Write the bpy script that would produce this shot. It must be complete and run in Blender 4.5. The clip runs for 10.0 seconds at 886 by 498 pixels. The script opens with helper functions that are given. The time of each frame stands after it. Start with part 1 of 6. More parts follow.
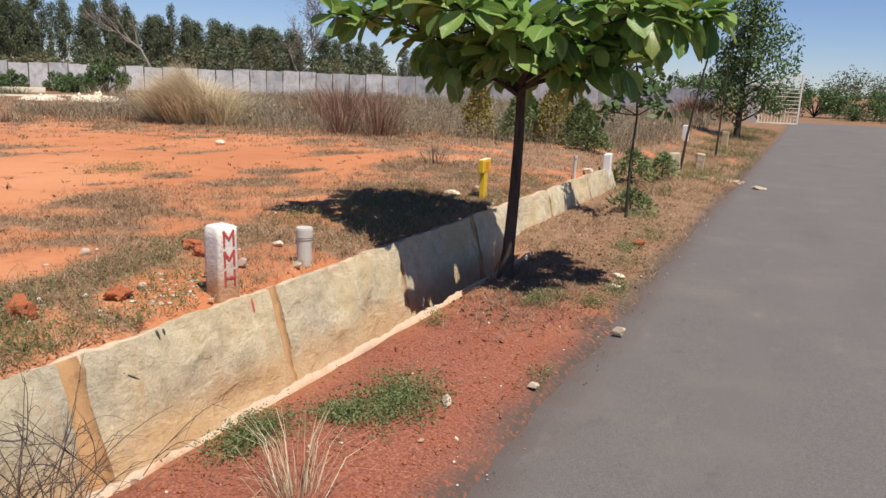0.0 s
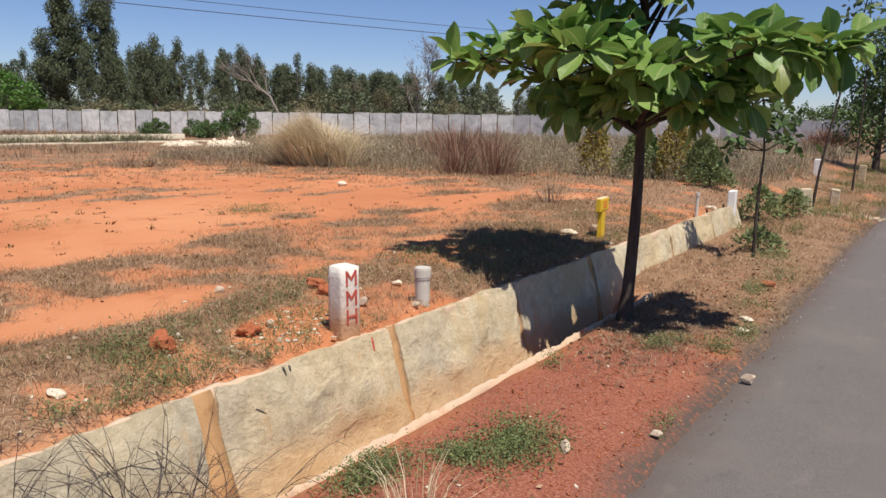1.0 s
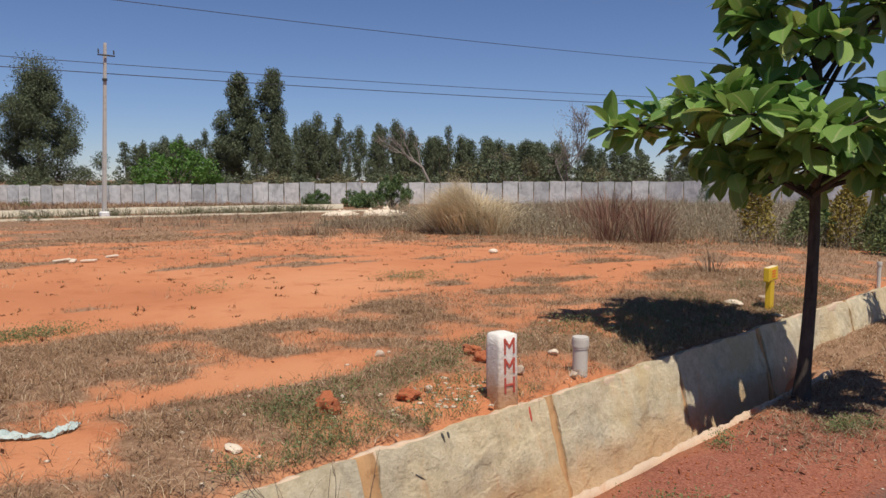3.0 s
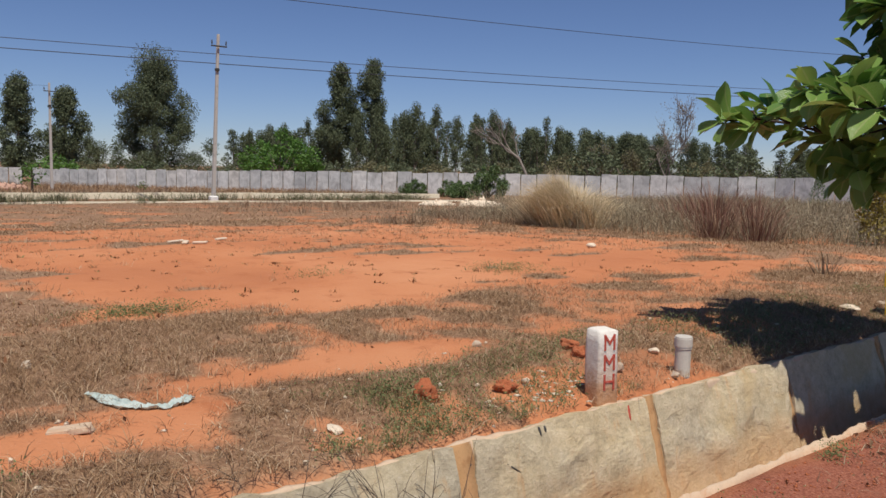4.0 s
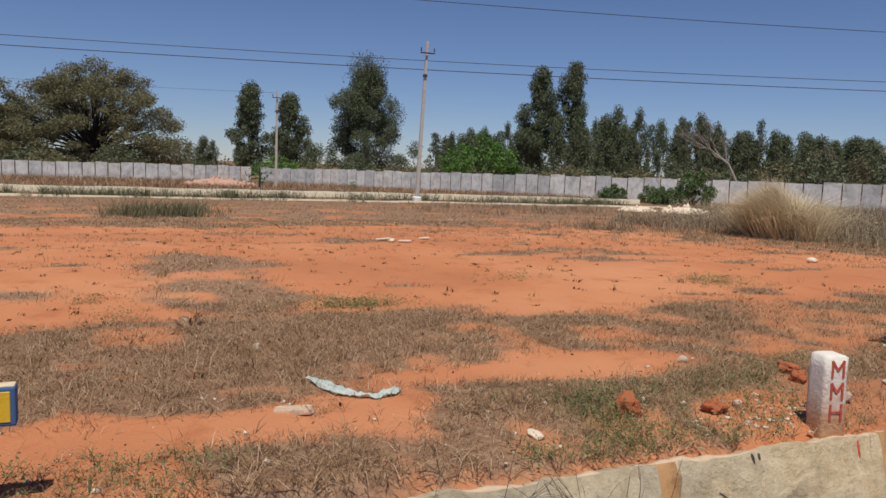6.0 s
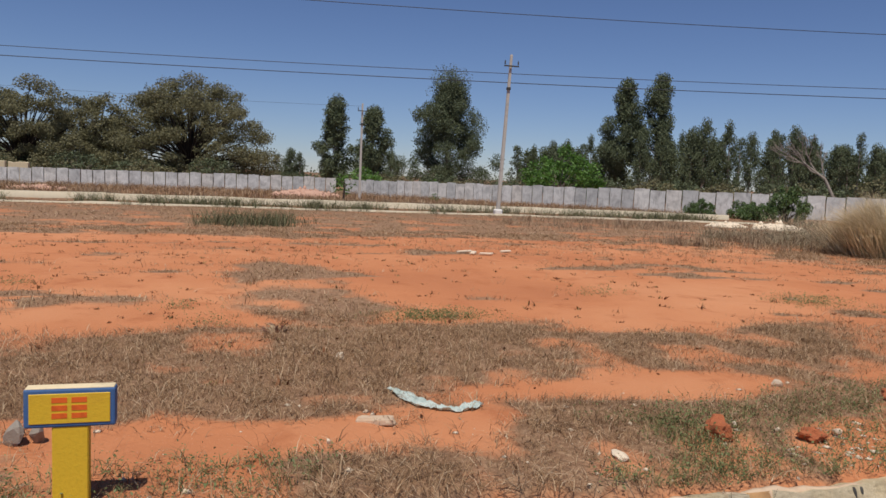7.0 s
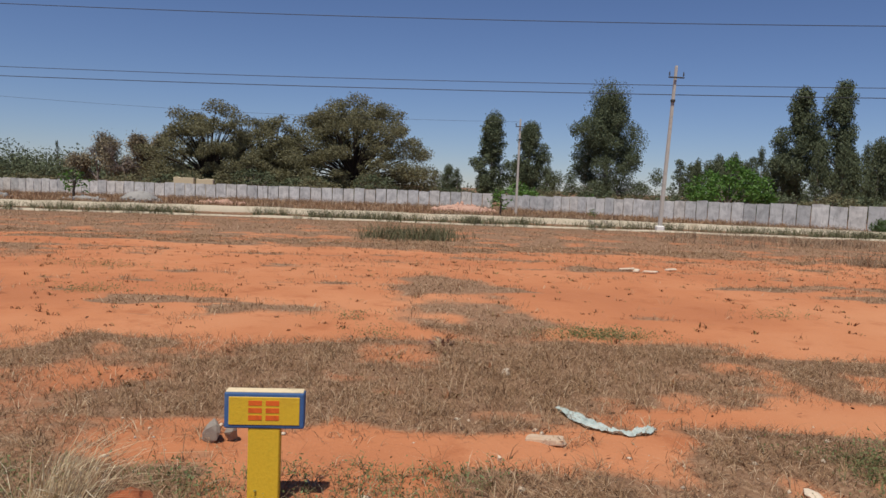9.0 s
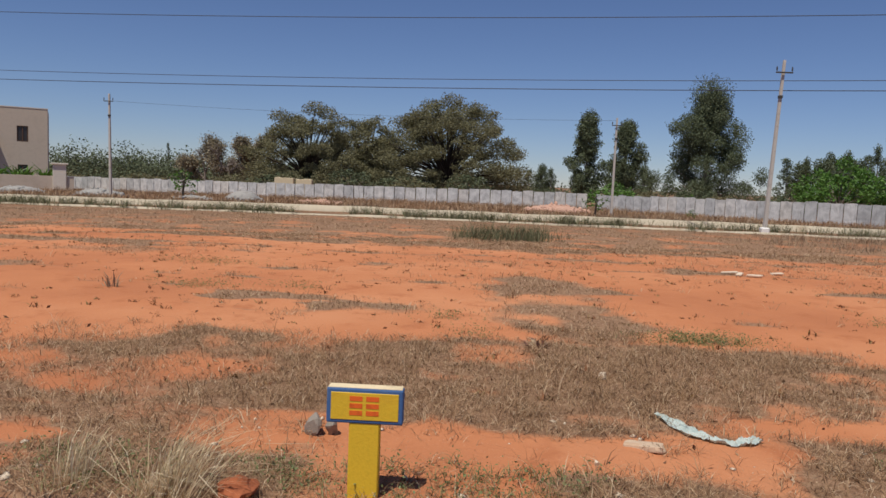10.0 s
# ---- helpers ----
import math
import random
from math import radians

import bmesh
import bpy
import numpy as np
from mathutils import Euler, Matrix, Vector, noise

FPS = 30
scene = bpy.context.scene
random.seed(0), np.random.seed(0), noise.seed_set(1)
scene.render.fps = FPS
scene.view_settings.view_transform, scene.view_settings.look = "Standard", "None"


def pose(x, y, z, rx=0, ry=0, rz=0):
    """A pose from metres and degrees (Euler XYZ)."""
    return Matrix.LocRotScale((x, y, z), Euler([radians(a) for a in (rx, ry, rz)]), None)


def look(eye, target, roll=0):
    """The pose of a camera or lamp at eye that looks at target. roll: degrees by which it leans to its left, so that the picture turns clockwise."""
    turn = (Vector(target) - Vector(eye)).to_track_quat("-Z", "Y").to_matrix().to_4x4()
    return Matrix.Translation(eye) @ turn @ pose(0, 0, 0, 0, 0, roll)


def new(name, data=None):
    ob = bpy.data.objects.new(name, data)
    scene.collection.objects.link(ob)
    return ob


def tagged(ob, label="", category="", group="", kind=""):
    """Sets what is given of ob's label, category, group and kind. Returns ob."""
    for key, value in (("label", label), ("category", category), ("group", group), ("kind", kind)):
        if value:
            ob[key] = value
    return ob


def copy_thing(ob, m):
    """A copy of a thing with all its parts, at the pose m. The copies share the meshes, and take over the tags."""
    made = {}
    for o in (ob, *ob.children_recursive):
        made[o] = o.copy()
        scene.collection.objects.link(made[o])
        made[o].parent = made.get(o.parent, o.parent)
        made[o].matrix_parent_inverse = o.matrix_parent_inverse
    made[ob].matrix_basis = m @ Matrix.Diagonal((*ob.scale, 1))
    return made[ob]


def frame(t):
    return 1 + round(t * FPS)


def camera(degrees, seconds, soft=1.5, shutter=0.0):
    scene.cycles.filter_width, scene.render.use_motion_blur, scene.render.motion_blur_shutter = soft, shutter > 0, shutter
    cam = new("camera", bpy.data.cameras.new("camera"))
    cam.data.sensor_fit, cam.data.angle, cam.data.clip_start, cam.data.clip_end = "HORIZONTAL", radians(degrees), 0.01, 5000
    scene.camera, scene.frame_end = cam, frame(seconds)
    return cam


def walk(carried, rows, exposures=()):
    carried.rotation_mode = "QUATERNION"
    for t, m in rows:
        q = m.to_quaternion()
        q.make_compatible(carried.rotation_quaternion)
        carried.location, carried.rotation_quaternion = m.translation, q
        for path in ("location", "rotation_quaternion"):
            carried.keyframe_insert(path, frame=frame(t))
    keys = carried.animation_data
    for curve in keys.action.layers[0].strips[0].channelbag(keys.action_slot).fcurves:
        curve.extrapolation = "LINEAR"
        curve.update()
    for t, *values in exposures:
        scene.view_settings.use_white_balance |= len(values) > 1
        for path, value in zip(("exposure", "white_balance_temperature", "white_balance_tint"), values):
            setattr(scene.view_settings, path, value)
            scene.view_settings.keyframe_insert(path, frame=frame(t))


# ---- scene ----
cam = camera(60.85, 10.0)
PATH = [
    (0.0, (0.099, 0.116, 1.558), (-4.0525, 8.9412, -0.6501), 2.600),
    (0.5, (0.099, 0.109, 1.563), (-4.7351, 8.6176, -0.4937), 2.605),
    (1.0, (0.083, 0.102, 1.577), (-5.4333, 8.2530, -0.1927), 1.115),
    (1.5, (0.092, 0.101, 1.577), (-5.9256, 7.9947, 0.3643), 0.186),
    (2.0, (0.072, 0.090, 1.575), (-6.3268, 7.7179, 0.6409), -0.503),
    (3.5, (0.020, 0.045, 1.577), (-7.4487, 6.6212, 0.5906), 0.857),
    (4.0, (0.005, 0.030, 1.576), (-7.8822, 6.0895, 0.5383), 1.266),
    (4.5, (-0.008, 0.014, 1.576), (-8.2745, 5.5420, 0.5200), 1.524),
    (5.0, (-0.011, 0.003, 1.577), (-8.6387, 4.9404, 0.4888), 1.766),
    (5.5, (-0.019, -0.012, 1.583), (-8.9253, 4.4002, 0.4860), 1.663),
    (6.0, (-0.027, -0.023, 1.585), (-9.1928, 3.8305, 0.5153), 2.089),
    (7.5, (-0.055, -0.046, 1.588), (-9.7225, 2.3473, 0.6884), 2.599),
    (8.0, (-0.056, -0.060, 1.590), (-9.8292, 1.8679, 0.7145), 2.650),
    (8.5, (-0.067, -0.083, 1.588), (-9.9234, 1.3860, 0.7605), 2.425),
    (9.0, (-0.078, -0.116, 1.589), (-10.0063, 0.7381, 0.7551), 2.389),
    (9.5, (-0.084, -0.135, 1.588), (-10.0426, 0.1158, 0.7178), 2.515),
    (10.0, (-0.067, -0.139, 1.593), (-10.0208, -0.5057, 0.7073), 2.379),
]
walk(cam, [(t, look(eye, target, roll)) for t, eye, target, roll in PATH],
     exposures=[(0.0, 0.36), (1.0, 0.32), (2.0, 0.18), (3.5, 0.03), (5.0, -0.09), (7.5, -0.12), (10.0, -0.11)])

# world, sun, exposure
SUN_FROM = Vector((0.84, -0.44, 2.05)).normalized()
sun_elev = math.asin(SUN_FROM.z)
sun_azim = math.atan2(SUN_FROM.x, SUN_FROM.y)
world = bpy.data.worlds.new("sky")
scene.world = world
world.use_nodes = True
wn = world.node_tree.nodes
wl = world.node_tree.links
sky = wn.new("ShaderNodeTexSky")
sky.sky_type = "NISHITA"
sky.sun_disc = False
sky.sun_elevation = sun_elev
sky.sun_rotation = sun_azim
sky.altitude = 1500
sky.air_density = 1.0
sky.dust_density = 0.12
sky.ozone_density = 3.0
wn["Background"].inputs["Strength"].default_value = 0.066
haze = wn.new("ShaderNodeMix")
haze.data_type, haze.blend_type = "RGBA", "MULTIPLY"
haze.inputs[0].default_value = 1.0
haze.inputs[7].default_value = (0.925, 0.97, 1.2, 1)
wl.new(sky.outputs["Color"], haze.inputs[6])
wl.new(haze.outputs[2], wn["Background"].inputs["Color"])
sun_data = bpy.data.lights.new("sun", "SUN")
sun_data.energy = 4.5
sun_data.angle = radians(0.53)
sun_data.color = (1.0, 0.94, 0.83)
sun = new("sun", sun_data)
sun.matrix_world = look((0, 0, 60), Vector((0, 0, 60)) - SUN_FROM)


# ---------- small tools ----------
def lattice(ix, iy, seed):
    h = (ix.astype(np.int64) * 374761393 + iy.astype(np.int64) * 668265263 + seed * 1442695041) & 0xFFFFFFFF
    h = ((h ^ (h >> 13)) * 1274126177) & 0xFFFFFFFF
    return ((h ^ (h >> 16)) & 0xFFFF) / 65535.0


def vnoise(x, y, scale=1.0, seed=0):
    """Smooth value noise 0..1 on arrays."""
    x, y = np.asarray(x, float) / scale, np.asarray(y, float) / scale
    ix, iy = np.floor(x), np.floor(y)
    fx, fy = x - ix, y - iy
    fx, fy = fx * fx * (3 - 2 * fx), fy * fy * (3 - 2 * fy)
    a, b = lattice(ix, iy, seed), lattice(ix + 1, iy, seed)
    c, d = lattice(ix, iy + 1, seed), lattice(ix + 1, iy + 1, seed)
    return (a * (1 - fx) + b * fx) * (1 - fy) + (c * (1 - fx) + d * fx) * fy


def fnoise(x, y, scale=1.0, seed=0, octaves=3):
    out, amp, tot = 0.0, 1.0, 0.0
    for k in range(octaves):
        out = out + amp * vnoise(x, y, scale / 2 ** k, seed + 17 * k)
        tot += amp
        amp *= 0.55
    return out / tot


def smooth(a, b, v):
    t = np.clip((np.asarray(v, float) - a) / (b - a), 0, 1)
    return t * t * (3 - 2 * t)


def fastmesh(name, verts, faces, mat=None, shade=False):
    """A mesh from arrays; all faces have the same number of corners."""
    me = bpy.data.meshes.new(name)
    verts = np.asarray(verts, np.float32).reshape(-1, 3)
    faces = np.asarray(faces, np.int32)
    n, k = faces.shape
    me.vertices.add(len(verts))
    me.vertices.foreach_set("co", verts.ravel())
    me.loops.add(n * k)
    me.loops.foreach_set("vertex_index", faces.ravel())
    me.polygons.add(n)
    me.polygons.foreach_set("loop_start", np.arange(0, n * k, k, dtype=np.int32))
    if shade:
        me.polygons.foreach_set("use_smooth", np.ones(n, bool))
    if mat:
        me.materials.append(mat)
    me.update(calc_edges=True)
    return me


def bm_mesh(name, bm, mat=None, smooth_shade=False):
    me = bpy.data.meshes.new(name)
    bmesh.ops.recalc_face_normals(bm, faces=bm.faces)
    if smooth_shade:
        for f in bm.faces:
            f.smooth = True
    bm.to_mesh(me)
    bm.free()
    if mat:
        me.materials.append(mat)
    return me


def part(name, data, parent=None, label="", at=None):
    ob = new(name, data)
    ob.parent = parent
    if at is not None:
        ob.matrix_basis = at
    if label:
        tagged(ob, label=label)
    return ob


def thing(name, at, label, category, group="", kind="", data=None):
    ob = new(name, data)
    ob.matrix_basis = at
    return tagged(ob, label, category, group, kind)


def box_bm(bm, lo, hi, bevel=0.0, segs=1):
    lo, hi = Vector(lo), Vector(hi)
    got = bmesh.ops.create_cube(bm, size=1.0)["verts"]
    for v in got:
        v.co = Vector([(lo[i] + hi[i]) / 2 + v.co[i] * (hi[i] - lo[i]) for i in range(3)])
    if bevel:
        edges = list({e for v in got for e in v.link_edges})
        bmesh.ops.bevel(bm, geom=edges, offset=bevel, segments=segs, affect="EDGES", profile=0.5)
    return bm


def tube(path, radii, sides=8, cap=True):
    """Verts and quads of a tapering tube along a path."""
    path = [Vector(p) for p in path]
    verts, faces = [], []
    side = None
    for i, p in enumerate(path):
        d = (path[min(i + 1, len(path) - 1)] - path[max(i - 1, 0)]).normalized()
        if side is None:
            side = d.orthogonal().normalized()
        side = (side - d * side.dot(d)).normalized()
        other = d.cross(side)
        for k in range(sides):
            a = 2 * math.pi * k / sides
            verts.append(p + float(radii[i]) * (math.cos(a) * side + math.sin(a) * other))
    for i in range(len(path) - 1):
        for k in range(sides):
            a, b = i * sides + k, i * sides + (k + 1) % sides
            faces.append((a, b, b + sides, a + sides))
    return verts, faces


def join_tubes(list_of):
    verts, faces = [], []
    for v, f in list_of:
        o = len(verts)
        verts += [tuple(p) for p in v]
        faces += [tuple(i + o for i in q) for q in f]
    return np.array(verts), np.array(faces)


def rock_bm(seed, size, squash=(1, 1, 1), rough=0.28, level=2):
    bm = bmesh.new()
    bmesh.ops.create_icosphere(bm, subdivisions=level, radius=1.0)
    for v in bm.verts:
        n = noise.noise(v.co * 1.3 + Vector((seed * 3.1, seed, 0))) + 0.5 * noise.noise(v.co * 2.9 + Vector((0, seed * 2.3, 5)))
        v.co *= 1 + rough * n
        v.co = Vector([v.co[i] * size * squash[i] for i in range(3)])
    return bm


def nodes_of(mat):
    mat.use_nodes = True
    return mat.node_tree.nodes, mat.node_tree.links


class Mat:
    """A short way to write node materials."""

    def __init__(self, name, rough=0.9, spec=0.3):
        self.m = bpy.data.materials.new(name)
        self.n, self.l = nodes_of(self.m)
        self.b = self.n["Principled BSDF"]
        self.b.inputs["Roughness"].default_value = rough
        self.b.inputs["Specular IOR Level"].default_value = spec

    def add(self, kind, **vals):
        nd = self.n.new(kind)
        for k, v in vals.items():
            nd.inputs[k].default_value = v
        return nd

    def coord(self, what="Object"):
        return self.n.new("ShaderNodeTexCoord").outputs[what]

    def position(self):
        return self.n.new("ShaderNodeNewGeometry").outputs["Position"]

    def noise(self, vec, scale, detail=4, rough=0.6, dist=0.0):
        nd = self.add("ShaderNodeTexNoise", Scale=scale, Detail=detail, Roughness=rough, Distortion=dist)
        self.l.new(vec, nd.inputs["Vector"])
        return nd.outputs["Fac"]

    def stretch(self, vec, sx, sy, sz):
        nd = self.add("ShaderNodeMapping")
        nd.inputs["Scale"].default_value = (sx, sy, sz)
        self.l.new(vec, nd.inputs["Vector"])
        return nd.outputs["Vector"]

    def ramp(self, fac, stops):
        nd = self.n.new("ShaderNodeValToRGB")
        el = nd.color_ramp.elements
        while len(el) < len(stops):
            el.new(0.5)
        for e, (p, c) in zip(el, stops):
            e.position = p
            e.color = (*c, 1) if len(c) == 3 else c
        self.l.new(fac, nd.inputs["Fac"])
        return nd.outputs["Color"]

    def step(self, fac, a, b):
        nd = self.add("ShaderNodeMapRange")
        nd.interpolation_type = "SMOOTHSTEP"
        nd.inputs["From Min"].default_value, nd.inputs["From Max"].default_value = a, b
        self.l.new(fac, nd.inputs["Value"])
        return nd.outputs["Result"]

    def mix(self, fac, a, b, blend="MIX"):
        nd = self.n.new("ShaderNodeMix")
        nd.data_type, nd.blend_type = "RGBA", blend
        for i, v in ((0, fac), (6, a), (7, b)):
            if hasattr(v, "is_linked"):
                self.l.new(v, nd.inputs[i])
            else:
                nd.inputs[i].default_value = v if i == 0 else (*v, 1)
        return nd.outputs[2]

    def mul(self, a, b, op="MULTIPLY"):
        nd = self.n.new("ShaderNodeMath")
        nd.operation = op
        for i, v in ((0, a), (1, b)):
            if hasattr(v, "is_linked"):
                self.l.new(v, nd.inputs[i])
            else:
                nd.inputs[i].default_value = v
        return nd.outputs[0]

    def rand(self):
        return self.n.new("ShaderNodeObjectInfo").outputs["Random"]

    def island(self):
        return self.n.new("ShaderNodeNewGeometry").outputs["Random Per Island"]

    def attr(self, name):
        nd = self.n.new("ShaderNodeAttribute")
        nd.attribute_name = name
        return nd.outputs["Fac"]

    def colour(self, c):
        if hasattr(c, "is_linked"):
            self.l.new(c, self.b.inputs["Base Color"])
        else:
            self.b.inputs["Base Color"].default_value = (*c, 1)
        return self

    def bump(self, fac, strength=0.4, dist=0.02, under=None):
        nd = self.add("ShaderNodeBump", Strength=strength, Distance=dist)
        self.l.new(fac, nd.inputs["Height"])
        if under:
            self.l.new(under, nd.inputs["Normal"])
        self.l.new(nd.outputs["Normal"], self.b.inputs["Normal"])
        return nd.outputs["Normal"]

    def thin(self, amount, tint):
        """Light passes through, as through a leaf."""
        t = self.add("ShaderNodeBsdfTranslucent")
        if hasattr(tint, "is_linked"):
            self.l.new(tint, t.inputs["Color"])
        else:
            t.inputs["Color"].default_value = (*tint, 1)
        mx = self.n.new("ShaderNodeMixShader")
        mx.inputs[0].default_value = amount
        self.l.new(self.b.outputs[0], mx.inputs[1])
        self.l.new(t.outputs[0], mx.inputs[2])
        self.l.new(mx.outputs[0], self.n["Material Output"].inputs["Surface"])
        return self


# ---------- materials ----------
def leaf_mat(name, dark, light, rough=0.5, spec=0.4, thin=0.25, by="island", old=None, rib=False):
    m = Mat(name, rough, spec)
    r = m.island() if by == "island" else m.rand()
    c = m.ramp(r, [(0.0, dark), (0.6, tuple((a + b) / 2 for a, b in zip(dark, light))), (1.0, light)] if old is None
               else [(0.0, dark), (0.55, tuple((a + b) / 2 for a, b in zip(dark, light))), (0.88, light), (0.97, old)])
    big = m.noise(m.position(), 0.6, 2)
    c = m.mix(m.step(big, 0.35, 0.7), c, tuple(v * 0.75 for v in light))
    if rib:
        c = m.mix(m.mul(m.step(m.attr("rib"), 0.86, 0.99), 0.55), c, (0.42, 0.46, 0.20))
        veins = m.n.new("ShaderNodeTexWave")
        veins.inputs["Scale"].default_value, veins.inputs["Distortion"].default_value = 1.0, 0.0
        vv = m.add("ShaderNodeCombineXYZ")
        m.l.new(m.mul(m.attr("along"), 14.0), vv.inputs[0])
        m.l.new(vv.outputs[0], veins.inputs["Vector"])
        m.bump(veins.outputs["Fac"], 0.35, 0.004)
    m.colour(c)
    return m.thin(thin, c).m if thin else m.m


def soil_mat():
    m = Mat("laterite_soil", 0.95, 0.15)
    p = m.position()
    cov, gravel, far = m.attr("cover"), m.attr("gravel"), m.attr("pale")
    big, mid, fine = m.noise(p, 0.35, 4, 0.6), m.noise(p, 2.6, 5, 0.65), m.noise(p, 38.0, 5, 0.7)
    base = m.ramp(big, [(0.3, (0.44, 0.165, 0.076)), (0.5, (0.52, 0.205, 0.094)), (0.72, (0.60, 0.27, 0.135))])
    base = m.mix(m.step(mid, 0.52, 0.75), base, (0.42, 0.15, 0.066))
    base = m.mix(m.mul(m.step(fine, 0.58, 0.78), 0.5), base, (0.30, 0.11, 0.055))
    specks = m.noise(p, 120.0, 2, 0.5)
    base = m.mix(m.mul(m.step(specks, 0.68, 0.74), 0.55), base, (0.66, 0.47, 0.34))
    straw = m.ramp(m.noise(p, 22.0, 6, 0.75), [(0.3, (0.16, 0.085, 0.05)), (0.5, (0.28, 0.165, 0.10)), (0.7, (0.40, 0.27, 0.17))])
    mask = m.step(m.mul(cov, m.mul(m.noise(p, 7.0, 5, 0.7), 0.55, "ADD")), 0.28, 0.76)
    base = m.mix(mask, base, straw)
    grav = m.ramp(m.noise(p, 75.0, 4, 0.75), [(0.32, (0.13, 0.045, 0.032)), (0.5, (0.27, 0.09, 0.058)), (0.68, (0.42, 0.19, 0.125))])
    base = m.mix(gravel, base, grav)
    tar = m.attr("tar")
    base = m.mix(m.mul(tar, m.step(m.noise(p, 30.0, 4, 0.7), 0.30, 0.52)), base, (0.095, 0.075, 0.062))
    # far ground blends to dull brown by the distance mask
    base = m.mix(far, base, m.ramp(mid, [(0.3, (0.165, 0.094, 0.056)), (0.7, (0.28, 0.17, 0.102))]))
    m.colour(base)
    h = m.mul(m.mul(fine, 0.7), m.mul(mid, 1.2), "ADD")
    m.bump(h, 0.6, 0.025)
    return m.m


def asphalt_mat():
    m = Mat("worn_asphalt", 0.82, 0.35)
    p = m.position()
    fine, mid, big = m.noise(p, 150.0, 3, 0.8), m.noise(p, 1.1, 5, 0.6), m.noise(m.stretch(p, 1.0, 0.25, 1.0), 0.6, 4, 0.6)
    c = m.ramp(fine, [(0.35, (0.105, 0.092, 0.085)), (0.5, (0.145, 0.129, 0.12)), (0.68, (0.20, 0.18, 0.165))])
    c = m.mix(m.mul(m.step(mid, 0.45, 0.75), 0.5), c, (0.205, 0.172, 0.15))
    c = m.mix(m.mul(m.step(big, 0.5, 0.7), 0.45), c, (0.10, 0.092, 0.088))
    scuff = m.noise(m.stretch(p, 1.0, 0.5, 1.0), 5.5, 6, 0.75)
    c = m.mix(m.mul(m.step(scuff, 0.56, 0.74), 0.55), c, (0.235, 0.20, 0.175))
    c = m.mix(m.mul(m.step(scuff, 0.42, 0.28), 0.45), c, (0.085, 0.078, 0.074))
    sep = m.n.new("ShaderNodeSeparateXYZ")
    m.l.new(p, sep.inputs[0])
    edge = m.step(m.mul(sep.outputs["X"], m.mul(m.noise(p, 4.0, 4), 0.5), "ADD"), -0.35, -0.85)
    c = m.mix(m.mul(edge, 0.75), c, (0.16, 0.105, 0.085))
    m.colour(c)
    m.bump(fine, 0.6, 0.008)
    return m.m


def slab_mat(name, tones, stain, scale=1.0):
    m = Mat(name, 0.9, 0.2)
    p = m.position()
    v = m.noise(p, 2.2 * scale, 5, 0.62, 0.6)
    fine = m.noise(p, 46.0 * scale, 5, 0.75)
    c = m.ramp(v, [(0.28, tones[0]), (0.5, tones[1]), (0.72, tones[2])])
    tint = m.ramp(m.rand(), [(0.0, (0.66, 0.68, 0.70)), (0.3, (0.86, 0.87, 0.88)), (0.7, (1, 1, 1)), (1.0, (1.0, 0.95, 0.89))])
    c = m.mix(0.8, c, tint, "MULTIPLY")
    c = m.mix(m.mul(m.step(fine, 0.5, 0.75), 0.5), c, tuple(t * 0.55 for t in tones[0]))
    run = m.noise(m.stretch(p, 3.2, 3.2, 0.5), 2.4 * scale, 4, 0.65)
    c = m.mix(m.mul(m.step(run, 0.55, 0.74), 0.75), c, stain)
    m.colour(c)
    m.bump(m.mul(m.mul(v, 1.4), m.mul(fine, 0.45), "ADD"), 0.7, 0.03)
    return m.m


def plain_mat(name, c, rough=0.7, wear=None, scale=9.0, bump=0.25, spec=0.35, amount=0.7):
    m = Mat(name, rough, spec)
    p = m.coord()
    n1, n2 = m.noise(p, scale, 5, 0.65), m.noise(p, scale * 7, 4, 0.7)
    col = m.mix(m.mul(m.step(n2, 0.45, 0.75), 0.35), c, tuple(v * 0.72 for v in c))
    col = m.mix(m.mul(m.step(n1, 0.52, 0.72), amount), col, wear or tuple(v * 0.6 for v in c))
    m.colour(col)
    m.bump(n2, bump, 0.006)
    return m.m


def bark_mat(name, a, b):
    m = Mat(name, 0.9, 0.2)
    n1 = m.noise(m.stretch(m.coord(), 1, 1, 0.25), 22.0, 5, 0.7)
    m.colour(m.ramp(n1, [(0.3, a), (0.7, b)]))
    m.bump(n1, 0.6, 0.01)
    return m.m


def straw_mat(name, stops, thin=0.2):
    m = Mat(name, 0.85, 0.2)
    c = m.ramp(m.island(), stops)
    m.colour(c)
    return m.thin(thin, c).m


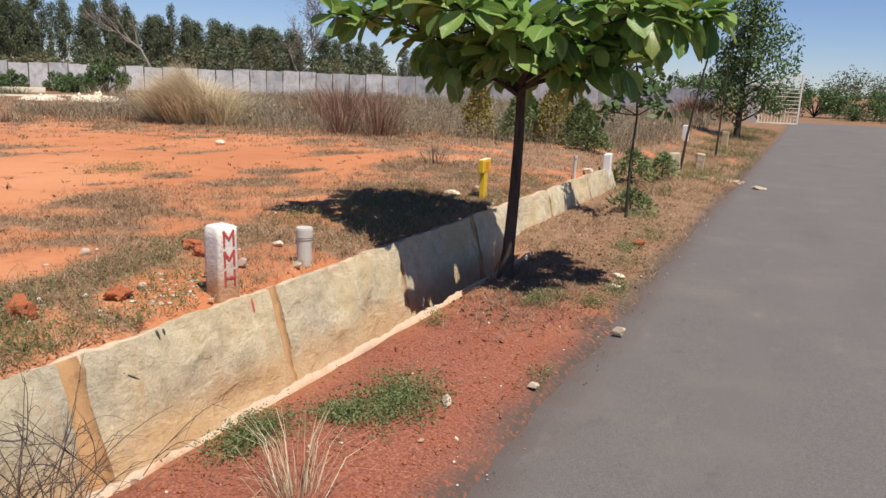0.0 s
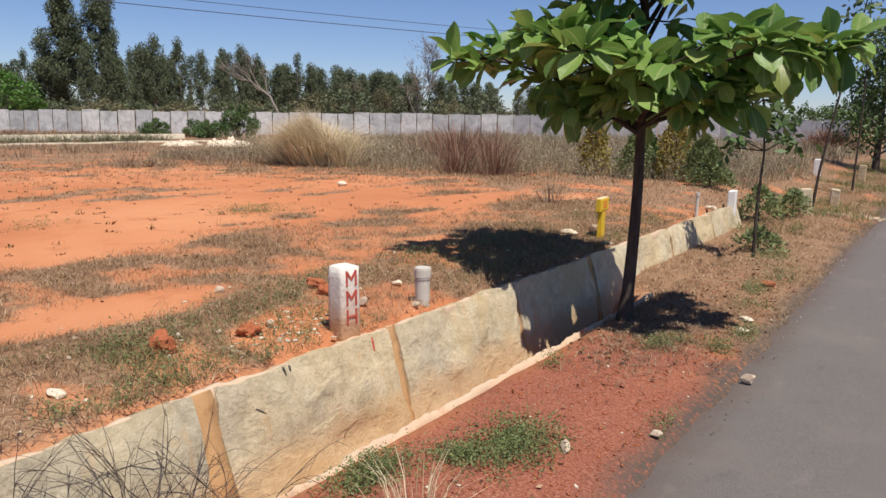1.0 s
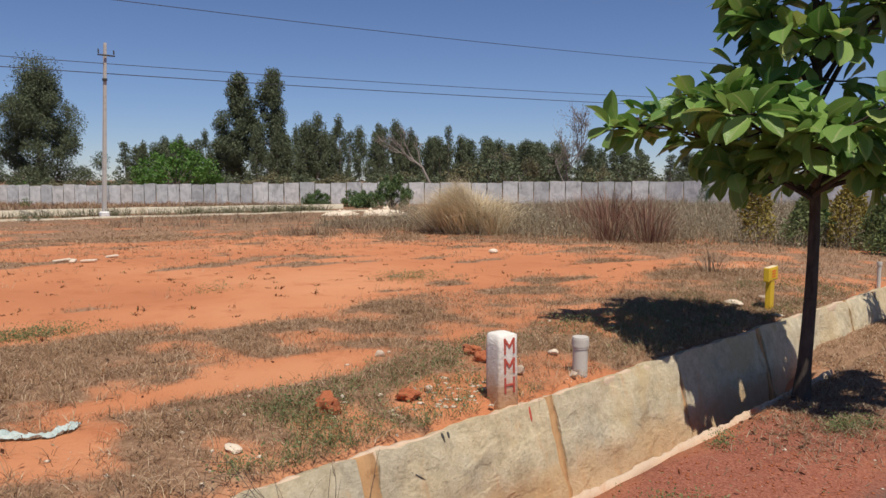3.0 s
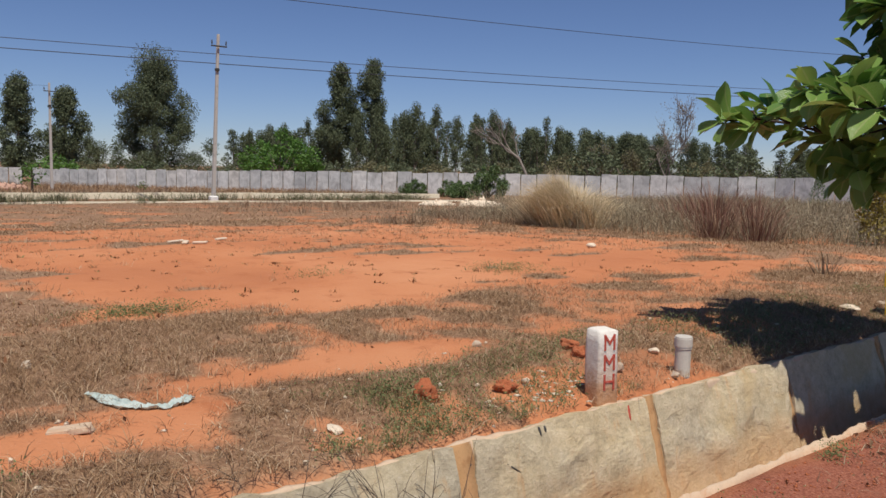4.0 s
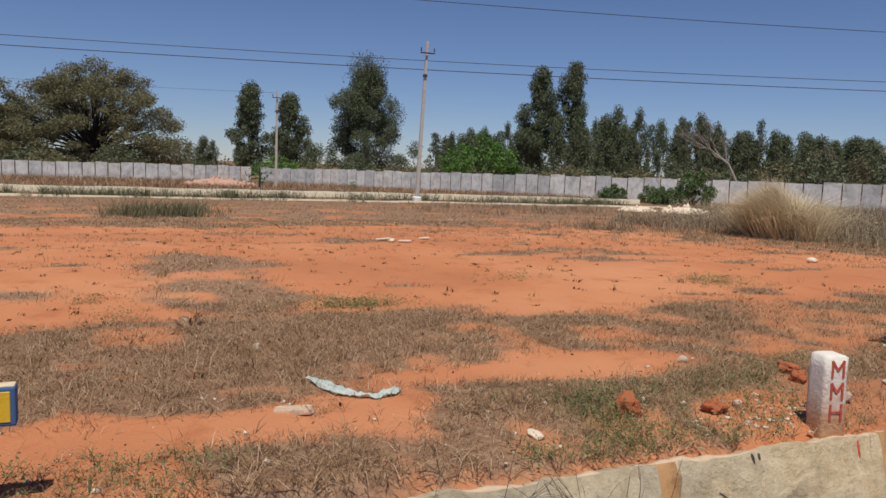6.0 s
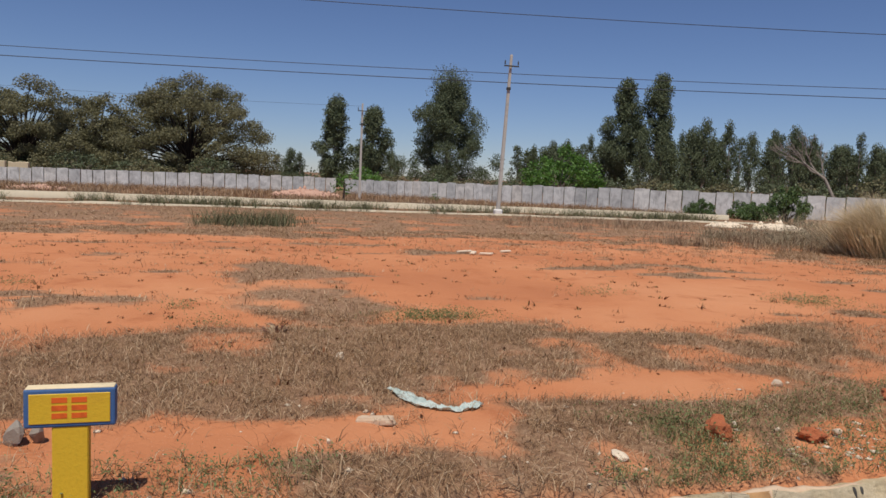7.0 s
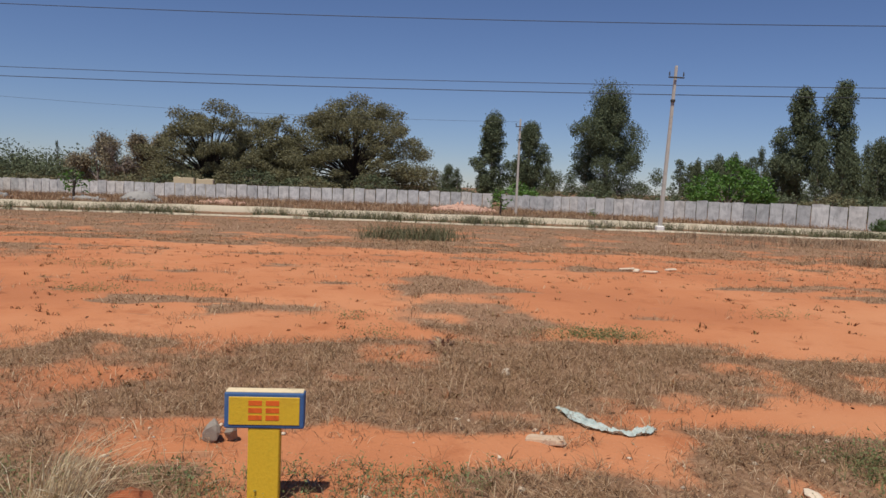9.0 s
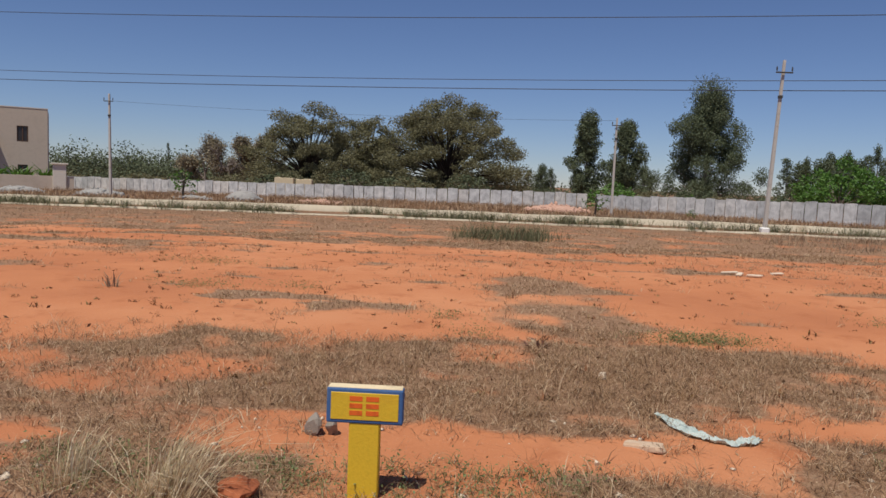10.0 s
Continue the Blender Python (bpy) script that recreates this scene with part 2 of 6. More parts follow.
def granite_mat(name, tones, stain):
    """Split granite: mottled buff and grey, rough cleft face, ochre splash near the ground."""
    m = Mat(name, 0.92, 0.2)
    p = m.position()
    big = m.noise(p, 1.7, 5, 0.6, 0.3)
    mid = m.noise(p, 11.0, 7, 0.74, 0.0)
    fine = m.noise(p, 60.0, 5, 0.8)
    c = m.ramp(mid, [(0.30, tones[0]), (0.5, tones[1]), (0.70, tones[2])])
    c = m.mix(m.mul(m.step(big, 0.50, 0.66), 0.75), c, m.ramp(mid, [(0.3, (0.37, 0.325, 0.25)), (0.7, (0.60, 0.54, 0.42))]))
    c = m.mix(m.mul(m.step(big, 0.48, 0.34), 0.6), c, (0.56, 0.42, 0.23))
    tint = m.ramp(m.rand(), [(0.0, (0.88, 0.86, 0.82)), (0.5, (1, 0.98, 0.94)), (1.0, (1.0, 0.92, 0.79))])
    c = m.mix(0.9, c, tint, "MULTIPLY")
    c = m.mix(m.mul(m.step(fine, 0.52, 0.72), 0.55), c, (0.24, 0.205, 0.15))
    c = m.mix(m.mul(m.step(fine, 0.44, 0.30), 0.5), c, (0.70, 0.64, 0.52))
    sep = m.n.new("ShaderNodeSeparateXYZ")
    m.l.new(p, sep.inputs[0])
    splash = m.step(m.mul(sep.outputs["Z"], m.mul(m.noise(p, 5.0, 4, 0.65), -0.36), "ADD"), -0.08, -0.26)
    c = m.mix(m.mul(splash, 0.5), c, stain)
    run = m.noise(m.stretch(p, 4.0, 4.0, 0.5), 2.2, 4, 0.65)
    c = m.mix(m.mul(m.step(run, 0.60, 0.74), 0.6), c, stain)
    cleft = m.noise(m.stretch(p, 1.0, 0.9, 1.6), 2.2, 4, 0.6, 0.15)
    h = m.mul(m.mul(m.mul(m.step(cleft, 0.44, 0.52), 0.35), m.mul(mid, 1.2), "ADD"), m.mul(fine, 0.4), "ADD")
    m.colour(c)
    m.bump(h, 0.6, 0.025)
    return m.m


SOIL = soil_mat()
ASPHALT = asphalt_mat()
GRANITE = granite_mat("buff_granite", ((0.39, 0.325, 0.22), (0.56, 0.475, 0.33), (0.69, 0.60, 0.445)), (0.56, 0.34, 0.17))
GREY_SLAB = slab_mat("limewashed_slab", ((0.36, 0.36, 0.36), (0.56, 0.56, 0.56), (0.70, 0.70, 0.69)), (0.20, 0.19, 0.19), 0.9)
MORTAR = plain_mat("ochre_mortar", (0.52, 0.30, 0.14), 0.95, (0.36, 0.18, 0.075), 14.0, 0.6)
CEMENT = plain_mat("pale_cement", (0.58, 0.43, 0.305), 0.95, (0.50, 0.28, 0.16), 9.0, 0.6)
KERB = plain_mat("cream_concrete", (0.52, 0.45, 0.34), 0.9, (0.30, 0.21, 0.13), 0.9, 0.4)
POLE = plain_mat("pole_concrete", (0.50, 0.46, 0.42), 0.9, (0.36, 0.33, 0.30), 5.0, 0.4)
IRON = plain_mat("dark_iron", (0.06, 0.055, 0.05), 0.6)
WIRE = plain_mat("wire", (0.05, 0.056, 0.07), 0.6)
WHITEWASH = plain_mat("white_paint", (0.80, 0.78, 0.75), 0.85, (0.62, 0.55, 0.47), 16.0, 0.5, amount=0.4)
REDPAINT = plain_mat("red_paint", (0.46, 0.075, 0.05), 0.8, (0.62, 0.30, 0.22), 40.0)
YELLOW = plain_mat("yellow_paint", (0.72, 0.46, 0.03), 0.6, (0.62, 0.36, 0.03), 12.0, amount=0.5)
BLUE = plain_mat("blue_paint", (0.055, 0.13, 0.30), 0.6, (0.10, 0.17, 0.30), 20.0)
ORANGE = plain_mat("orange_paint", (0.78, 0.14, 0.02), 0.6)
CREAMEDGE = plain_mat("cream_edge", (0.76, 0.62, 0.40), 0.8)
PVC = plain_mat("grey_pvc", (0.56, 0.52, 0.46), 0.55, (0.48, 0.38, 0.29), 14.0, 0.2)
CLOD = plain_mat("red_clod", (0.42, 0.13, 0.055), 0.95, (0.30, 0.085, 0.04), 30.0, 0.9)
GREYROCK = plain_mat("grey_rock", (0.30, 0.26, 0.22), 0.9, (0.20, 0.14, 0.10), 25.0, 0.7)
STONE = plain_mat("pale_stone", (0.52, 0.41, 0.31), 0.9, (0.44, 0.28, 0.18), 20.0, 0.7)
CHIP = plain_mat("white_chip", (0.72, 0.60, 0.46), 0.9, (0.60, 0.42, 0.30), 30.0, 0.6)
BARK = bark_mat("dark_bark", (0.035, 0.026, 0.022), (0.095, 0.075, 0.062))
PALEBARK = bark_mat("pale_bark", (0.17, 0.14, 0.115), (0.36, 0.31, 0.27))
DRYBARK = bark_mat("bare_twigs", (0.15, 0.12, 0.10), (0.30, 0.26, 0.23))
TWIG = bark_mat("dark_twig", (0.05, 0.038, 0.032), (0.14, 0.11, 0.09))
BIGLEAF = leaf_mat("glossy_broad_leaf", (0.055, 0.155, 0.03), (0.29, 0.45, 0.105), 0.36, 0.55, 0.30, "object", (0.34, 0.36, 0.10), True)
SMALLLEAF = leaf_mat("green_leaf", (0.05, 0.10, 0.028), (0.14, 0.21, 0.07), 0.5, 0.4, 0.25)
EUCLEAF = leaf_mat("gum_leaf", (0.085, 0.105, 0.057), (0.145, 0.172, 0.092), 0.6, 0.3, 0.2)
RAINLEAF = leaf_mat("olive_leaf", (0.12, 0.118, 0.062), (0.27, 0.25, 0.135), 0.6, 0.3, 0.3)
BRIGHTLEAF = leaf_mat("bright_leaf", (0.06, 0.14, 0.022), (0.14, 0.27, 0.05), 0.5, 0.4, 0.3)
GOLDLEAF = leaf_mat("golden_cypress_leaf", (0.18, 0.155, 0.035), (0.40, 0.31, 0.075), 0.7, 0.3, 0.2)
WEEDLEAF = leaf_mat("weed_leaf", (0.115, 0.145, 0.055), (0.25, 0.295, 0.12), 0.6, 0.3, 0.25)
DRYGRASS = straw_mat("dry_grass", [(0.0, (0.13, 0.073, 0.040)), (0.35, (0.265, 0.155, 0.086)), (0.75, (0.42, 0.277, 0.16)), (1.0, (0.62, 0.48, 0.33))])
GREENGRASS = straw_mat("green_grass", [(0.0, (0.10, 0.11, 0.042)), (0.5, (0.18, 0.19, 0.08)), (1.0, (0.34, 0.30, 0.15))], 0.3)
SEEDLING = straw_mat("withered_seedling", [(0.0, (0.16, 0.06, 0.03)), (0.6, (0.26, 0.12, 0.06)), (1.0, (0.24, 0.20, 0.08))])
TALLSTRAW = straw_mat("straw", [(0.0, (0.42, 0.32, 0.19)), (0.5, (0.64, 0.52, 0.34)), (1.0, (0.82, 0.71, 0.51))], 0.3)
BROWNWEED = straw_mat("brown_weed", [(0.0, (0.14, 0.09, 0.06)), (0.5, (0.28, 0.20, 0.135)), (1.0, (0.44, 0.345, 0.235))])
GREYWEED = straw_mat("grey_weed", [(0.0, (0.13, 0.105, 0.07)), (0.5, (0.25, 0.21, 0.14)), (0.8, (0.36, 0.31, 0.21)), (1.0, (0.50, 0.43, 0.30))])
GREYGREEN = straw_mat("grey_green_weed", [(0.0, (0.07, 0.075, 0.042)), (0.5, (0.135, 0.14, 0.075)), (1.0, (0.24, 0.22, 0.13))])
MAROON = straw_mat("maroon_leaf", [(0.0, (0.11, 0.045, 0.038)), (0.5, (0.25, 0.125, 0.09)), (0.8, (0.34, 0.22, 0.15)), (1.0, (0.52, 0.40, 0.25))])


# ---------- ground ----------
WALL_END = 11.6


def near_path(y):
    return np.interp(y, [-9, -1, 0.2, 0.8, 1.3, 2.4, 3.1, 4.2], [-3.1, -3.0, -3.02, -3.04, -3.35, -3.38, -3.5, -3.75])


def far_path(y):
    return np.interp(y, [-9, -1, 0.5, 0.9, 1.3, 1.8, 2.6, 3.2, 4.2], [-3.5, -3.47, -3.45, -3.65, -3.88, -4.08, -4.05, -3.8, -3.75])


def near_bare(y):
    return np.interp(y, [-9, -2.6, 0.4, 1.5, 2.6, 3.6, 4.3, 5.2, 6.0, 6.6, 9.0, 11], [-5.0, -5.3, -5.55, -5.6, -5.3, -5.2, -5.2, -5.45, -5.1, -4.6, -4.7, -4.4])


def far_bare(y):
    return np.interp(y, [-20, -7, -4, -0.8, 0.8, 2.2, 4.4, 5.6, 7.8, 9.2, 10.2, 11.8, 12.4], [-15.5, -14.8, -14.6, -13.6, -13.1, -13.2, -13.9, -13.8, -13.2, -11.6, -9.2, -6.8, -4.4])


def cover_at(x, y):
    """How densely dry grass covers the red soil, 0 to 1."""
    wob = (fnoise(x, y, 0.9, 3) - 0.5) * 0.9
    wob2 = (fnoise(x, y, 2.6, 5) - 0.5) * 2.2
    xs = x + wob * 0.55
    clump = fnoise(x, y, 0.55, 9)
    strip = smooth(near_path(y) - 0.12, near_path(y) + 0.12, xs)
    band = smooth(far_path(y) + 0.14, far_path(y) - 0.14, xs) * smooth(near_bare(y) - 0.22, near_bare(y) + 0.22, xs)
    beyond = smooth(far_bare(y) + 0.5, far_bare(y) - 0.9, x + wob2 * 0.7)
    mixed = smooth(0.42, 0.56, fnoise(x, y * 0.3, 0.8, 23)) * smooth(far_bare(y) + 7.0, far_bare(y) + 1.0, x) * (0.4 + 0.6 * smooth(0, -3.5, y))
    streak = smooth(0.57, 0.66, fnoise(x * 1.0, y * 0.36, 0.42, 21)) * smooth(0.32, 0.52, fnoise(x, y, 2.4, 8))
    isle = smooth(1.25, 0.5, np.hypot((y - 0.8 - (x + 6) * 0.05) / 0.75, (x + 7.7) / 2.6) + wob * 0.8)
    north = smooth(8.8, 11.0, y + wob2) * smooth(-9.5, -7.0, x)
    edge_c = smooth(4.2, 6.0, y + wob) * smooth(-4.9, -4.3, xs)
    c = np.maximum.reduce([strip * 0.95, band * 0.9, beyond * 0.85, streak * 0.8, mixed * 0.85, isle * 0.75, north * 0.7, edge_c * 0.75])
    patch = smooth(0.34, 0.52, fnoise(x * 1.25, y * 0.8, 1.1, 77, 2))
    thin = smooth(-0.8, -2.4, y) * smooth(-8.5, -7.5, x) * 0.55 + 0.14 * smooth(-11, -9, x)
    c = c * (0.42 + 0.8 * smooth(0.32, 0.60, clump)) * (1 - thin * (1 - patch))
    bare = smooth(0.42, 0.22, np.hypot(x + 2.78, (y - 3.02) * 0.8) + 0.5 * wob)
    return np.clip(c * (1 - 0.85 * bare), 0, 1)


def plot_z(x, y):
    r = np.hypot(x, y)
    z = 0.45 - 0.0065 * np.maximum(0, -x - 10) - 0.0065 * np.maximum(0, r - 12) - 0.006 * np.maximum(0, -y - 5)
    z = np.maximum(z, -1.6)
    edge = smooth(-3.5, -2.5, x) * smooth(0.2, 2.2, y)
    z = z - 0.075 * edge
    z = z + 0.05 * (fnoise(x, y, 1.6, 31) - 0.5) * smooth(-2.7, -3.3, x) + 0.02 * (fnoise(x, y, 0.25, 37) - 0.5)
    return z


def ground_z(x, y):
    x, y = np.asarray(x, float), np.asarray(y, float)
    plot = plot_z(x, y)
    lump = 0.03 * (fnoise(x, y, 0.35, 41) - 0.5) + 0.015 * (fnoise(x, y, 0.12, 43) - 0.5)
    verge = np.interp(x, [-2.06, -1.98, -1.4, -1.0, -0.93, -0.85], [-0.13, 0.05, 0.065, 0.035, 0.012, -0.03]) + lump * smooth(-0.86, -1.05, x)
    bank_end = smooth(WALL_END - 0.1, WALL_END + 1.6, y)
    drain = np.interp(x, [-2.57, -2.48, -2.42, -2.34, -2.06], [0.36, 0.0, -0.22, -0.25, -0.25])
    fill = smooth(6.2, 7.3, y)
    verge = verge + 0.012 * fill * smooth(-1.2, -1.9, x)
    drain = drain * (1 - fill) + np.minimum(drain + 0.45, 0.055) * fill
    drain = drain + 0.012 * (fnoise(x, y, 0.6, 81) - 0.3) * smooth(-2.42, -2.3, x)
    cut = np.where(x < -2.57, plot, np.where(x < -2.06, np.minimum(drain, plot), verge))
    wide = smooth(-1.3, -3.6, x)
    bank = np.maximum(verge, 0.03) * (1 - wide) + plot * wide
    z = cut * (1 - bank_end) + bank * bank_end
    behind = smooth(-0.91, -0.78, x)
    z = z * (1 - behind) - 0.05 * behind
    far_side = smooth(6.6, 8.0, x)
    z = z + far_side * (0.1 + 0.04 * fnoise(x, y, 3, 51))
    return z


def spaced(lo, hi, fine_lo, fine_hi, step, grow):
    out = list(np.arange(fine_lo, fine_hi + step / 2, step))
    d, v = step, out[-1]
    while v < hi:
        d *= grow
        v += d
        out.append(min(v, hi))
    d, v, low = step, out[0], []
    while v > lo:
        d *= grow
        v -= d
        low.append(max(v, lo))
    return np.array(low[::-1] + out)


def build_ground():
    xs = spaced(-2600, 1200, -16.5, -0.7, 0.085, 1.11)
    ys = spaced(-1500, 2200, -10.0, 12.5, 0.1, 1.11)
    gx, gy = np.meshgrid(xs, ys, indexing="ij")
    gz = ground_z(gx.ravel(), gy.ravel())
    verts = np.stack([gx.ravel(), gy.ravel(), gz], 1)
    n, m = len(xs), len(ys)
    i, j = np.meshgrid(np.arange(n - 1), np.arange(m - 1), indexing="ij")
    a = (i * m + j).ravel()
    me = fastmesh("ground", verts, np.stack([a, a + m, a + m + 1, a + 1], 1), SOIL, True)
    x, y = verts[:, 0], verts[:, 1]
    cov = cover_at(x, y)
    onverge = smooth(-2.60, -2.50, x) * smooth(1.0, 0.0, smooth(WALL_END, WALL_END + 2, y))
    vergegrass = smooth(4.2, 6.0, y + 1.4 * (fnoise(x, y, 0.8, 61) - 0.5)) * 0.8
    cov = cov * (1 - onverge) + onverge * vergegrass
    drainbed = smooth(-2.0, -2.1, x) * smooth(7.2, 6.2, y)
    cov = cov * (1 - 0.9 * drainbed * onverge)
    grav = onverge * (1 - smooth(4.5, 5.9, y + 1.6 * (fnoise(x, y, 0.7, 63) - 0.5))) * smooth(-2.02, -1.86, x + 0.2 * (fnoise(x, y, 0.4, 67) - 0.5)) * 0.95
    tar = smooth(-1.10, -0.93, x + 0.2 * (fnoise(x, y, 0.3, 85) - 0.5)) * smooth(-0.5, -0.85, x)
    # distance mask: rises from 16 m to 30 m around the origin
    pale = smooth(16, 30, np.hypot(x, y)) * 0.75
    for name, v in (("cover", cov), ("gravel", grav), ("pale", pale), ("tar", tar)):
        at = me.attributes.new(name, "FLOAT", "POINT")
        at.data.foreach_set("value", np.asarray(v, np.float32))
    return tagged(new("ground", me), "red laterite soil with bands of dry grass", "ground", kind="structure")


build_ground()


def build_road():
    ys = spaced(-60, 47, 0, 14, 0.06, 1.1)
    verts, faces = [], []
    cols = [-0.97, -0.9, -0.7, 0.0, 1.2, 2.6, 4.0, 5.4, 6.5, 6.6]
    for y in ys:
        wob = 0.07 * (float(fnoise(y, 0, 0.16, 75)) - 0.5) + 0.12 * (float(fnoise(y, 0, 0.5, 71)) - 0.5) + 0.10 * (float(fnoise(y, 3, 2.2, 73)) - 0.5)
        for k, x in enumerate(cols):
            edge = wob if k < 3 else 0.0
            z = -0.05 if k in (0, 9) else (0.0 if k == 1 else 0.012 + 0.02 * (1 - ((x - 2.8) / 3.7) ** 2))
            verts.append((x + edge, y, z))
    w = len(cols)
    for r in range(len(ys) - 1):
        for k in range(w - 1):
            faces.append((r * w + k, r * w + k + 1, (r + 1) * w + k + 1, (r + 1) * w + k))
    return tagged(new("road", fastmesh("road", verts, faces, ASPHALT, True)), "worn grey asphalt road with a crumbled edge", "road", kind="structure")


build_road()


# ---------- revetment of leaning granite slabs along the plot ----------
def slab_piece(seed, length, high, thick, bm_div=(10, 5)):
    """A rough slab lying in x (length) and z (height), front to -y; its corner at the origin."""
    nx, nz = bm_div
    verts, faces = [], []
    for face in (0, 1):
        for i in range(nx + 1):
            for k in range(nz + 1):
                u, w = i / nx, k / nz
                x, z = u * length, w * high
                rim = min(i, nx - i, k, nz - k) == 0
                jag = 0.018 * noise.noise(Vector((x * 7 + seed * 5, z * 7, 3.0 + seed)))
                x += jag if i in (0, nx) else 0
                z += jag * 1.3 + 0.02 * noise.noise(Vector((x * 2.2, seed * 7.0, 1.0))) if k == nz else 0
                y = -0.04 * noise.noise(Vector((x * 2.4 + seed * 3, z * 3.0, seed))) - 0.018 * noise.noise(Vector((x * 8, z * 8, seed * 2.0)))
                if face == 0:
                    y += 0.006 if rim else 0.0
                else:
                    y = thick
                verts.append((x, y, z))
    o = (nx + 1) * (nz + 1)
    w = nz + 1
    for i in range(nx):
        for k in range(nz):
            a = i * w + k
            faces.append((a, a + w, a + w + 1, a + 1))
            faces.append((o + a, o + a + 1, o + a + w + 1, o + a + w))
    front = len(verts)
    verts += verts[:o]
    verts += verts[o:2 * o]
    ring = [i * w for i in range(nx + 1)] + [nx * w + k for k in range(1, w)] + [i * w + nz for i in range(nx - 1, -1, -1)] + [k for k in range(nz - 1, 0, -1)]
    for q in range(len(ring)):
        a, b = ring[q], ring[(q + 1) % len(ring)]
        faces.append((front + b, front + a, front + o + a, front + o + b))
    return verts, faces


def revetment_pose(y):
    """Slab frame: x along the road, z up the slope, front towards the road."""
    up = Vector((-0.13, 0, 0.45)).normalized()
    ahead = Vector((0, 1, 0))
    back = up.cross(ahead)
    m = Matrix((ahead, back, up)).transposed().to_4x4()
    m.translation = Vector((-2.316, y, -0.30))
    return m


def build_revetment():
    wall = thing("retaining_wall", pose(0, 0, 0), "low leaning revetment of buff granite slabs with ochre mortar joints", "retaining wall", kind="structure")
    joints = [-12.6, -11.2, -9.8, -8.5, -7.1, -5.7, -4.4, -3.1, -1.9, -0.6, 0.72, 2.10, 3.43, 4.85, 6.25, 7.35, 8.4, 9.3, 10.1, 10.9, 11.6]
    widths = [0.115 if q == 2.10 else (0.062 if q == 3.43 else (0.075, 0.045, 0.055)[j % 3]) for j, q in enumerate(joints)]
    for k in range(len(joints) - 1):
        a, b = joints[k], joints[k + 1]
        gap, after = widths[k], widths[k + 1]
        v, f = slab_piece(k + 1, b - a - gap / 2 - after / 2, 0.69, 0.09, (18, 11))
        part("slab", fastmesh("slab", v, f, GRANITE, True), wall, at=revetment_pose(a + gap / 2))
        verts, faces = [], []
        for s in range(19):
            j = 0.012 * noise.noise(Vector((s * 0.9, k * 3.0, 0)))
            w = gap * (0.62 + 0.25 * noise.noise(Vector((s * 1.3, k * 2.0, 4))))
            y = 0.012 + 0.012 * noise.noise(Vector((s * 1.1, k, 9)))
            z = s * 0.0385
            verts += [(j - w, 0.05, z), (j - w * 0.8, y, z), (j + w * 0.8, y + 0.003, z), (j + w, 0.05, z)]
            if s:
                faces += [((s - 1) * 4 + q, (s - 1) * 4 + q + 1, s * 4 + q + 1, s * 4 + q) for q in range(3)]
        part("mortar_joint", fastmesh("mortar_joint", verts, faces, MORTAR, True), wall, "ochre mortar joint", revetment_pose(a))
    # red paint dab, a dark crack and two dark edge marks on one slab's face
    first = joints.index(2.10)
    for name, y, up, length, width, turn, mat, label in (("paint_dab", 3.235, 0.63, 0.08, 0.010, 5, REDPAINT, "old dab of red paint"), ("crack", 2.36, 0.53, 0.085, 0.006, -52, IRON, "dark split in the stone"), ("stain", 2.56, 0.66, 0.045, 0.009, -4, IRON, "small dark mark at the edge"), ("stain", 2.60, 0.665, 0.03, 0.007, 8, IRON, "small dark mark at the edge")):
        verts, faces = [], []
        for i in range(9):
            w = (i / 8 - 0.5) * length
            half = width / 2 * (1 - (abs(w) / (length / 2)) ** 2 * 0.85) + 0.003 * noise.noise(Vector((w * 60, y, 0)))
            for side in (-half, half):
                dx, dz = side * math.cos(radians(turn)) + w * math.sin(radians(turn)), w * math.cos(radians(turn)) - side * math.sin(radians(turn))
                x, z, seed = y - 2.10 - widths[first] / 2 + dx, up + dz, first + 1
                face = -0.04 * noise.noise(Vector((x * 2.4 + seed * 3, z * 3.0, seed))) - 0.018 * noise.noise(Vector((x * 8, z * 8, seed * 2.0)))
                verts += [(dx, face - 0.004, up + dz), (dx, face + 0.03, up + dz)]
            if i:
                o = (i - 1) * 4
                faces += [(o, o + 2, o + 6, o + 4), (o, o + 4, o + 5, o + 1), (o + 2, o + 3, o + 7, o + 6)]
        part(name, fastmesh(name, verts, faces, mat), wall, label, revetment_pose(y))
    # pale mortar capping behind the slabs' top edge
    verts, faces = [], []
    for i, y in enumerate(np.arange(-12.6, 11.6, 0.035)):
        a = 0.016 * noise.noise(Vector((y * 2.1, 31, 0))) + 0.012 * noise.noise(Vector((y * 9, 33, 0)))
        z = 0.345 + 0.022 * noise.noise(Vector((y * 3, 35, 0))) + 0.012 * noise.noise(Vector((y * 13, 36, 0)))
        for x, zz in ((-2.515 + a * 0.5, 0.30), (-2.518 + a * 0.5, z), (-2.528 + a, z + 0.012), (-2.55 + a, z + 0.010), (-2.575 + a, 0.30)):
            verts.append((x, y, zz))
        if i:
            for k in range(4):
                o = (i - 1) * 5 + k
                faces.append((o, o + 1, o + 6, o + 5))
    part("mortar_capping", fastmesh("mortar_capping", verts, faces, CEMENT, True), wall, "rough pale mortar along the top edge")
    # thin cement lip on the road side of the shallow drain
    verts, faces = [], []
    ys = np.arange(-12.6, 6.6, 0.025)
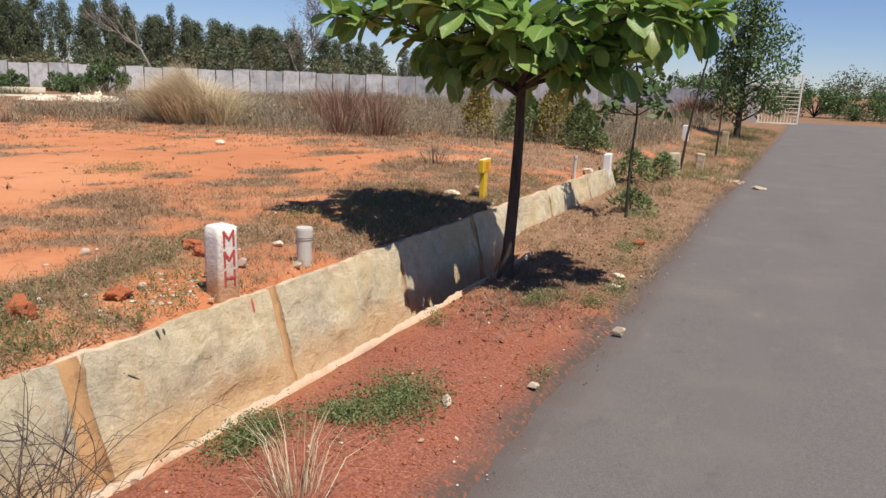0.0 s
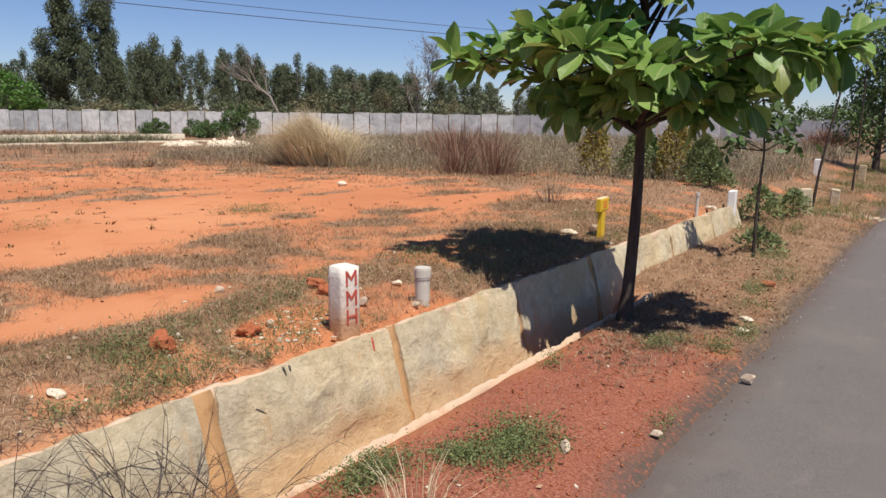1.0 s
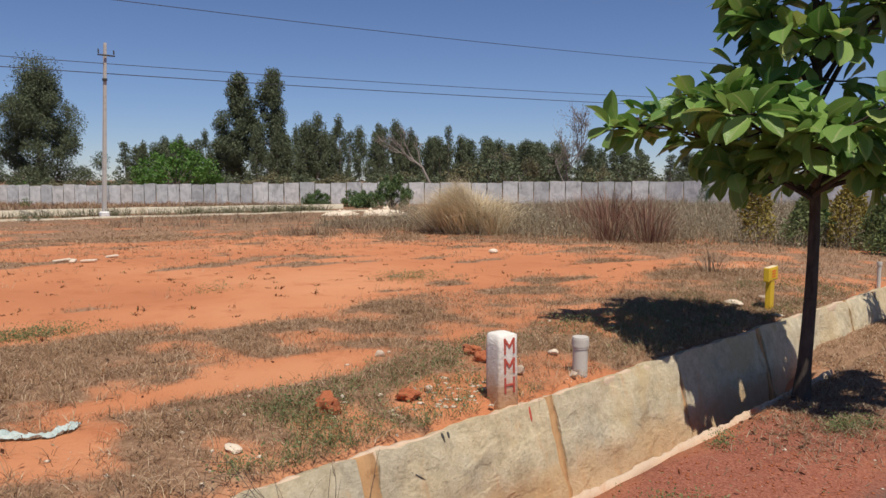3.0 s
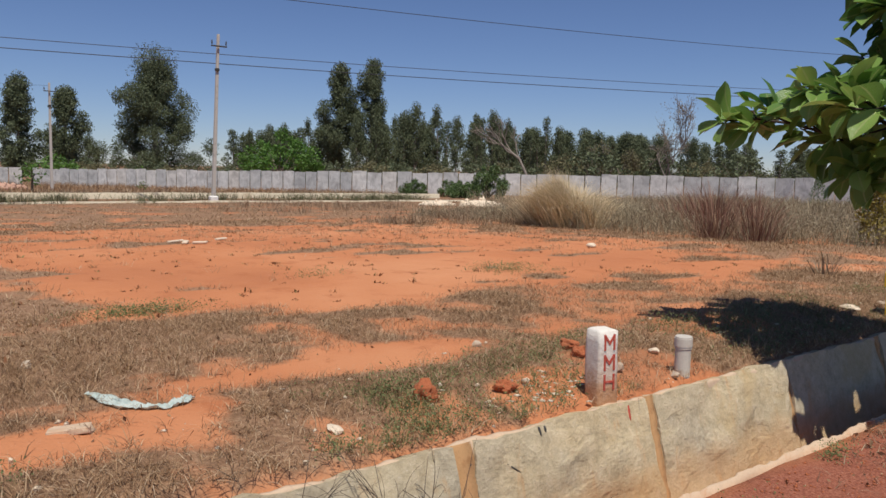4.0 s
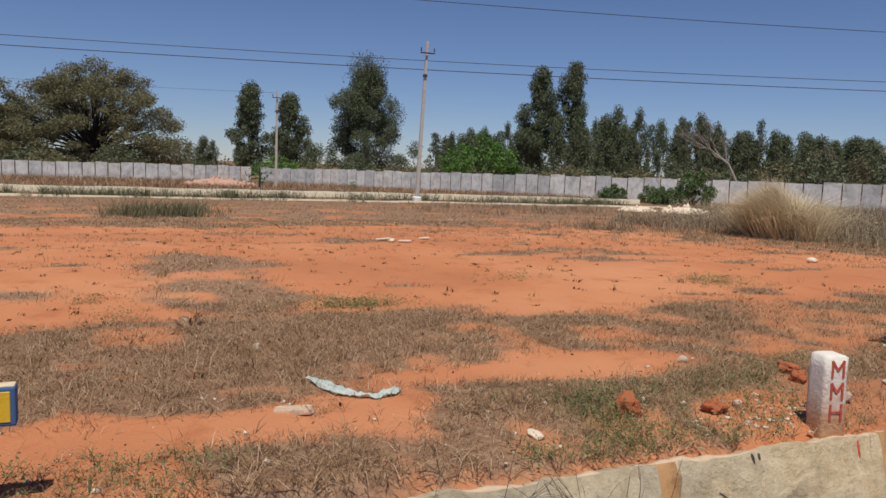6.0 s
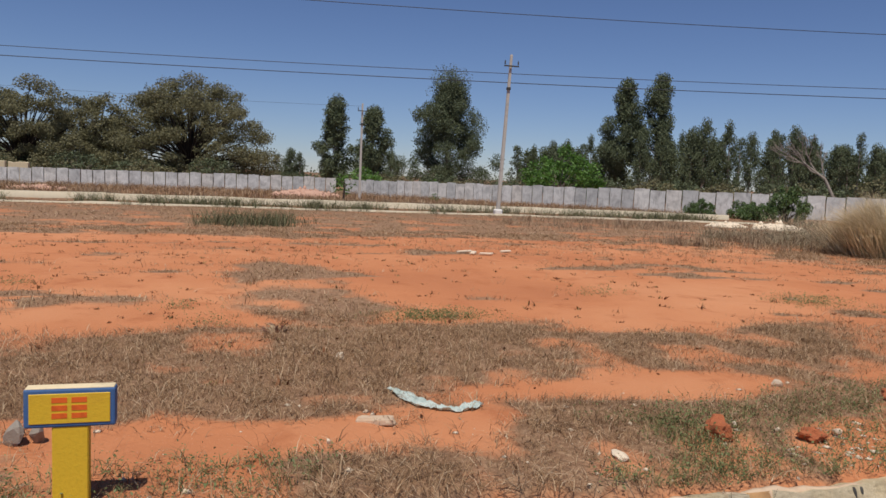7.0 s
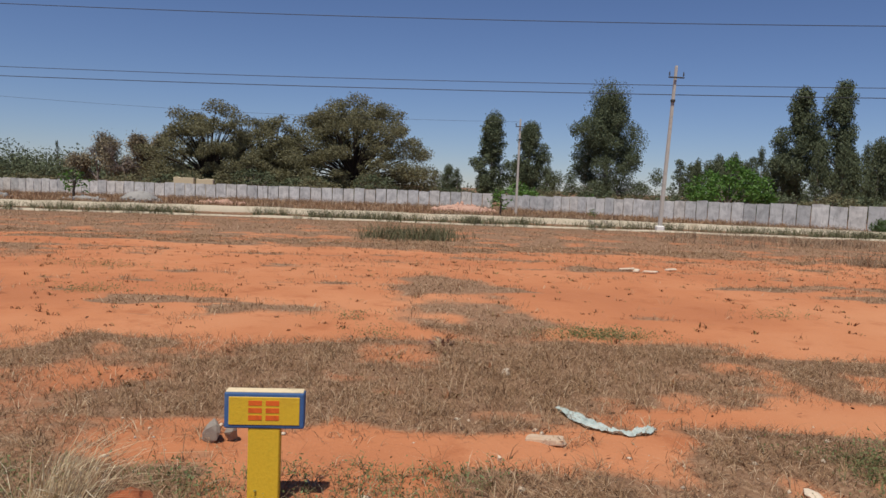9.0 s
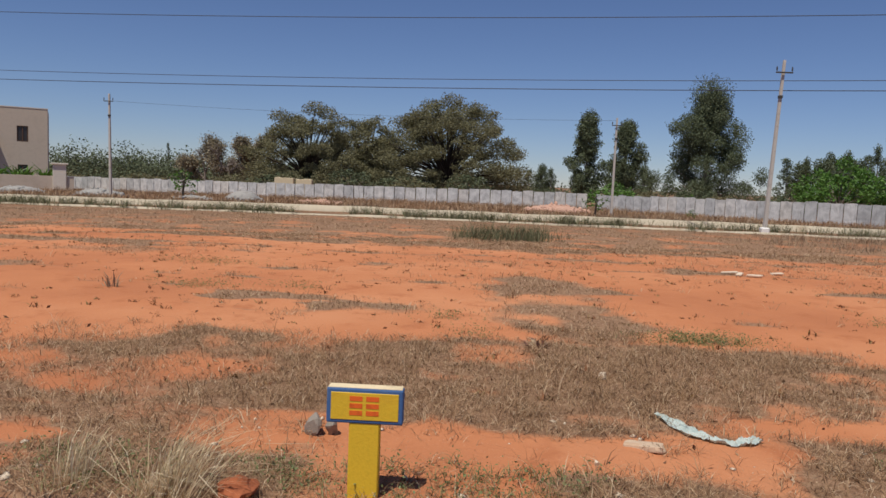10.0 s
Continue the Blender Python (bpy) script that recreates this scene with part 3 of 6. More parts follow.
    for i, y in enumerate(ys):
        j = 0.03 * noise.noise(Vector((y * 1.6, 0, 0))) + 0.02 * noise.noise(Vector((y * 7, 4, 0))) + 0.012 * noise.noise(Vector((y * 19, 8, 0)))
        z = 0.052 + 0.02 * noise.noise(Vector((y * 4, 9, 0))) + 0.014 * noise.noise(Vector((y * 17, 2, 0)))
        j2 = 0.035 * noise.noise(Vector((y * 3.1, 14, 0))) + 0.025 * noise.noise(Vector((y * 11, 15, 0)))
        for x, zz in ((-2.06 + j, -0.2), (-2.04 + j, z - 0.012), (-2.03 + j, z), (-2.018 + j * 0.8 + j2 * 0.5, z + 0.002), (-2.006 + j2 * 0.8, 0.0)):
            verts.append((x, y, zz))
        if i:
            for k in range(4):
                a = (i - 1) * 5 + k
                faces.append((a, a + 1, a + 6, a + 5))
    part("cement_lip", fastmesh("cement_lip", verts, faces, CEMENT, True), wall, "crumbling pale cement lip of the drain")


build_revetment()


# ---------- boundary wall of upright slabs ----------
def run_wall(name, points, width, label, tops, thick=0.07, seed=0):
    wall = thing(name, pose(0, 0, 0), label, "boundary wall", kind="structure")
    rng = random.Random(seed)
    kinds = []
    for k in range(5):
        v, f = slab_piece(30 + k + seed, 1.0, 1.0, 1.0, (4, 4))
        v = [(p[0], min(p[1], 1.0), p[2]) for p in v]
        kinds.append(fastmesh("slab", v, f, GREY_SLAB))
    for s in range(len(points) - 1):
        p, q = Vector(points[s]), Vector(points[s + 1])
        n = max(1, round((q - p).length / width[s]))
        d = (q - p).normalized()
        side = Vector((-d.y, d.x))
        for k in range(n):
            a = p.lerp(q, k / n)
            w = (q - p).length / n
            z0 = float(ground_z(a.x, a.y)) - 0.15
            u = (k + 0.5) / n
            z1 = tops[s] * (1 - u) + tops[s + 1] * u + rng.uniform(-0.06, 0.05)
            back = side * (rng.uniform(-0.02, 0.02))
            m = Matrix(((d.x * (w - 0.07), side.x * thick, rng.uniform(-0.01, 0.01), a.x + back.x), (d.y * (w - 0.07), side.y * thick, 0, a.y + back.y), (0, 0, z1 - z0, z0), (0, 0, 0, 1)))
            ob = part("slab", kinds[rng.randrange(5)], wall)
            ob.matrix_basis = m
    return wall


run_wall("boundary_wall_west", [(-96, -78), (-77, -40), (-68.5, -22.5), (-65.5, -7), (-65.2, 9.6)][::-1], [0.9, 0.93, 0.96, 1.0], "long low wall of whitewashed upright stone slabs", [1.14, 1.0, 0.83, 0.6, 0.3], seed=1)
run_wall("boundary_wall_north", [(-65.4, 10.4), (-44, 26), (-31, 39), (-23.5, 42.6), (-10.8, 42.8), (-4.4, 41.5)][::-1], [1.2, 1.2, 1.1, 1.0, 0.86], "weathered grey wall of upright stone slabs, limewash peeling", [1.58, 1.58, 1.56, 1.5, 1.36, 1.02], seed=2)


# ---------- far road with raised kerbs ----------
def kerb_run(name, pts, high, wide, label):
    verts, faces = [], []
    for i, (x, y) in enumerate(pts):
        j = 0.03 * noise.noise(Vector((y * 0.9, x, 0)))
        z = float(plot_z(np.array(x), np.array(y)))
        for dx, dz in ((wide, -0.1), (wide - 0.02, high + j), (0.0, high + j), (0.0, -0.1)):
            verts.append((x + dx, y, z + dz))
        if i:
            for k in range(3):
                a = (i - 1) * 4 + k
                faces.append((a, a + 1, a + 5, a + 4))
    return tagged(new(name, fastmesh(name, verts, faces, KERB)), label, "kerb", kind="structure")


ky = np.arange(-70, 24, 0.8)
kerb_run("kerb_far", [(-31.4 - 0.02 * max(0, -y) - 0.004 * max(0, -y - 10) ** 1.5, y) for y in ky], 0.24, 0.35, "long cream concrete kerb of the far road")
kerb_run("kerb_near", [(-26.8 - 0.004 * max(0, -y - 10) ** 1.5, y) for y in np.arange(-40, 22, 0.8)], 0.06, 0.22, "low cream concrete kerb half hidden by dry grass")


# ---------- power poles and wires ----------
def power_pole(x, y, high, lean_x=0.0, lean_y=0.0, dims=(0.30, 0.17), label=""):
    z = float(plot_z(np.array(x), np.array(y)))
    top = thing("power_pole", pose(x, y, z), label, "power pole", "power poles")
    bm = bmesh.new()
    box_bm(bm, (-0.5, -0.5, -0.3), (0.5, 0.5, high), 0.06)
    for v in bm.verts:
        t = max(0, v.co.z) / high
        s = dims[0] * (1 - t) + dims[1] * t
        v.co = Vector((v.co.x * s + lean_x * t, v.co.y * s * 0.8 + lean_y * t, v.co.z))
    part("shaft", bm_mesh("shaft", bm, POLE), top)
    t = (high - 0.45) / high
    bm = bmesh.new()
    box_bm(bm, (-0.03, -0.30, -0.025), (0.03, 0.30, 0.025), 0.008)
    part("cross_arm", bm_mesh("cross_arm", bm, IRON), top, "dark iron cross arm", pose(lean_x * t + 0.12, lean_y * t, high - 0.45))
    for s in (-0.27, 0.27):
        bm = bmesh.new()
        for zc, r in ((0.0, 0.02), (0.03, 0.032), (0.06, 0.02), (0.09, 0.03), (0.12, 0.015)):
            bmesh.ops.create_cone(bm, cap_ends=True, segments=8, radius1=r, radius2=r * 0.8, depth=0.05, matrix=Matrix.Translation((0, 0, zc)))
        part("insulator", bm_mesh("insulator", bm, IRON), top, at=pose(lean_x * t + 0.12, lean_y * t + s, high - 0.38))
    bm = bmesh.new()
    box_bm(bm, (-0.075, -0.07, -0.05), (0.075, 0.07, 0.05), 0.012)
    part("clamp", bm_mesh("clamp", bm, IRON), top, "dark iron clamp", pose(lean_x * 0.72 + 0.05, lean_y * 0.72, high * 0.79))
    return top


power_pole(-28.1, 10.55, 6.2, 0.1, 0.22, (0.165, 0.105), "tall pale concrete power pole leaning slightly, whitewashed foot")
power_pole(-45.3, 8.1, 5.75, 0.1, 0.0, (0.17, 0.11), "pale concrete power pole standing before the boundary wall")
power_pole(-45.0, -22.05, 6.15, 0.0, -0.1, (0.18, 0.11), "pale concrete power pole beyond the far road")
bm = bmesh.new()
box_bm(bm, (-0.15, -0.15, -0.2), (0.15, 0.15, 0.20), 0.04)
thing("pole_footing", pose(-28.05, 10.55, 0.22), "small whitewashed concrete footing of the pole", "footing", data=bm_mesh("pole_footing", bm, WHITEWASH))


def wire(a, b, sag, r, label):
    a, b = Vector(a), Vector(b)
    path = [a.lerp(b, k / 40) - Vector((0, 0, 4 * sag * (k / 40) * (1 - k / 40))) for k in range(41)]
    v, f = join_tubes([tube(path, [r] * 41, 5)])
    return tagged(new("overhead_wire", fastmesh("overhead_wire", v, f, WIRE)), label, "power line", "overhead wires")


def wire_by(azim, dist, high, lo, hi, sag, r):
    a = radians(azim)
    foot, along = Vector((-math.sin(a), math.cos(a), 0)) * dist, Vector((math.cos(a), math.sin(a), 0))
    up = Vector((0, 0, high))
    return wire(foot + along * lo + up, foot + along * hi + up, sag, r, "thin dark overhead wire spanning the plot")


wire_by(76, 30, 6.87, -52, 52, 1.14, 0.013)
wire_by(76, 30, 6.30, -52, 52, 0.92, 0.016)
wire_by(80, 24, 8.05, -45, 45, 1.27, 0.012)
wire((-45.3, 8.1, 5.6), (-45, -22.05, 5.6), 0.25, 0.007, "thin dark wire strung between two far poles")


# ---------- vegetation builders ----------
def blades(pos, high, wide, lean, rng, bend=0.5, turn=None):
    """Curved grass blades: two quads and a tip as three triangles each. All arrays."""
    n = len(pos)
    a = rng.uniform(0, 2 * np.pi, n) if turn is None else turn
    out = np.stack([np.cos(a), np.sin(a), np.zeros(n)], 1)
    side = np.stack([-np.sin(a), np.cos(a), np.zeros(n)], 1)
    f = rng.uniform(0, np.pi, n)
    side = side * np.cos(f)[:, None] + out * np.sin(f)[:, None] * 0.6
    up = np.array([0, 0, 1.0])
    mid = pos + up * (high * 0.55)[:, None] + out * (lean * high * 0.35)[:, None]
    tip = pos + up * (high * (1 - bend * lean * 0.4))[:, None] + out * (lean * high)[:, None]
    w = (wide / 2)[:, None]
    v = np.stack([pos - side * w, pos + side * w, mid - side * w * 0.8, mid + side * w * 0.8, tip], 1).reshape(-1, 3)
    o = (np.arange(n) * 5)[:, None]
    f = np.concatenate([o + np.array([[0, 1, 3]]), o + np.array([[0, 3, 2]]), o + np.array([[2, 3, 4]])], 0)
    return v, f


def leaflets(pos, size, rng, hang=0.0, slim=0.45):
    """Small rhombic leaves, folded a little along the middle."""
    n = len(pos)
    d = rng.normal(size=(n, 3))
    d[:, 2] = d[:, 2] * 0.7 - hang
    d /= np.linalg.norm(d, axis=1)[:, None]
    s = np.cross(d, rng.normal(size=(n, 3)))
    s /= np.linalg.norm(s, axis=1)[:, None] + 1e-9
    sz = size[:, None]
    v = np.stack([pos, pos + d * sz * 0.5 + s * sz * slim / 2, pos + d * sz, pos + d * sz * 0.5 - s * sz * slim / 2], 1).reshape(-1, 3)
    o = (np.arange(n) * 4)[:, None]
    f = np.concatenate([o + np.array([[0, 1, 2]]), o + np.array([[0, 2, 3]])], 0)
    return v, f


def stuff(name, vf, mat, label, category):
    return tagged(new(name, fastmesh(name, vf[0], vf[1], mat)), label, category, kind="stuff")


def on_ground(x, y, sink=0.0):
    return np.stack([x, y, ground_z(x, y) - sink], 1)


def lobes_cloud(lobes, per, rng, shell=0.15):
    out = []
    for (c, r, flat) in lobes:
        n = max(6, int(per * r * r))
        d = rng.normal(size=(n, 3))
        d /= np.linalg.norm(d, axis=1)[:, None]
        rad = r * (shell + (1 - shell) * rng.random(n) ** 0.5)
        lump = 1 + 0.6 * (vnoise(d[:, 0] * 3 + c[0], d[:, 1] * 3 + d[:, 2] * 2 + c[2], 1.0, int(abs(c[0] * 7)) + 3) - 0.5)
        out.append(np.array(c) + d * (rad * lump)[:, None] * np.array([1, 1, flat]))
    return np.concatenate(out)


def gum_tree(seed, high, spread, bare=0.3, lobes_n=22, leaf=0.36, mat=EUCLEAF, bark=PALEBARK, slim_top=0.45, per=170, shell=0.1, lobe=0.42):
    """Trunk with rising limbs and an open crown of drooping leaf masses."""
    rng = np.random.default_rng(seed)
    tubes, lobes = [], []
    sway = rng.normal(0, 0.02 * high, 2)
    trunk = [Vector((sway[0] * t * t, sway[1] * t, high * 0.93 * t)) for t in np.linspace(0, 1, 8)]
    r0 = 0.014 * high + 0.05
    tubes.append(tube(trunk, [r0 * (1 - 0.85 * t) for t in np.linspace(0, 1, 8)], 7))
    for k in range(lobes_n):
        t = bare + (0.97 - bare) * (k + rng.random()) / lobes_n
        a = k * 2.4 + rng.uniform(-0.6, 0.6)
        taper = math.sin(math.pi * min(1, 0.18 + 0.82 * (t - bare) / (1 - bare))) * (1 - slim_top) + slim_top * (1 - t) * 1.6
        reach = spread * max(0.12, taper) * rng.uniform(0.3, 1.0)
        s = Vector((sway[0] * t * t, sway[1] * t, high * 0.9 * max(0.15, t - 0.12)))
        e = Vector((s.x + math.cos(a) * reach, s.y + math.sin(a) * reach, high * t * 0.97 + 0.1 * reach))
        mid = s.lerp(e, 0.5) + Vector((0, 0, -0.06 * reach))
        rr = r0 * 0.4 * (1 - 0.5 * t)
        tubes.append(tube([s, mid, e], [rr, rr * 0.6, rr * 0.2], 5))
        r = rng.uniform(0.62, 1.15) * spread * lobe
        lobes.append(((e.x, e.y, e.z), r, rng.uniform(0.75, 1.15)))
        if rng.random() < 0.7:
            q = s.lerp(e, 0.65)
            lobes.append(((q.x, q.y, q.z - 0.3 * r), r * 0.75, 0.9))
    lobes.append(((sway[0], sway[1], high * 0.93), spread * 0.42, 1.0))
    pts = lobes_cloud(lobes, per * 3.2, rng, shell)
    leaves = leaflets(pts, rng.uniform(0.5, 1.3, len(pts)) * leaf * 0.72, rng, 1.0, 0.42)
    return join_tubes(tubes), leaves, mat, bark


def broad_tree(seed, high, spread, lobes_n=26, leaf=0.5, mat=RAINLEAF, bark=BARK, fork=0.22, per=95, flat=0.62, lobe=(0.12, 0.27), droop=0.5):
    """A wide spreading crown on forking limbs."""
    rng = np.random.default_rng(seed)
    tubes, lobes = [], []
    r0 = 0.035 * high
    fz = high * fork
    tubes.append(tube([(0, 0, -0.2), (0.05, 0, fz * 0.5), (0, 0.05, fz)], [r0 * 1.2, r0, r0 * 0.85], 8))
    for k in range(lobes_n):
        a = k * 2.399 + rng.uniform(-0.3, 0.3)
        q = math.sqrt((k + 0.5) / lobes_n)
        reach = spread * q * rng.uniform(0.85, 1.08)
        top = high * (1 - droop * q ** 2.4) * rng.uniform(0.72, 1.03)
        e = Vector((math.cos(a) * reach, math.sin(a) * reach, top - 0.12 * high))
        m1 = Vector((e.x * 0.3, e.y * 0.3, fz + (e.z - fz) * 0.42))
        m2 = Vector((e.x * 0.7, e.y * 0.7, fz + (e.z - fz) * 0.78))
        tubes.append(tube([Vector((0, 0, fz * 0.9)), m1, m2, e], [r0 * 0.34, r0 * 0.24, r0 * 0.13, r0 * 0.05], 5))
        r = spread * rng.uniform(*lobe)
        lobes.append(((e.x, e.y, e.z), r, flat))
        if rng.random() < 0.75:
            lobes.append(((m2.x * 1.15, m2.y * 1.15, m2.z - 0.12 * high), r * 0.7, flat))
    pts = lobes_cloud(lobes, per, rng)
    leaves = leaflets(pts, rng.uniform(0.55, 1.3, len(pts)) * leaf, rng, 0.2, 0.5)
    return join_tubes(tubes), leaves, mat, bark


def bare_tree(seed, high, spread, depth=4, mat=DRYBARK, lean=(0, 0), r0=0.07, start=(0, 0, -0.1), thin=0.55):
    rng = np.random.default_rng(seed)
    tubes = []

    def grow(p, d, length, r, level):
        mid = p + d * length * 0.5 + Vector(rng.normal(0, 0.05 * length, 3))
        e = p + d * length
        tubes.append(tube([p, mid, e], [r, r * 0.8, r * 0.6], 4 if level > 1 else 6))
        if level >= depth:
            return
        for _ in range(3 if level < 2 else 4):
            nd = (d + Vector(rng.normal(0, 0.5 * spread, 3)) + Vector((0, 0, 0.15))).normalized()
            q = p.lerp(e, rng.uniform(0.45, 1.0))
            grow(q, nd, length * rng.uniform(0.5, 0.8), r * thin, level + 1)

    grow(Vector(start), Vector((lean[0], lean[1], 1)).normalized(), high * 0.42, r0, 0)
    return join_tubes(tubes)


def make_tree(name, built, label, category="tree", group=""):
    wood, leaves, mat, bark = built
    ob = thing(name, pose(0, 0, 0), label, category, group)
    part("trunk", fastmesh("trunk", wood[0], wood[1], bark, True), ob)
    part("crown", fastmesh("crown", leaves[0], leaves[1], mat), ob)
    return ob


def stand(x, y, s=1.0, sz=None, turn=0.0, sink=0.1):
    z = float(ground_z(np.array(x), np.array(y)))
    return pose(x, y, z - sink, 0, 0, turn) @ Matrix.Diagonal((s, s, sz or s, 1))


# ---------- trees beyond the boundary ----------
gums = []
for k, (h, sp, bare, n) in enumerate([(10, 2.0, 0.3, 22), (10, 1.7, 0.36, 20), (10, 2.3, 0.25, 24), (10, 1.5, 0.42, 18)]):
    gums.append((gum_tree(100 + k, h, sp * 1.15, bare * 0.7, n - 4, 0.42, per=95)))
label_gum = "slender dark green gum tree in a dense row behind the wall"


def first_or_copy(store, key, build, x, y, s, sz, turn):
    """Builds a kind once, then copies it."""
    if key not in store:
        store[key] = build()
        store[key].matrix_basis = stand(x, y, s, sz, turn, 0.2)
        return store[key]
    ob = store[key]
    keep = ob.matrix_basis.copy()
    ob.matrix_basis = Matrix.Identity(4)
    made = copy_thing(ob, stand(x, y, s, sz, turn, 0.2))
    ob.matrix_basis = keep
    return made


kinds = {}
rng_w = random.Random(5)
# the dark row seen over the wall: places by bearing and distance, heights from the skyline
skyline = [(-76, 52, 8.4), (-75, 53, 9.6), (-73.5, 55.5, 9.5), (-72, 57, 8.1), (-70.5, 59, 8.5), (-69.3, 60.5, 8.9), (-68, 62, 7.9), (-65.6, 64.5, 6.8), (-65, 65.2, 8.2),
           (-63.8, 66.3, 7.1), (-61.6, 68.3, 5.8), (-59.2, 70.4, 5.6), (-97.6, 50.7, 8.6), (-99, 47.8, 7.8), (-100, 46, 7.3), (-101, 43, 6.8), (-79, 50, 8.2), (-82, 49, 8.0)]
for x, y, top in skyline:
    z = float(ground_z(np.array(x), np.array(y)))
    k = rng_w.randrange(4)
    h = top - z + 0.2
    first_or_copy(kinds, k, lambda: make_tree("gum_tree", gums[k], label_gum, "tree", "gum trees behind the wall"), x, y, 0.62 * rng_w.uniform(0.9, 1.15), h / 10, rng_w.uniform(0, 360))
for _ in range(70):
    u = rng_w.random()
    az = radians(26 + 42 * u)
    D = rng_w.uniform(96, 125)
    x, y = -math.sin(az) * D, math.cos(az) * D
    top = 1.58 + D * math.tan(radians(np.interp(math.degrees(az), [26, 33, 40, 46, 52, 60, 68], [2.2, 2.7, 3.4, 3.6, 4.5, 4.0, 2.8]))) * rng_w.uniform(0.78, 0.98)
    k = rng_w.randrange(4)
    z = float(ground_z(np.array(x), np.array(y)))
    first_or_copy(kinds, k, lambda: make_tree("gum_tree", gums[k], label_gum, "tree", "gum trees behind the wall"), x, y, rng_w.uniform(0.7, 1.0), (top - z) / 10, rng_w.uniform(0, 360))

for seed, x, y, top, width, bare, n in [(201, -99.0, 14.4, 11.2, 2.8, 0.12, 30), (202, -98.2, 19.2, 10.2, 2.7, 0.12, 30), (203, -111.1, 33.4, 16.6, 7.6, 0.08, 46), (204, -87.2, 49.6, 15.4, 2.9, 0.26, 34), (205, -85.0, 52.8, 16.2, 2.7, 0.26, 34)]:
    z = float(ground_z(np.array(x), np.array(y)))
    t = make_tree("gum_tree", gum_tree(seed, top - z, width, bare * 0.9, 28 if width < 4 else 56, 0.40, slim_top=0.35 if width < 4 else 0.6, per=190 if width < 4 else 135, shell=0.1, lobe=0.42 if width < 4 else 0.22), "tall gum tree with drooping grey-green crown", "tree", "tall gum trees")
    t.matrix_basis = stand(x, y)

for seed, x, y, top, spread, n in [(211, -92.8, -20.7, 11.3, 7.8, 44), (212, -97.0, -14.0, 11.2, 7.0, 40), (213, -95.0, -3.4, 14.2, 9.4, 60)]:
    z = float(ground_z(np.array(x), np.array(y)))
    t = make_tree("spreading_tree", broad_tree(seed, top - z, spread * 1.05, n + 40, 0.25, per=300, flat=0.62, fork=0.15, lobe=(0.08, 0.19), droop=0.68), "broad spreading olive-green shade tree", "tree", "spreading trees")
    t.matrix_basis = stand(x, y)
t = make_tree("leafy_tree", broad_tree(221, 5.8, 3.8, 26, 0.3, BRIGHTLEAF, PALEBARK, 0.15, 330, 0.85), "round bright green leafy tree behind the wall", "tree")
t.matrix_basis = stand(-67.8, 32.0)
t = make_tree("leafy_tree", broad_tree(222, 2.9, 2.4, 14, 0.3, BRIGHTLEAF, PALEBARK, 0.15, 200, 0.8), "low bright green leafy tree beside the wall", "tree")
t.matrix_basis = stand(-70.9, 12.8)


def twig_thing(name, x, y, wood, label, mat=DRYBARK, crown=None):
    ob = thing(name, stand(x, y), label, "tree")
    part("trunk", fastmesh("trunk", wood[0], wood[1], mat, True), ob)
    if crown:
        part("crown", fastmesh("crown", crown[0], crown[1], crown[2]), ob)
    return ob


rng_n = np.random.default_rng(8)
def dry_leaves(seed, wood, n, size, mat):
    """Sparse withered leaves caught on the twigs."""
    rng = np.random.default_rng(seed)
    pts = wood[0][rng.integers(len(wood[0]) // 4, len(wood[0]), n)] + rng.normal(0, size, (n, 3))
    v, f = leaflets(pts, rng.uniform(0.5, 1.3, n) * size, rng, 0.3, 0.4)
    return v, f, mat


for seed, x, y, h in [(231, -95.2, -31.5, 8.4), (232, -94.5, -27.5, 8.0), (234, -97.0, -35.0, 7.2)]:
    wood = bare_tree(seed, h, 1.45, 5, r0=0.2, thin=0.62)
    twig_thing("bare_tree", x, y, wood, "leafless grey scrub tree beyond the wall", crown=dry_leaves(seed, wood, 9000, 0.3, GREYWEED))
wood = bare_tree(233, 7.4, 1.25, 5, r0=0.08, thin=0.66)
twig_thing("bare_tree", -35.4, 48.4, wood, "thin leafless tree with fine twigs behind the wall", crown=dry_leaves(1, wood, 900, 0.14, GREYWEED))
wood = bare_tree(235, 5.4, 1.3, 5, r0=0.07, thin=0.64)
twig_thing("bare_tree", -38.6, 46.6, wood, "low yellowing scrub tree with few leaves", crown=dry_leaves(2, wood, 3200, 0.16, RAINLEAF))
limbs = [tube([(0.15, 0.15, -0.1), (0.05, 0.05, 1.4), (-0.35, -0.38, 2.6), (-0.95, -1.0, 3.25)], [0.11, 0.10, 0.085, 0.06], 7)]
for k, (at, tilt) in enumerate([((-0.95, -1.0, 3.25), 1.6), ((-0.9, -0.95, 3.2), 0.8), ((-0.5, -0.53, 2.8), 1.3), ((-0.35, -0.38, 2.6), 0.25), ((-0.7, -0.75, 3.0), 0.55)]):
    limbs.append(bare_tree(300 + k, 3.4 if k != 3 else 2.6, 0.55, 3, PALEBARK, (-tilt * 0.7, -tilt * 0.74), 0.05, at))
twig_thing("dead_tree", -37.9, 36.2, join_tubes(limbs), "leaning bleached dead tree behind the wall", PALEBARK)
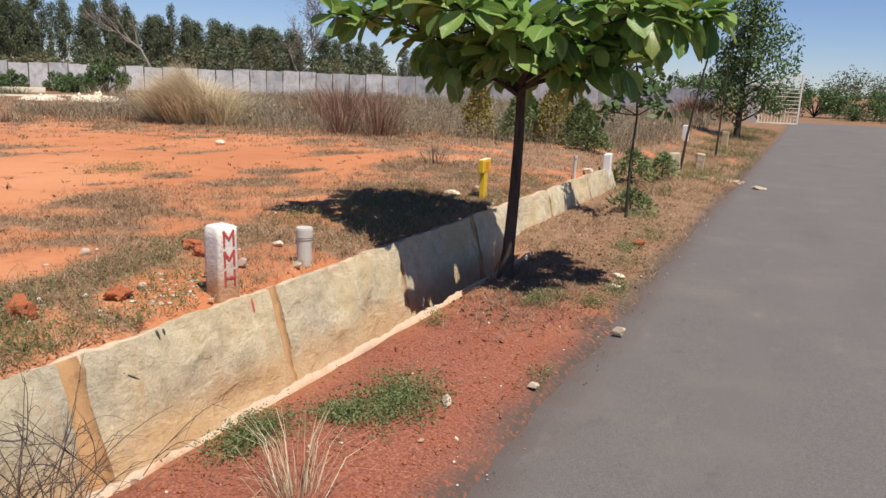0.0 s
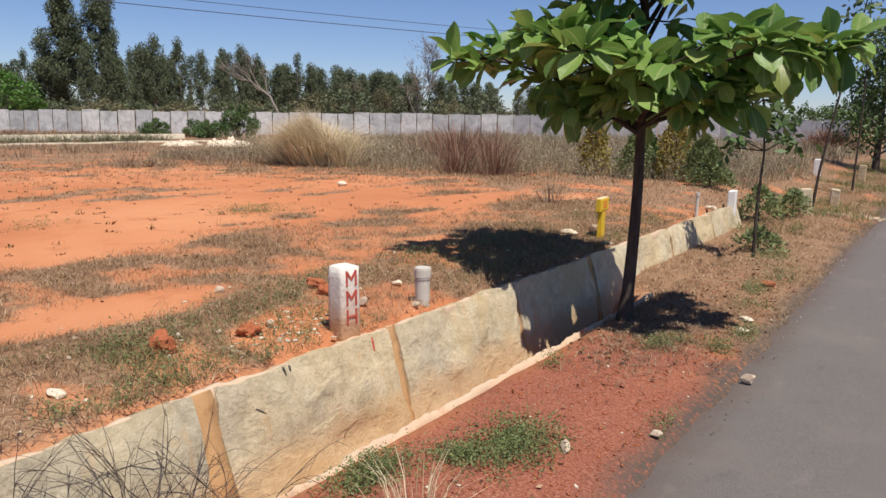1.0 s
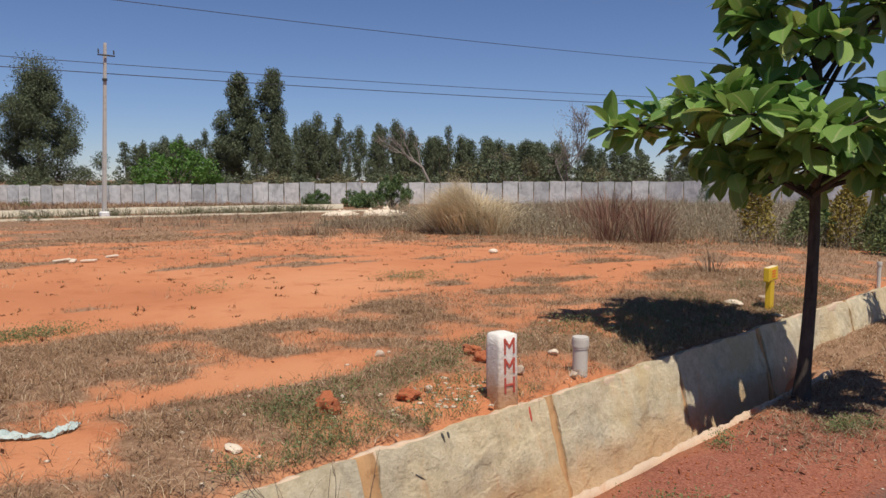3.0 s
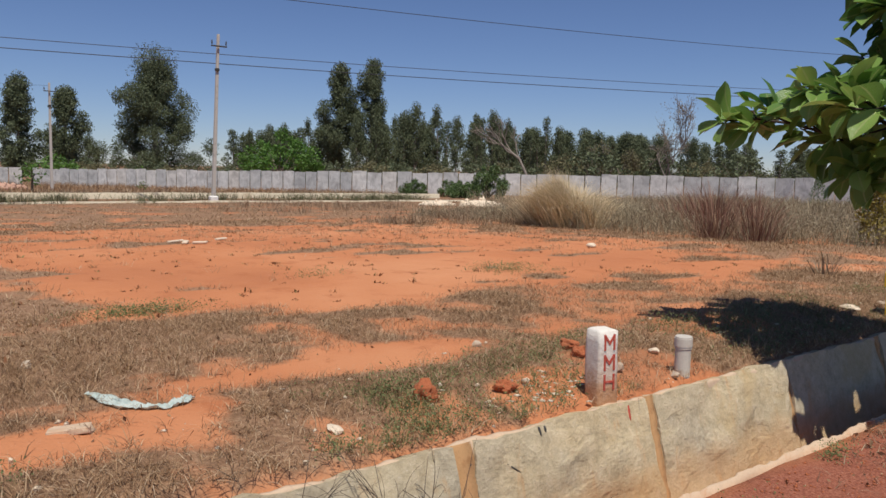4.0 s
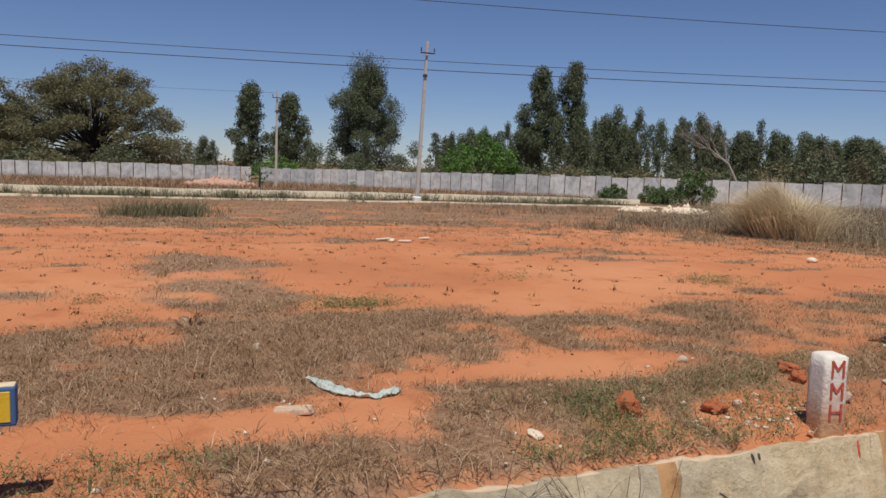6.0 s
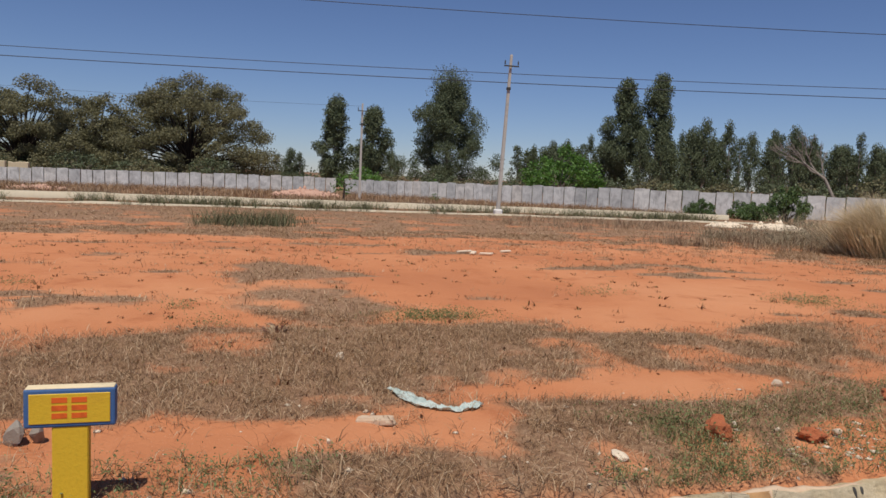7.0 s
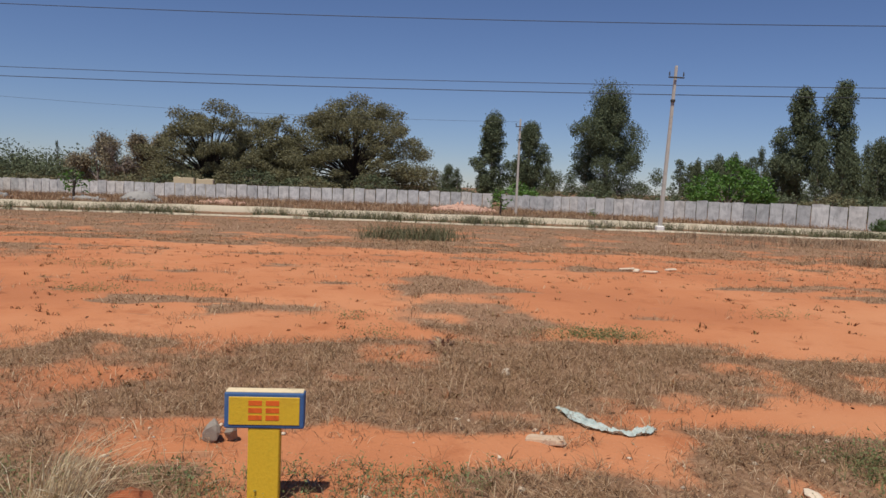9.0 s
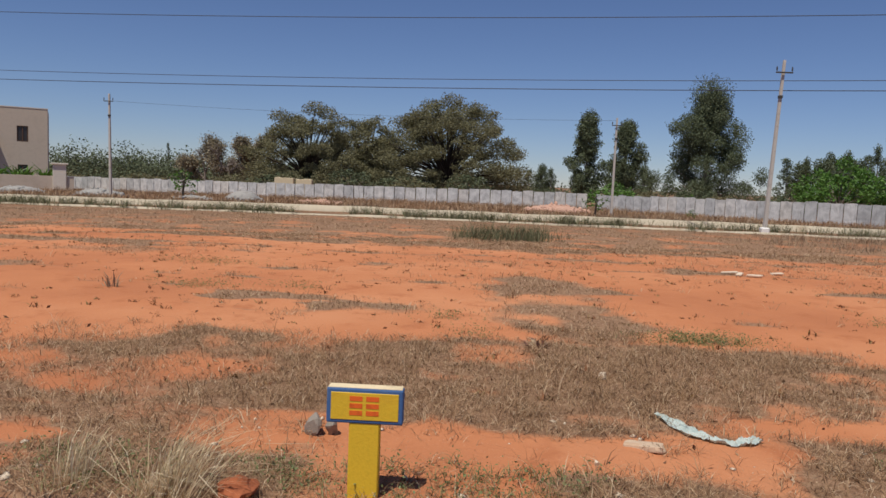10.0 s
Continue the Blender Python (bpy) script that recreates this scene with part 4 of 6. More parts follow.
for k in range(15):
    az = radians(27 + k * 2.4 + rng_w.uniform(-0.8, 0.8))
    D = rng_w.uniform(58, 80)
    x, y = -math.sin(az) * D, math.cos(az) * D
    first_or_copy(kinds, "thicket%d" % (k % 2), lambda: make_tree("thicket_bush", broad_tree(241 + k % 2, 3.4, 2.6, 18, 0.27, RAINLEAF if k % 2 else EUCLEAF, DRYBARK, 0.1, 240, 0.85), "grey-green thorny thicket bush behind the wall", "bush", "thicket bushes"), x, y, rng_w.uniform(0.8, 1.3), rng_w.uniform(0.75, 1.15), rng_w.uniform(0, 360))
for k in range(22):
    az = radians(64 + k * 2.6 + rng_w.uniform(-0.8, 0.8))
    D = rng_w.uniform(82, 92)
    x, y = -math.sin(az) * D, math.cos(az) * D
    if 78 < math.degrees(az) < 92 and rng_w.random() < 0.5:
        D = 120
    if math.degrees(az) > 110:
        D = 105
    x, y = -math.sin(az) * D, math.cos(az) * D
    first_or_copy(kinds, "thicket%d" % (k % 2), None, x, y, rng_w.uniform(0.9, 1.5), rng_w.uniform(0.6, 0.95), rng_w.uniform(0, 360))
for k in range(10):
    az, D = radians(90.5 + k * 1.45), 83 + 5 * (k % 3)
    first_or_copy(kinds, "thicket%d" % (k % 2), None, -math.sin(az) * D, math.cos(az) * D, rng_w.uniform(0.9, 1.3), rng_w.uniform(0.75, 1.1), rng_w.uniform(0, 360))
# hedge and bushes at the end of the road
for x, y, s, sz in [(0.3, 62, 1.0, 0.95), (3.0, 62.5, 1.1, 0.85), (6.0, 63, 1.1, 0.85), (9, 62, 1.2, 0.9), (12.5, 62, 1.2, 0.85), (-2.4, 62, 0.9, 0.8), (2.6, 58, 0.5, 0.45), (5.2, 57, 0.6, 0.5), (-14, 68.7, 1.1, 1.0), (-9.7, 69.4, 1.2, 1.15), (-19, 66, 1.2, 0.9), (-24, 64, 1.2, 1.0)]:
    first_or_copy(kinds, "hedge", lambda: make_tree("bush", broad_tree(251, 3.2, 2.3, 22, 0.2, SMALLLEAF, BARK, 0.1, 420, 0.9), "dense green bush at the end of the road", "bush", "roadside bushes"), x, y, s, sz, rng_w.uniform(0, 360))


# far woods along the horizon
def far_woods():
    rng = np.random.default_rng(77)
    lobes = []
    for k in range(330):
        az = radians(rng.uniform(-30, 150))
        D = rng.uniform(190, 330)
        h = rng.uniform(2.5, 7.5) * (1.45 if math.degrees(az) > 100 else (1.0 if math.degrees(az) > 60 else 1.25))
        x, y = -math.sin(az) * D, math.cos(az) * D
        z = float(ground_z(np.array(x), np.array(y)))
        lobes.append(((x, y, z + h * 0.5), h * 0.62, 0.85))
    for k in range(420):
        az = radians(rng.uniform(97, 140))
        D = rng.uniform(170, 240)
        h = rng.uniform(3.0, 7.0)
        x, y = -math.sin(az) * D, math.cos(az) * D
        lobes.append(((x, y, float(ground_z(np.array(x), np.array(y))) + h * 0.5), h * 0.5, 1.1))
    pts = lobes_cloud(lobes, 17.0, rng, 0.0)
    return leaflets(pts, rng.uniform(0.35, 0.85, len(pts)), rng, 0.3, 0.6)


stuff("far_woods", far_woods(), EUCLEAF, "distant line of dark woodland on the horizon", "woodland")
for k in range(9):
    az = radians([82.5, 84.2, 85, 86, 79, 80, 77.5, 110, 121.5][k])
    D = 160 if k < 4 else (132 if k < 7 else 210)
    x, y = -math.sin(az) * D, math.cos(az) * D
    first_or_copy(kinds, k % 4, None, x, y, 0.8, [0.62, 0.72, 0.78, 0.66, 0.7, 0.78, 0.7, 0.8, 0.9][k], k * 40)


# ---------- young broad-leaved tree on the verge ----------
def broad_leaf(length, width, fold, droop, wave):
    rows = 6
    verts, faces = [], []
    for i in range(rows + 1):
        t = i / rows
        w = width * math.sin(math.pi * min(1.0, t ** 1.5)) ** 0.6 * 0.5 + (0.004 if i == 0 else 0)
        if i == rows:
            w = 0.004
        z = -droop * t * t * length
        zz = fold * w + wave * length * math.sin(t * 9)
        for sx in (-1, 0, 1):
            verts.append((sx * w, t * length, z + (zz if sx else 0)))
    for i in range(rows):
        for k in (0, 1):
            a = i * 3 + k
            faces.append((a, a + 1, a + 4, a + 3))
    return verts, faces


LEAVES = [broad_leaf(0.23, 0.14, 0.3, 0.18, 0.010), broad_leaf(0.25, 0.145, 0.4, 0.35, 0.014), broad_leaf(0.19, 0.12, 0.5, 0.08, 0.012), broad_leaf(0.24, 0.15, 0.15, 0.5, 0.017)]


def with_rib(me):
    """Marks the midrib and the way along each leaf, for the veins."""
    n = len(me.vertices)
    for name, vals in (("rib", np.tile([0.0, 1.0, 0.0], n // 3)), ("along", np.tile(np.repeat(np.arange(7) / 6.0, 3), n // 21) + np.tile([0.12, 0.0, 0.12], n // 3))):
        at = me.attributes.new(name, "FLOAT", "POINT")
        at.data.foreach_set("value", vals.astype(np.float32))
    return me


LEAF_MESH = [with_rib(fastmesh("leaf", v, f, BIGLEAF, True)) for v, f in LEAVES]


def leaf_frame(at, d, up_bias, rng):
    d = d.normalized()
    up = Vector((rng.gauss(0, 0.35), rng.gauss(0, 0.35), 1.0))
    z = (up - d * up.dot(d)).normalized()
    x = d.cross(z).normalized()
    m = Matrix((x, d, z)).transposed().to_4x4()
    m.translation = at
    return m


def young_tree():
    rng = random.Random(12)
    base = Vector((-1.88, 5.48, float(ground_z(np.array(-1.88), np.array(5.48))) - 0.03))
    tree = thing("young_tree", Matrix.Translation(base), "young roadside tree with a slim dark trunk and large glossy leaves", "tree")
    h = 3.25
    trunk = [Vector((0.035 * math.sin(t * 4) - 0.05 * t, 0.02 * math.sin(t * 6) + 0.12 * t, h * t)) for t in np.linspace(0, 1, 14)]
    v, f = tube(trunk, [0.05 * (1 - 0.70 * t) + (0.02 * max(0, 0.08 - t) / 0.08) for t in np.linspace(0, 1, 14)], 10)
    part("trunk", fastmesh("trunk", [tuple(p) for p in v], f, BARK, True), tree)

    def on_trunk(z):
        t = min(1, z / h)
        i = min(12, int(t * 13))
        return trunk[i].lerp(trunk[i + 1], t * 13 - i)

    frames = []

    def rosette(p, d, n, spread=1.0):
        d = d.normalized()
        a0 = rng.uniform(0, 6.28)
        side = d.orthogonal().normalized()
        other = d.cross(side)
        for k in range(n):
            a = a0 + k * 2.399
            tilt = radians(rng.uniform(38, 92)) * spread
            q = math.cos(tilt) * d + math.sin(tilt) * (math.cos(a) * side + math.sin(a) * other)
            q.z = q.z * 0.75 + rng.uniform(-0.34, 0.36)
            m = leaf_frame(p + q * 0.02 - d * 0.012 * k, q, 1, rng)
            frames.append((m @ Matrix.Scale(rng.uniform(0.7, 1.12), 4), rng.randrange(4)))

    limbs = [  # height, direction, reach, rise
        (1.46, (-0.92, -0.42), 1.38, 0.50, 11), (1.58, (0.98, -0.08), 1.36, 0.42, 11), (1.52, (0.45, -0.88), 0.98, 0.34, 8), (1.56, (-0.2, -0.98), 1.0, 0.40, 7), (1.62, (0.85, -0.5), 1.15, 0.32, 8), (1.50, (-0.35, 0.93), 0.85, 0.3, 6),
        (1.66, (-0.55, -0.85), 0.95, 0.42, 8), (1.62, (-0.98, 0.15), 1.15, 0.50, 8), (1.72, (0.62, 0.75), 0.75, 0.3, 4),
        (1.42, (-0.75, -0.65), 0.55, 0.2, 6), (1.5, (0.2, -0.97), 0.6, 0.25, 6), (1.44, (0.85, -0.5), 0.5, 0.2, 4), (1.48, (0.98, 0.15), 0.75, 0.18, 6), (1.55, (0.9, 0.55), 1.0, 0.36, 6), (1.45, (-0.6, 0.8), 0.6, 0.15, 5),
        (1.82, (-0.9, -0.42), 0.50, 0.42, 5), (1.95, (0.35, -0.93), 0.50, 0.50, 5), (2.06, (0.95, -0.1), 0.78, 0.85, 6), (2.06, (-0.65, -0.75), 0.50, 0.55, 5),
        (2.1, (-0.45, 0.88), 0.45, 0.5, 4), (2.15, (0.85, 0.5), 0.80, 0.70, 5), (2.3, (0.98, 0.2), 0.85, 0.55, 6), (2.35, (-0.9, 0.1), 0.50, 0.5, 5), (2.4, (0.5, -0.85), 0.55, 0.5, 5),
        (2.75, (-0.8, 0.1), 0.42, 0.35, 4), (2.8, (0.7, -0.6), 0.50, 0.35, 4), (2.9, (0.6, 0.8), 0.45, 0.35, 3)]
    for z, d, reach, rise, tips in limbs:
        s = on_trunk(z)
        d = Vector((*d, 0)).normalized()
        pts = [s + d * reach * t + Vector((0, 0, rise * math.sin(t * 1.75))) + Vector((rng.gauss(0, 0.012), rng.gauss(0, 0.012), 0)) for t in np.linspace(0, 1, 7)]
        tubes = [tube(pts, [0.02 * (1 - 0.75 * t) for t in np.linspace(0, 1, 7)], 6)]
        rosette(pts[-1], pts[-1] - pts[-2], 9)
        for k in range(tips):
            t = 0.32 + 0.62 * (k + rng.random() * 0.6) / tips
            i = min(5, int(t * 6))
            q = pts[i].lerp(pts[i + 1], t * 6 - i)
            sd = d.cross(Vector((0, 0, 1))) * (1 if k % 2 else -1)
            e = (sd * rng.uniform(0.5, 1.0) + d * rng.uniform(0.2, 0.7) + Vector((0, 0, rng.uniform(-0.25, 0.75)))).normalized()
            L = rng.uniform(0.14, 0.34) * (1.15 - 0.4 * t)
            tip = q + e * L
            tubes.append(tube([q, q.lerp(tip, 0.5) + Vector((0, 0, -0.01)), tip], [0.009, 0.007, 0.005], 5))
            rosette(tip, e + Vector((0, 0, 0.25)), rng.randint(6, 9))
        bv, bf = join_tubes(tubes)
        part("branch", fastmesh("branch", bv, bf, BARK, True), tree)
    rosette(trunk[-1], Vector((0, 0, 1)), 12)
    road_side = Vector((0.33, -0.94, 0))
    frames.sort(key=lambda q: -(q[0].translation.dot(road_side)))
    rest_v, rest_f = [], []
    for k, (m, kind) in enumerate(frames):
        if k < 300:
            part("leaf", LEAF_MESH[kind], tree, at=m)
        else:
            o = len(rest_v)
            rest_v += [tuple(m @ Vector(p)) for p in LEAVES[kind][0]]
            rest_f += [tuple(i + o for i in q) for q in LEAVES[kind][1]]
    tagged(part("foliage", with_rib(fastmesh("foliage", rest_v, rest_f, BIGLEAF_ISLAND, True)), tree), kind="stuff")
    return tree


BIGLEAF_ISLAND = leaf_mat("glossy_broad_leaf_mass", (0.055, 0.155, 0.03), (0.29, 0.45, 0.105), 0.36, 0.55, 0.30, "island", (0.34, 0.36, 0.10), True)
young_tree()


# ---------- plot markers ----------
def bars_of(height, width, rows):
    bm = bmesh.new()
    for k in range(rows):
        z = -height / 2 + height * (k + 0.5) / rows
        t = height / rows * 0.33
        box_bm(bm, (0, -width / 2, z - t), (0.003, width / 2, z + t))
    return bm


def plot_sign(x, y, z, label, turn=0.0, edge=BLUE):
    """A T-shaped painted board on a flat post; the front looks to +x."""
    sign = thing("plot_sign", pose(x, y, z, 0, 0, turn), label, "plot marker", "plot number signs")
    bm = bmesh.new()
    box_bm(bm, (-0.028, -0.055, -0.12), (0.022, 0.055, 0.262), 0.004)
    part("post", bm_mesh("post", bm, YELLOW), sign, "yellow painted flat post")
    bm = bmesh.new()
    box_bm(bm, (-0.026, -0.137, -0.064), (0.026, 0.137, 0.064), 0.006, 2)
    board = part("board", bm_mesh("board", bm, edge), sign, "blue-edged board" if edge == BLUE else "yellow board", pose(0, 0, 0.322, 0, 0, 0))
    bm = bmesh.new()
    box_bm(bm, (0.022, -0.121, -0.050), (0.0285, 0.121, 0.049), 0.0015)
    part("face", bm_mesh("face", bm, YELLOW), board, "yellow painted face")
    bm = bmesh.new()
    box_bm(bm, (-0.024, -0.133, 0.062), (0.022, 0.133, 0.0675), 0.002)
    part("top_edge", bm_mesh("top_edge", bm, CREAMEDGE), board, "worn cream top edge")
    for dy in (-0.031, 0.028):
        part("painted_bar", bm_mesh("painted_bar", bars_of(0.078, 0.046, 3), ORANGE), board, "orange painted bars", pose(0.0265, dy, 0.002))
    return sign


plot_sign(-2.70, -0.49, 0.465, "yellow T-shaped plot sign with blue border on grassy edge")
plot_sign(-2.78, 7.13, 0.40, "small weathered yellow plot sign standing beyond the tree shade", 6, YELLOW)


STROKES = {"M": [((-1, -1), (-1, 1)), ((-1, 1), (0, -0.15)), ((0, -0.15), (1, 1)), ((1, 1), (1, -1))], "H": [((-1, -1), (-1, 1)), ((1, -1), (1, 1)), ((-1, 0.05), (1, 0.05))]}


def letter(ch, width, high, mat):
    """A hand-painted letter of flat brush strokes, in the y-z plane, front to +x."""
    bm = bmesh.new()
    for k, ((x0, y0), (x1, y1)) in enumerate(STROKES[ch]):
        p, q = Vector((0, x0 * width / 2, y0 * high / 2)), Vector((0, x1 * width / 2, y1 * high / 2))
        d = (q - p).normalized() * 0.005
        m = Matrix.Translation((p + q) / 2) @ (q - p).to_track_quat("Z", "X").to_matrix().to_4x4()
        side = (q - p).normalized().cross(Vector((1, 0, 0))) * 0.0058
        e = Vector((0.0006 + 0.0003 * k, 0, 0))
        vs = [bm.verts.new(v + w) for w in (Vector((-0.012, 0, 0)), e) for v in (p - d - side, p - d + side, q + d + side, q + d - side)]
        for f in ((0, 1, 2, 3), (4, 7, 6, 5), (0, 4, 5, 1), (1, 5, 6, 2), (2, 6, 7, 3), (3, 7, 4, 0)):
            bm.faces.new([vs[i] for i in f])
    return bm_mesh("letter", bm, mat)


def marker_stone():
    s = thing("boundary_stone", pose(-2.605, 3.125, 0.328, 0.8, -0.5, -13), "white-painted square boundary stone with red letters, soil-stained foot", "boundary stone")
    bm = bmesh.new()
    box_bm(bm, (-0.5, -0.5, 0), (0.5, 0.5, 1))
    bmesh.ops.subdivide_edges(bm, edges=bm.edges[:], cuts=7, use_grid_fill=True)
    for v in bm.verts:
        z = v.co.z * 0.56 - 0.13
        w = 0.130 - 0.008 * v.co.z
        p = Vector((v.co.x * w, v.co.y * w, z))
        r = max(abs(v.co.x), abs(v.co.y))
        if abs(v.co.x) > 0.45 and abs(v.co.y) > 0.45:
            p.x *= 0.955
            p.y *= 0.955
        if v.co.z > 0.97 and r > 0.45:
            p.z -= 0.008
        n = noise.noise(p * 18 + Vector((3, 1, 0))) * 0.0035 + noise.noise(p * 45) * 0.0018
        p += Vector((v.co.x, v.co.y, 0.3 if v.co.z > 0.9 else 0)) * n * 2
        v.co = p
    m = Mat("stone_whitewash", 0.9, 0.2)
    c0 = m.coord()
    sep = m.n.new("ShaderNodeSeparateXYZ")
    m.l.new(c0, sep.inputs[0])
    n1, n2 = m.noise(c0, 14.0, 5, 0.7), m.noise(c0, 60.0, 4, 0.7)
    col = m.mix(m.mul(m.step(n2, 0.5, 0.72), 0.45), (0.78, 0.73, 0.66), (0.56, 0.47, 0.38))
    clean = m.step(m.mul(sep.outputs["Z"], m.mul(n1, 0.3), "ADD"), 0.20, 0.50)
    col = m.mix(clean, m.mix(0.1, (0.46, 0.215, 0.085), col), col)
    m.colour(col)
    m.bump(n2, 0.7, 0.012)
    part("block", bm_mesh("block", bm, m.m, True), s)
    for ch, z in (("M", 0.365), ("M", 0.257), ("H", 0.152)):
        part("letter", letter(ch, 0.058, 0.074, REDPAINT), s, "red painted letter", pose(0.065 - 0.004 * (z + 0.13) / 0.56 + 0.0035, 0.005, z))
    return s


marker_stone()


def drain_pipe():
    p = thing("drain_pipe", pose(-2.66, 3.93, 0.37, 1.5, 1.0, 0), "short grey plastic drain pipe with a cap standing in soil", "pipe")
    bm = bmesh.new()
    bmesh.ops.create_cone(bm, cap_ends=True, segments=28, radius1=0.047, radius2=0.047, depth=0.36, matrix=Matrix.Translation((0, 0, 0.06)))
    part("tube", bm_mesh("tube", bm, PVC, False), p)
    bm = bmesh.new()
    for z0, z1, r in ((0.17, 0.183, 0.0515), (0.183, 0.232, 0.054), (0.232, 0.241, 0.050)):
        bmesh.ops.create_cone(bm, cap_ends=True, segments=28, radius1=r, radius2=r * 0.985, depth=z1 - z0, matrix=Matrix.Translation((0, 0, (z0 + z1) / 2)))
    part("cap", bm_mesh("cap", bm, PVC), p, "rounded grey cap")


drain_pipe()


def rock(name, x, y, size, squash, seed, mat, label, category="stone", sink=0.35, turn=0.0, tilt=0.0, group=""):
    z = float(ground_z(np.array(x), np.array(y))) if x < -0.92 else 0.012
    size *= 0.8
    bm = rock_bm(seed, size, squash, 0.45 if name == "clod" else 0.3, 3 if name == "clod" else 2)
    if name == "clod":
        for v in bm.verts:
            v.co *= 1 + 0.12 * noise.noise(v.co * 40)
    else:  # broken, flat-faced
        pick = random.Random(seed)
        for _ in range(9):
            d = Vector((pick.gauss(0, 1), pick.gauss(0, 1), pick.gauss(0, 1))).normalized()
            lim = size * pick.uniform(0.42, 0.72)
            q = Vector((d.x / squash[0], d.y / squash[1], d.z / squash[2]))
            for v in bm.verts:
                over = v.co.x * d.x / squash[0] + v.co.y * d.y / squash[1] + v.co.z * d.z / squash[2] - lim
                if over > 0:
                    v.co -= Vector((d.x * squash[0], d.y * squash[1], d.z * squash[2])) * over
    return thing(name, pose(x, y, z + size * squash[2] * (1 - sink), tilt, 0, turn), label, category, group, data=bm_mesh(name, bm, mat))


rock("clod", -3.02, 2.26, 0.085, (1.0, 0.9, 0.85), 3, CLOD, "rough red laterite clod on the grass", "clod")
rock("clod", -2.62, -0.92, 0.09, (1.1, 0.9, 0.6), 5, CLOD, "red laterite clod beside the sign", "clod")
rock("clod", -3.3, 3.62, 0.07, (1.2, 0.9, 0.7), 6, CLOD, "red laterite clod in dry grass", "clod")
rock("clod", -3.15, 3.55, 0.06, (1.0, 1.0, 0.8), 7, CLOD, "red laterite clod in dry grass", "clod")
rock("clod", -2.92, 2.72, 0.07, (1.0, 1.2, 0.6), 8, CLOD, "red laterite clod near the boundary stone", "clod")
rock("stone", -0.82, 4.74, 0.085, (1.0, 0.75, 0.62), 11, STONE, "grey broken stone lying on the road edge", turn=20)
rock("stone", -1.27, 3.14, 0.055, (1.35, 0.7, 0.6), 12, STONE, "pale oval stone beside green weeds", turn=-50)
rock("stone", -0.99, 3.58, 0.05, (1.2, 0.8, 0.6), 13, STONE, "pale stone at the crumbled road edge")
rock("stone", -0.51, 13.35, 0.12, (1.5, 0.8, 0.5), 14, STONE, "grey stone lying on the road")
rock("stone", -1.12, 6.05, 0.07, (1.3, 0.9, 0.45), 15, CHIP, "flat pale stone on the verge")
rock("stone", -1.08, 5.75, 0.06, (1.3, 0.9, 0.5), 16, CHIP, "flat pale stone on the verge")
rock("stone", -1.25, 7.5, 0.1, (1.2, 0.9, 0.4), 17, CLOD, "reddish flat stone on the verge")
rock("stone", -2.0, 1.98, 0.06, (1.2, 0.9, 0.6), 18, STONE, "grey stone at the foot of the slabs")
rock("stone", -2.01, 5.15, 0.075, (1.1, 0.9, 0.7), 19, STONE, "grey stone at the foot of the slabs")
rock("stone", -2.93, 2.88, 0.04, (1.0, 0.8, 1.0), 21, CHIP, "white stone beside the boundary stone")
rock("stone", -2.86, 1.65, 0.055, (1.2, 0.9, 0.6), 22, CHIP, "pale lump of mortar in green weeds")
rock("stone", -4.58, 0.69, 0.07, (1.4, 0.8, 0.35), 23, CHIP, "flat pale stone lying in dry grass")
rock("stone", -2.63, 3.82, 0.04, (1.2, 0.8, 0.7), 24, STONE, "grey stone leaning on the drain pipe")
rock("stone", -2.86, 3.56, 0.06, (1.0, 0.8, 0.9), 25, STONE, "grey stone behind the boundary stone")
rock("stone", -2.42, 3.40, 0.045, (0.9, 0.9, 1.0), 26, STONE, "brown stone on top of the slabs")
rock("stone", -3.31, -0.80, 0.085, (0.8, 0.8, 1.1), 27, GREYROCK, "grey half stone behind the sign", group="pair of stones")
rock("stone", -3.31, -0.72, 0.075, (0.6, 0.7, 1.2), 28, GREYROCK, "grey half stone behind the sign", group="pair of stones")
rock("stone", -3.05, 6.95, 0.1, (1.6, 0.8, 0.4), 29, CHIP, "flat white stone in the tree's shade")
rock("stone", -2.62, 6.85, 0.06, (1.6, 0.8, 0.4), 30, CHIP, "flat white stone near the yellow sign")
rock("stone", -3.0, 7.6, 0.07, (1.5, 0.9, 0.4), 31, CHIP, "flat white stone near the yellow sign")
rock("stone", -7.75, 8.87, 0.13, (1.3, 0.6, 0.4), 32, CHIP, "pale brick lying on bare red soil")
rock("stone", -3.62, 3.1, 0.05, (1.0, 0.9, 0.6), 33, STONE, "pale stone in dry grass")
rock("stone", -3.0, 4.1, 0.05, (1.4, 0.9, 0.6), 34, CHIP, "pale stone behind the drain pipe")
rock("stone", -3.1, 2.42, 0.025, (1.0, 1.0, 1.0), 35, CHIP, "small white pebble beside the clod")
rock("stone", -3.12, 0.42, 0.018, (1.0, 1.0, 1.0), 36, CHIP, "small white pebble on bare soil")
rock("stone", -2.58, 10.4, 0.1, (1.3, 0.9, 0.5), 37, CHIP, "flat pale stone at the wall's end")


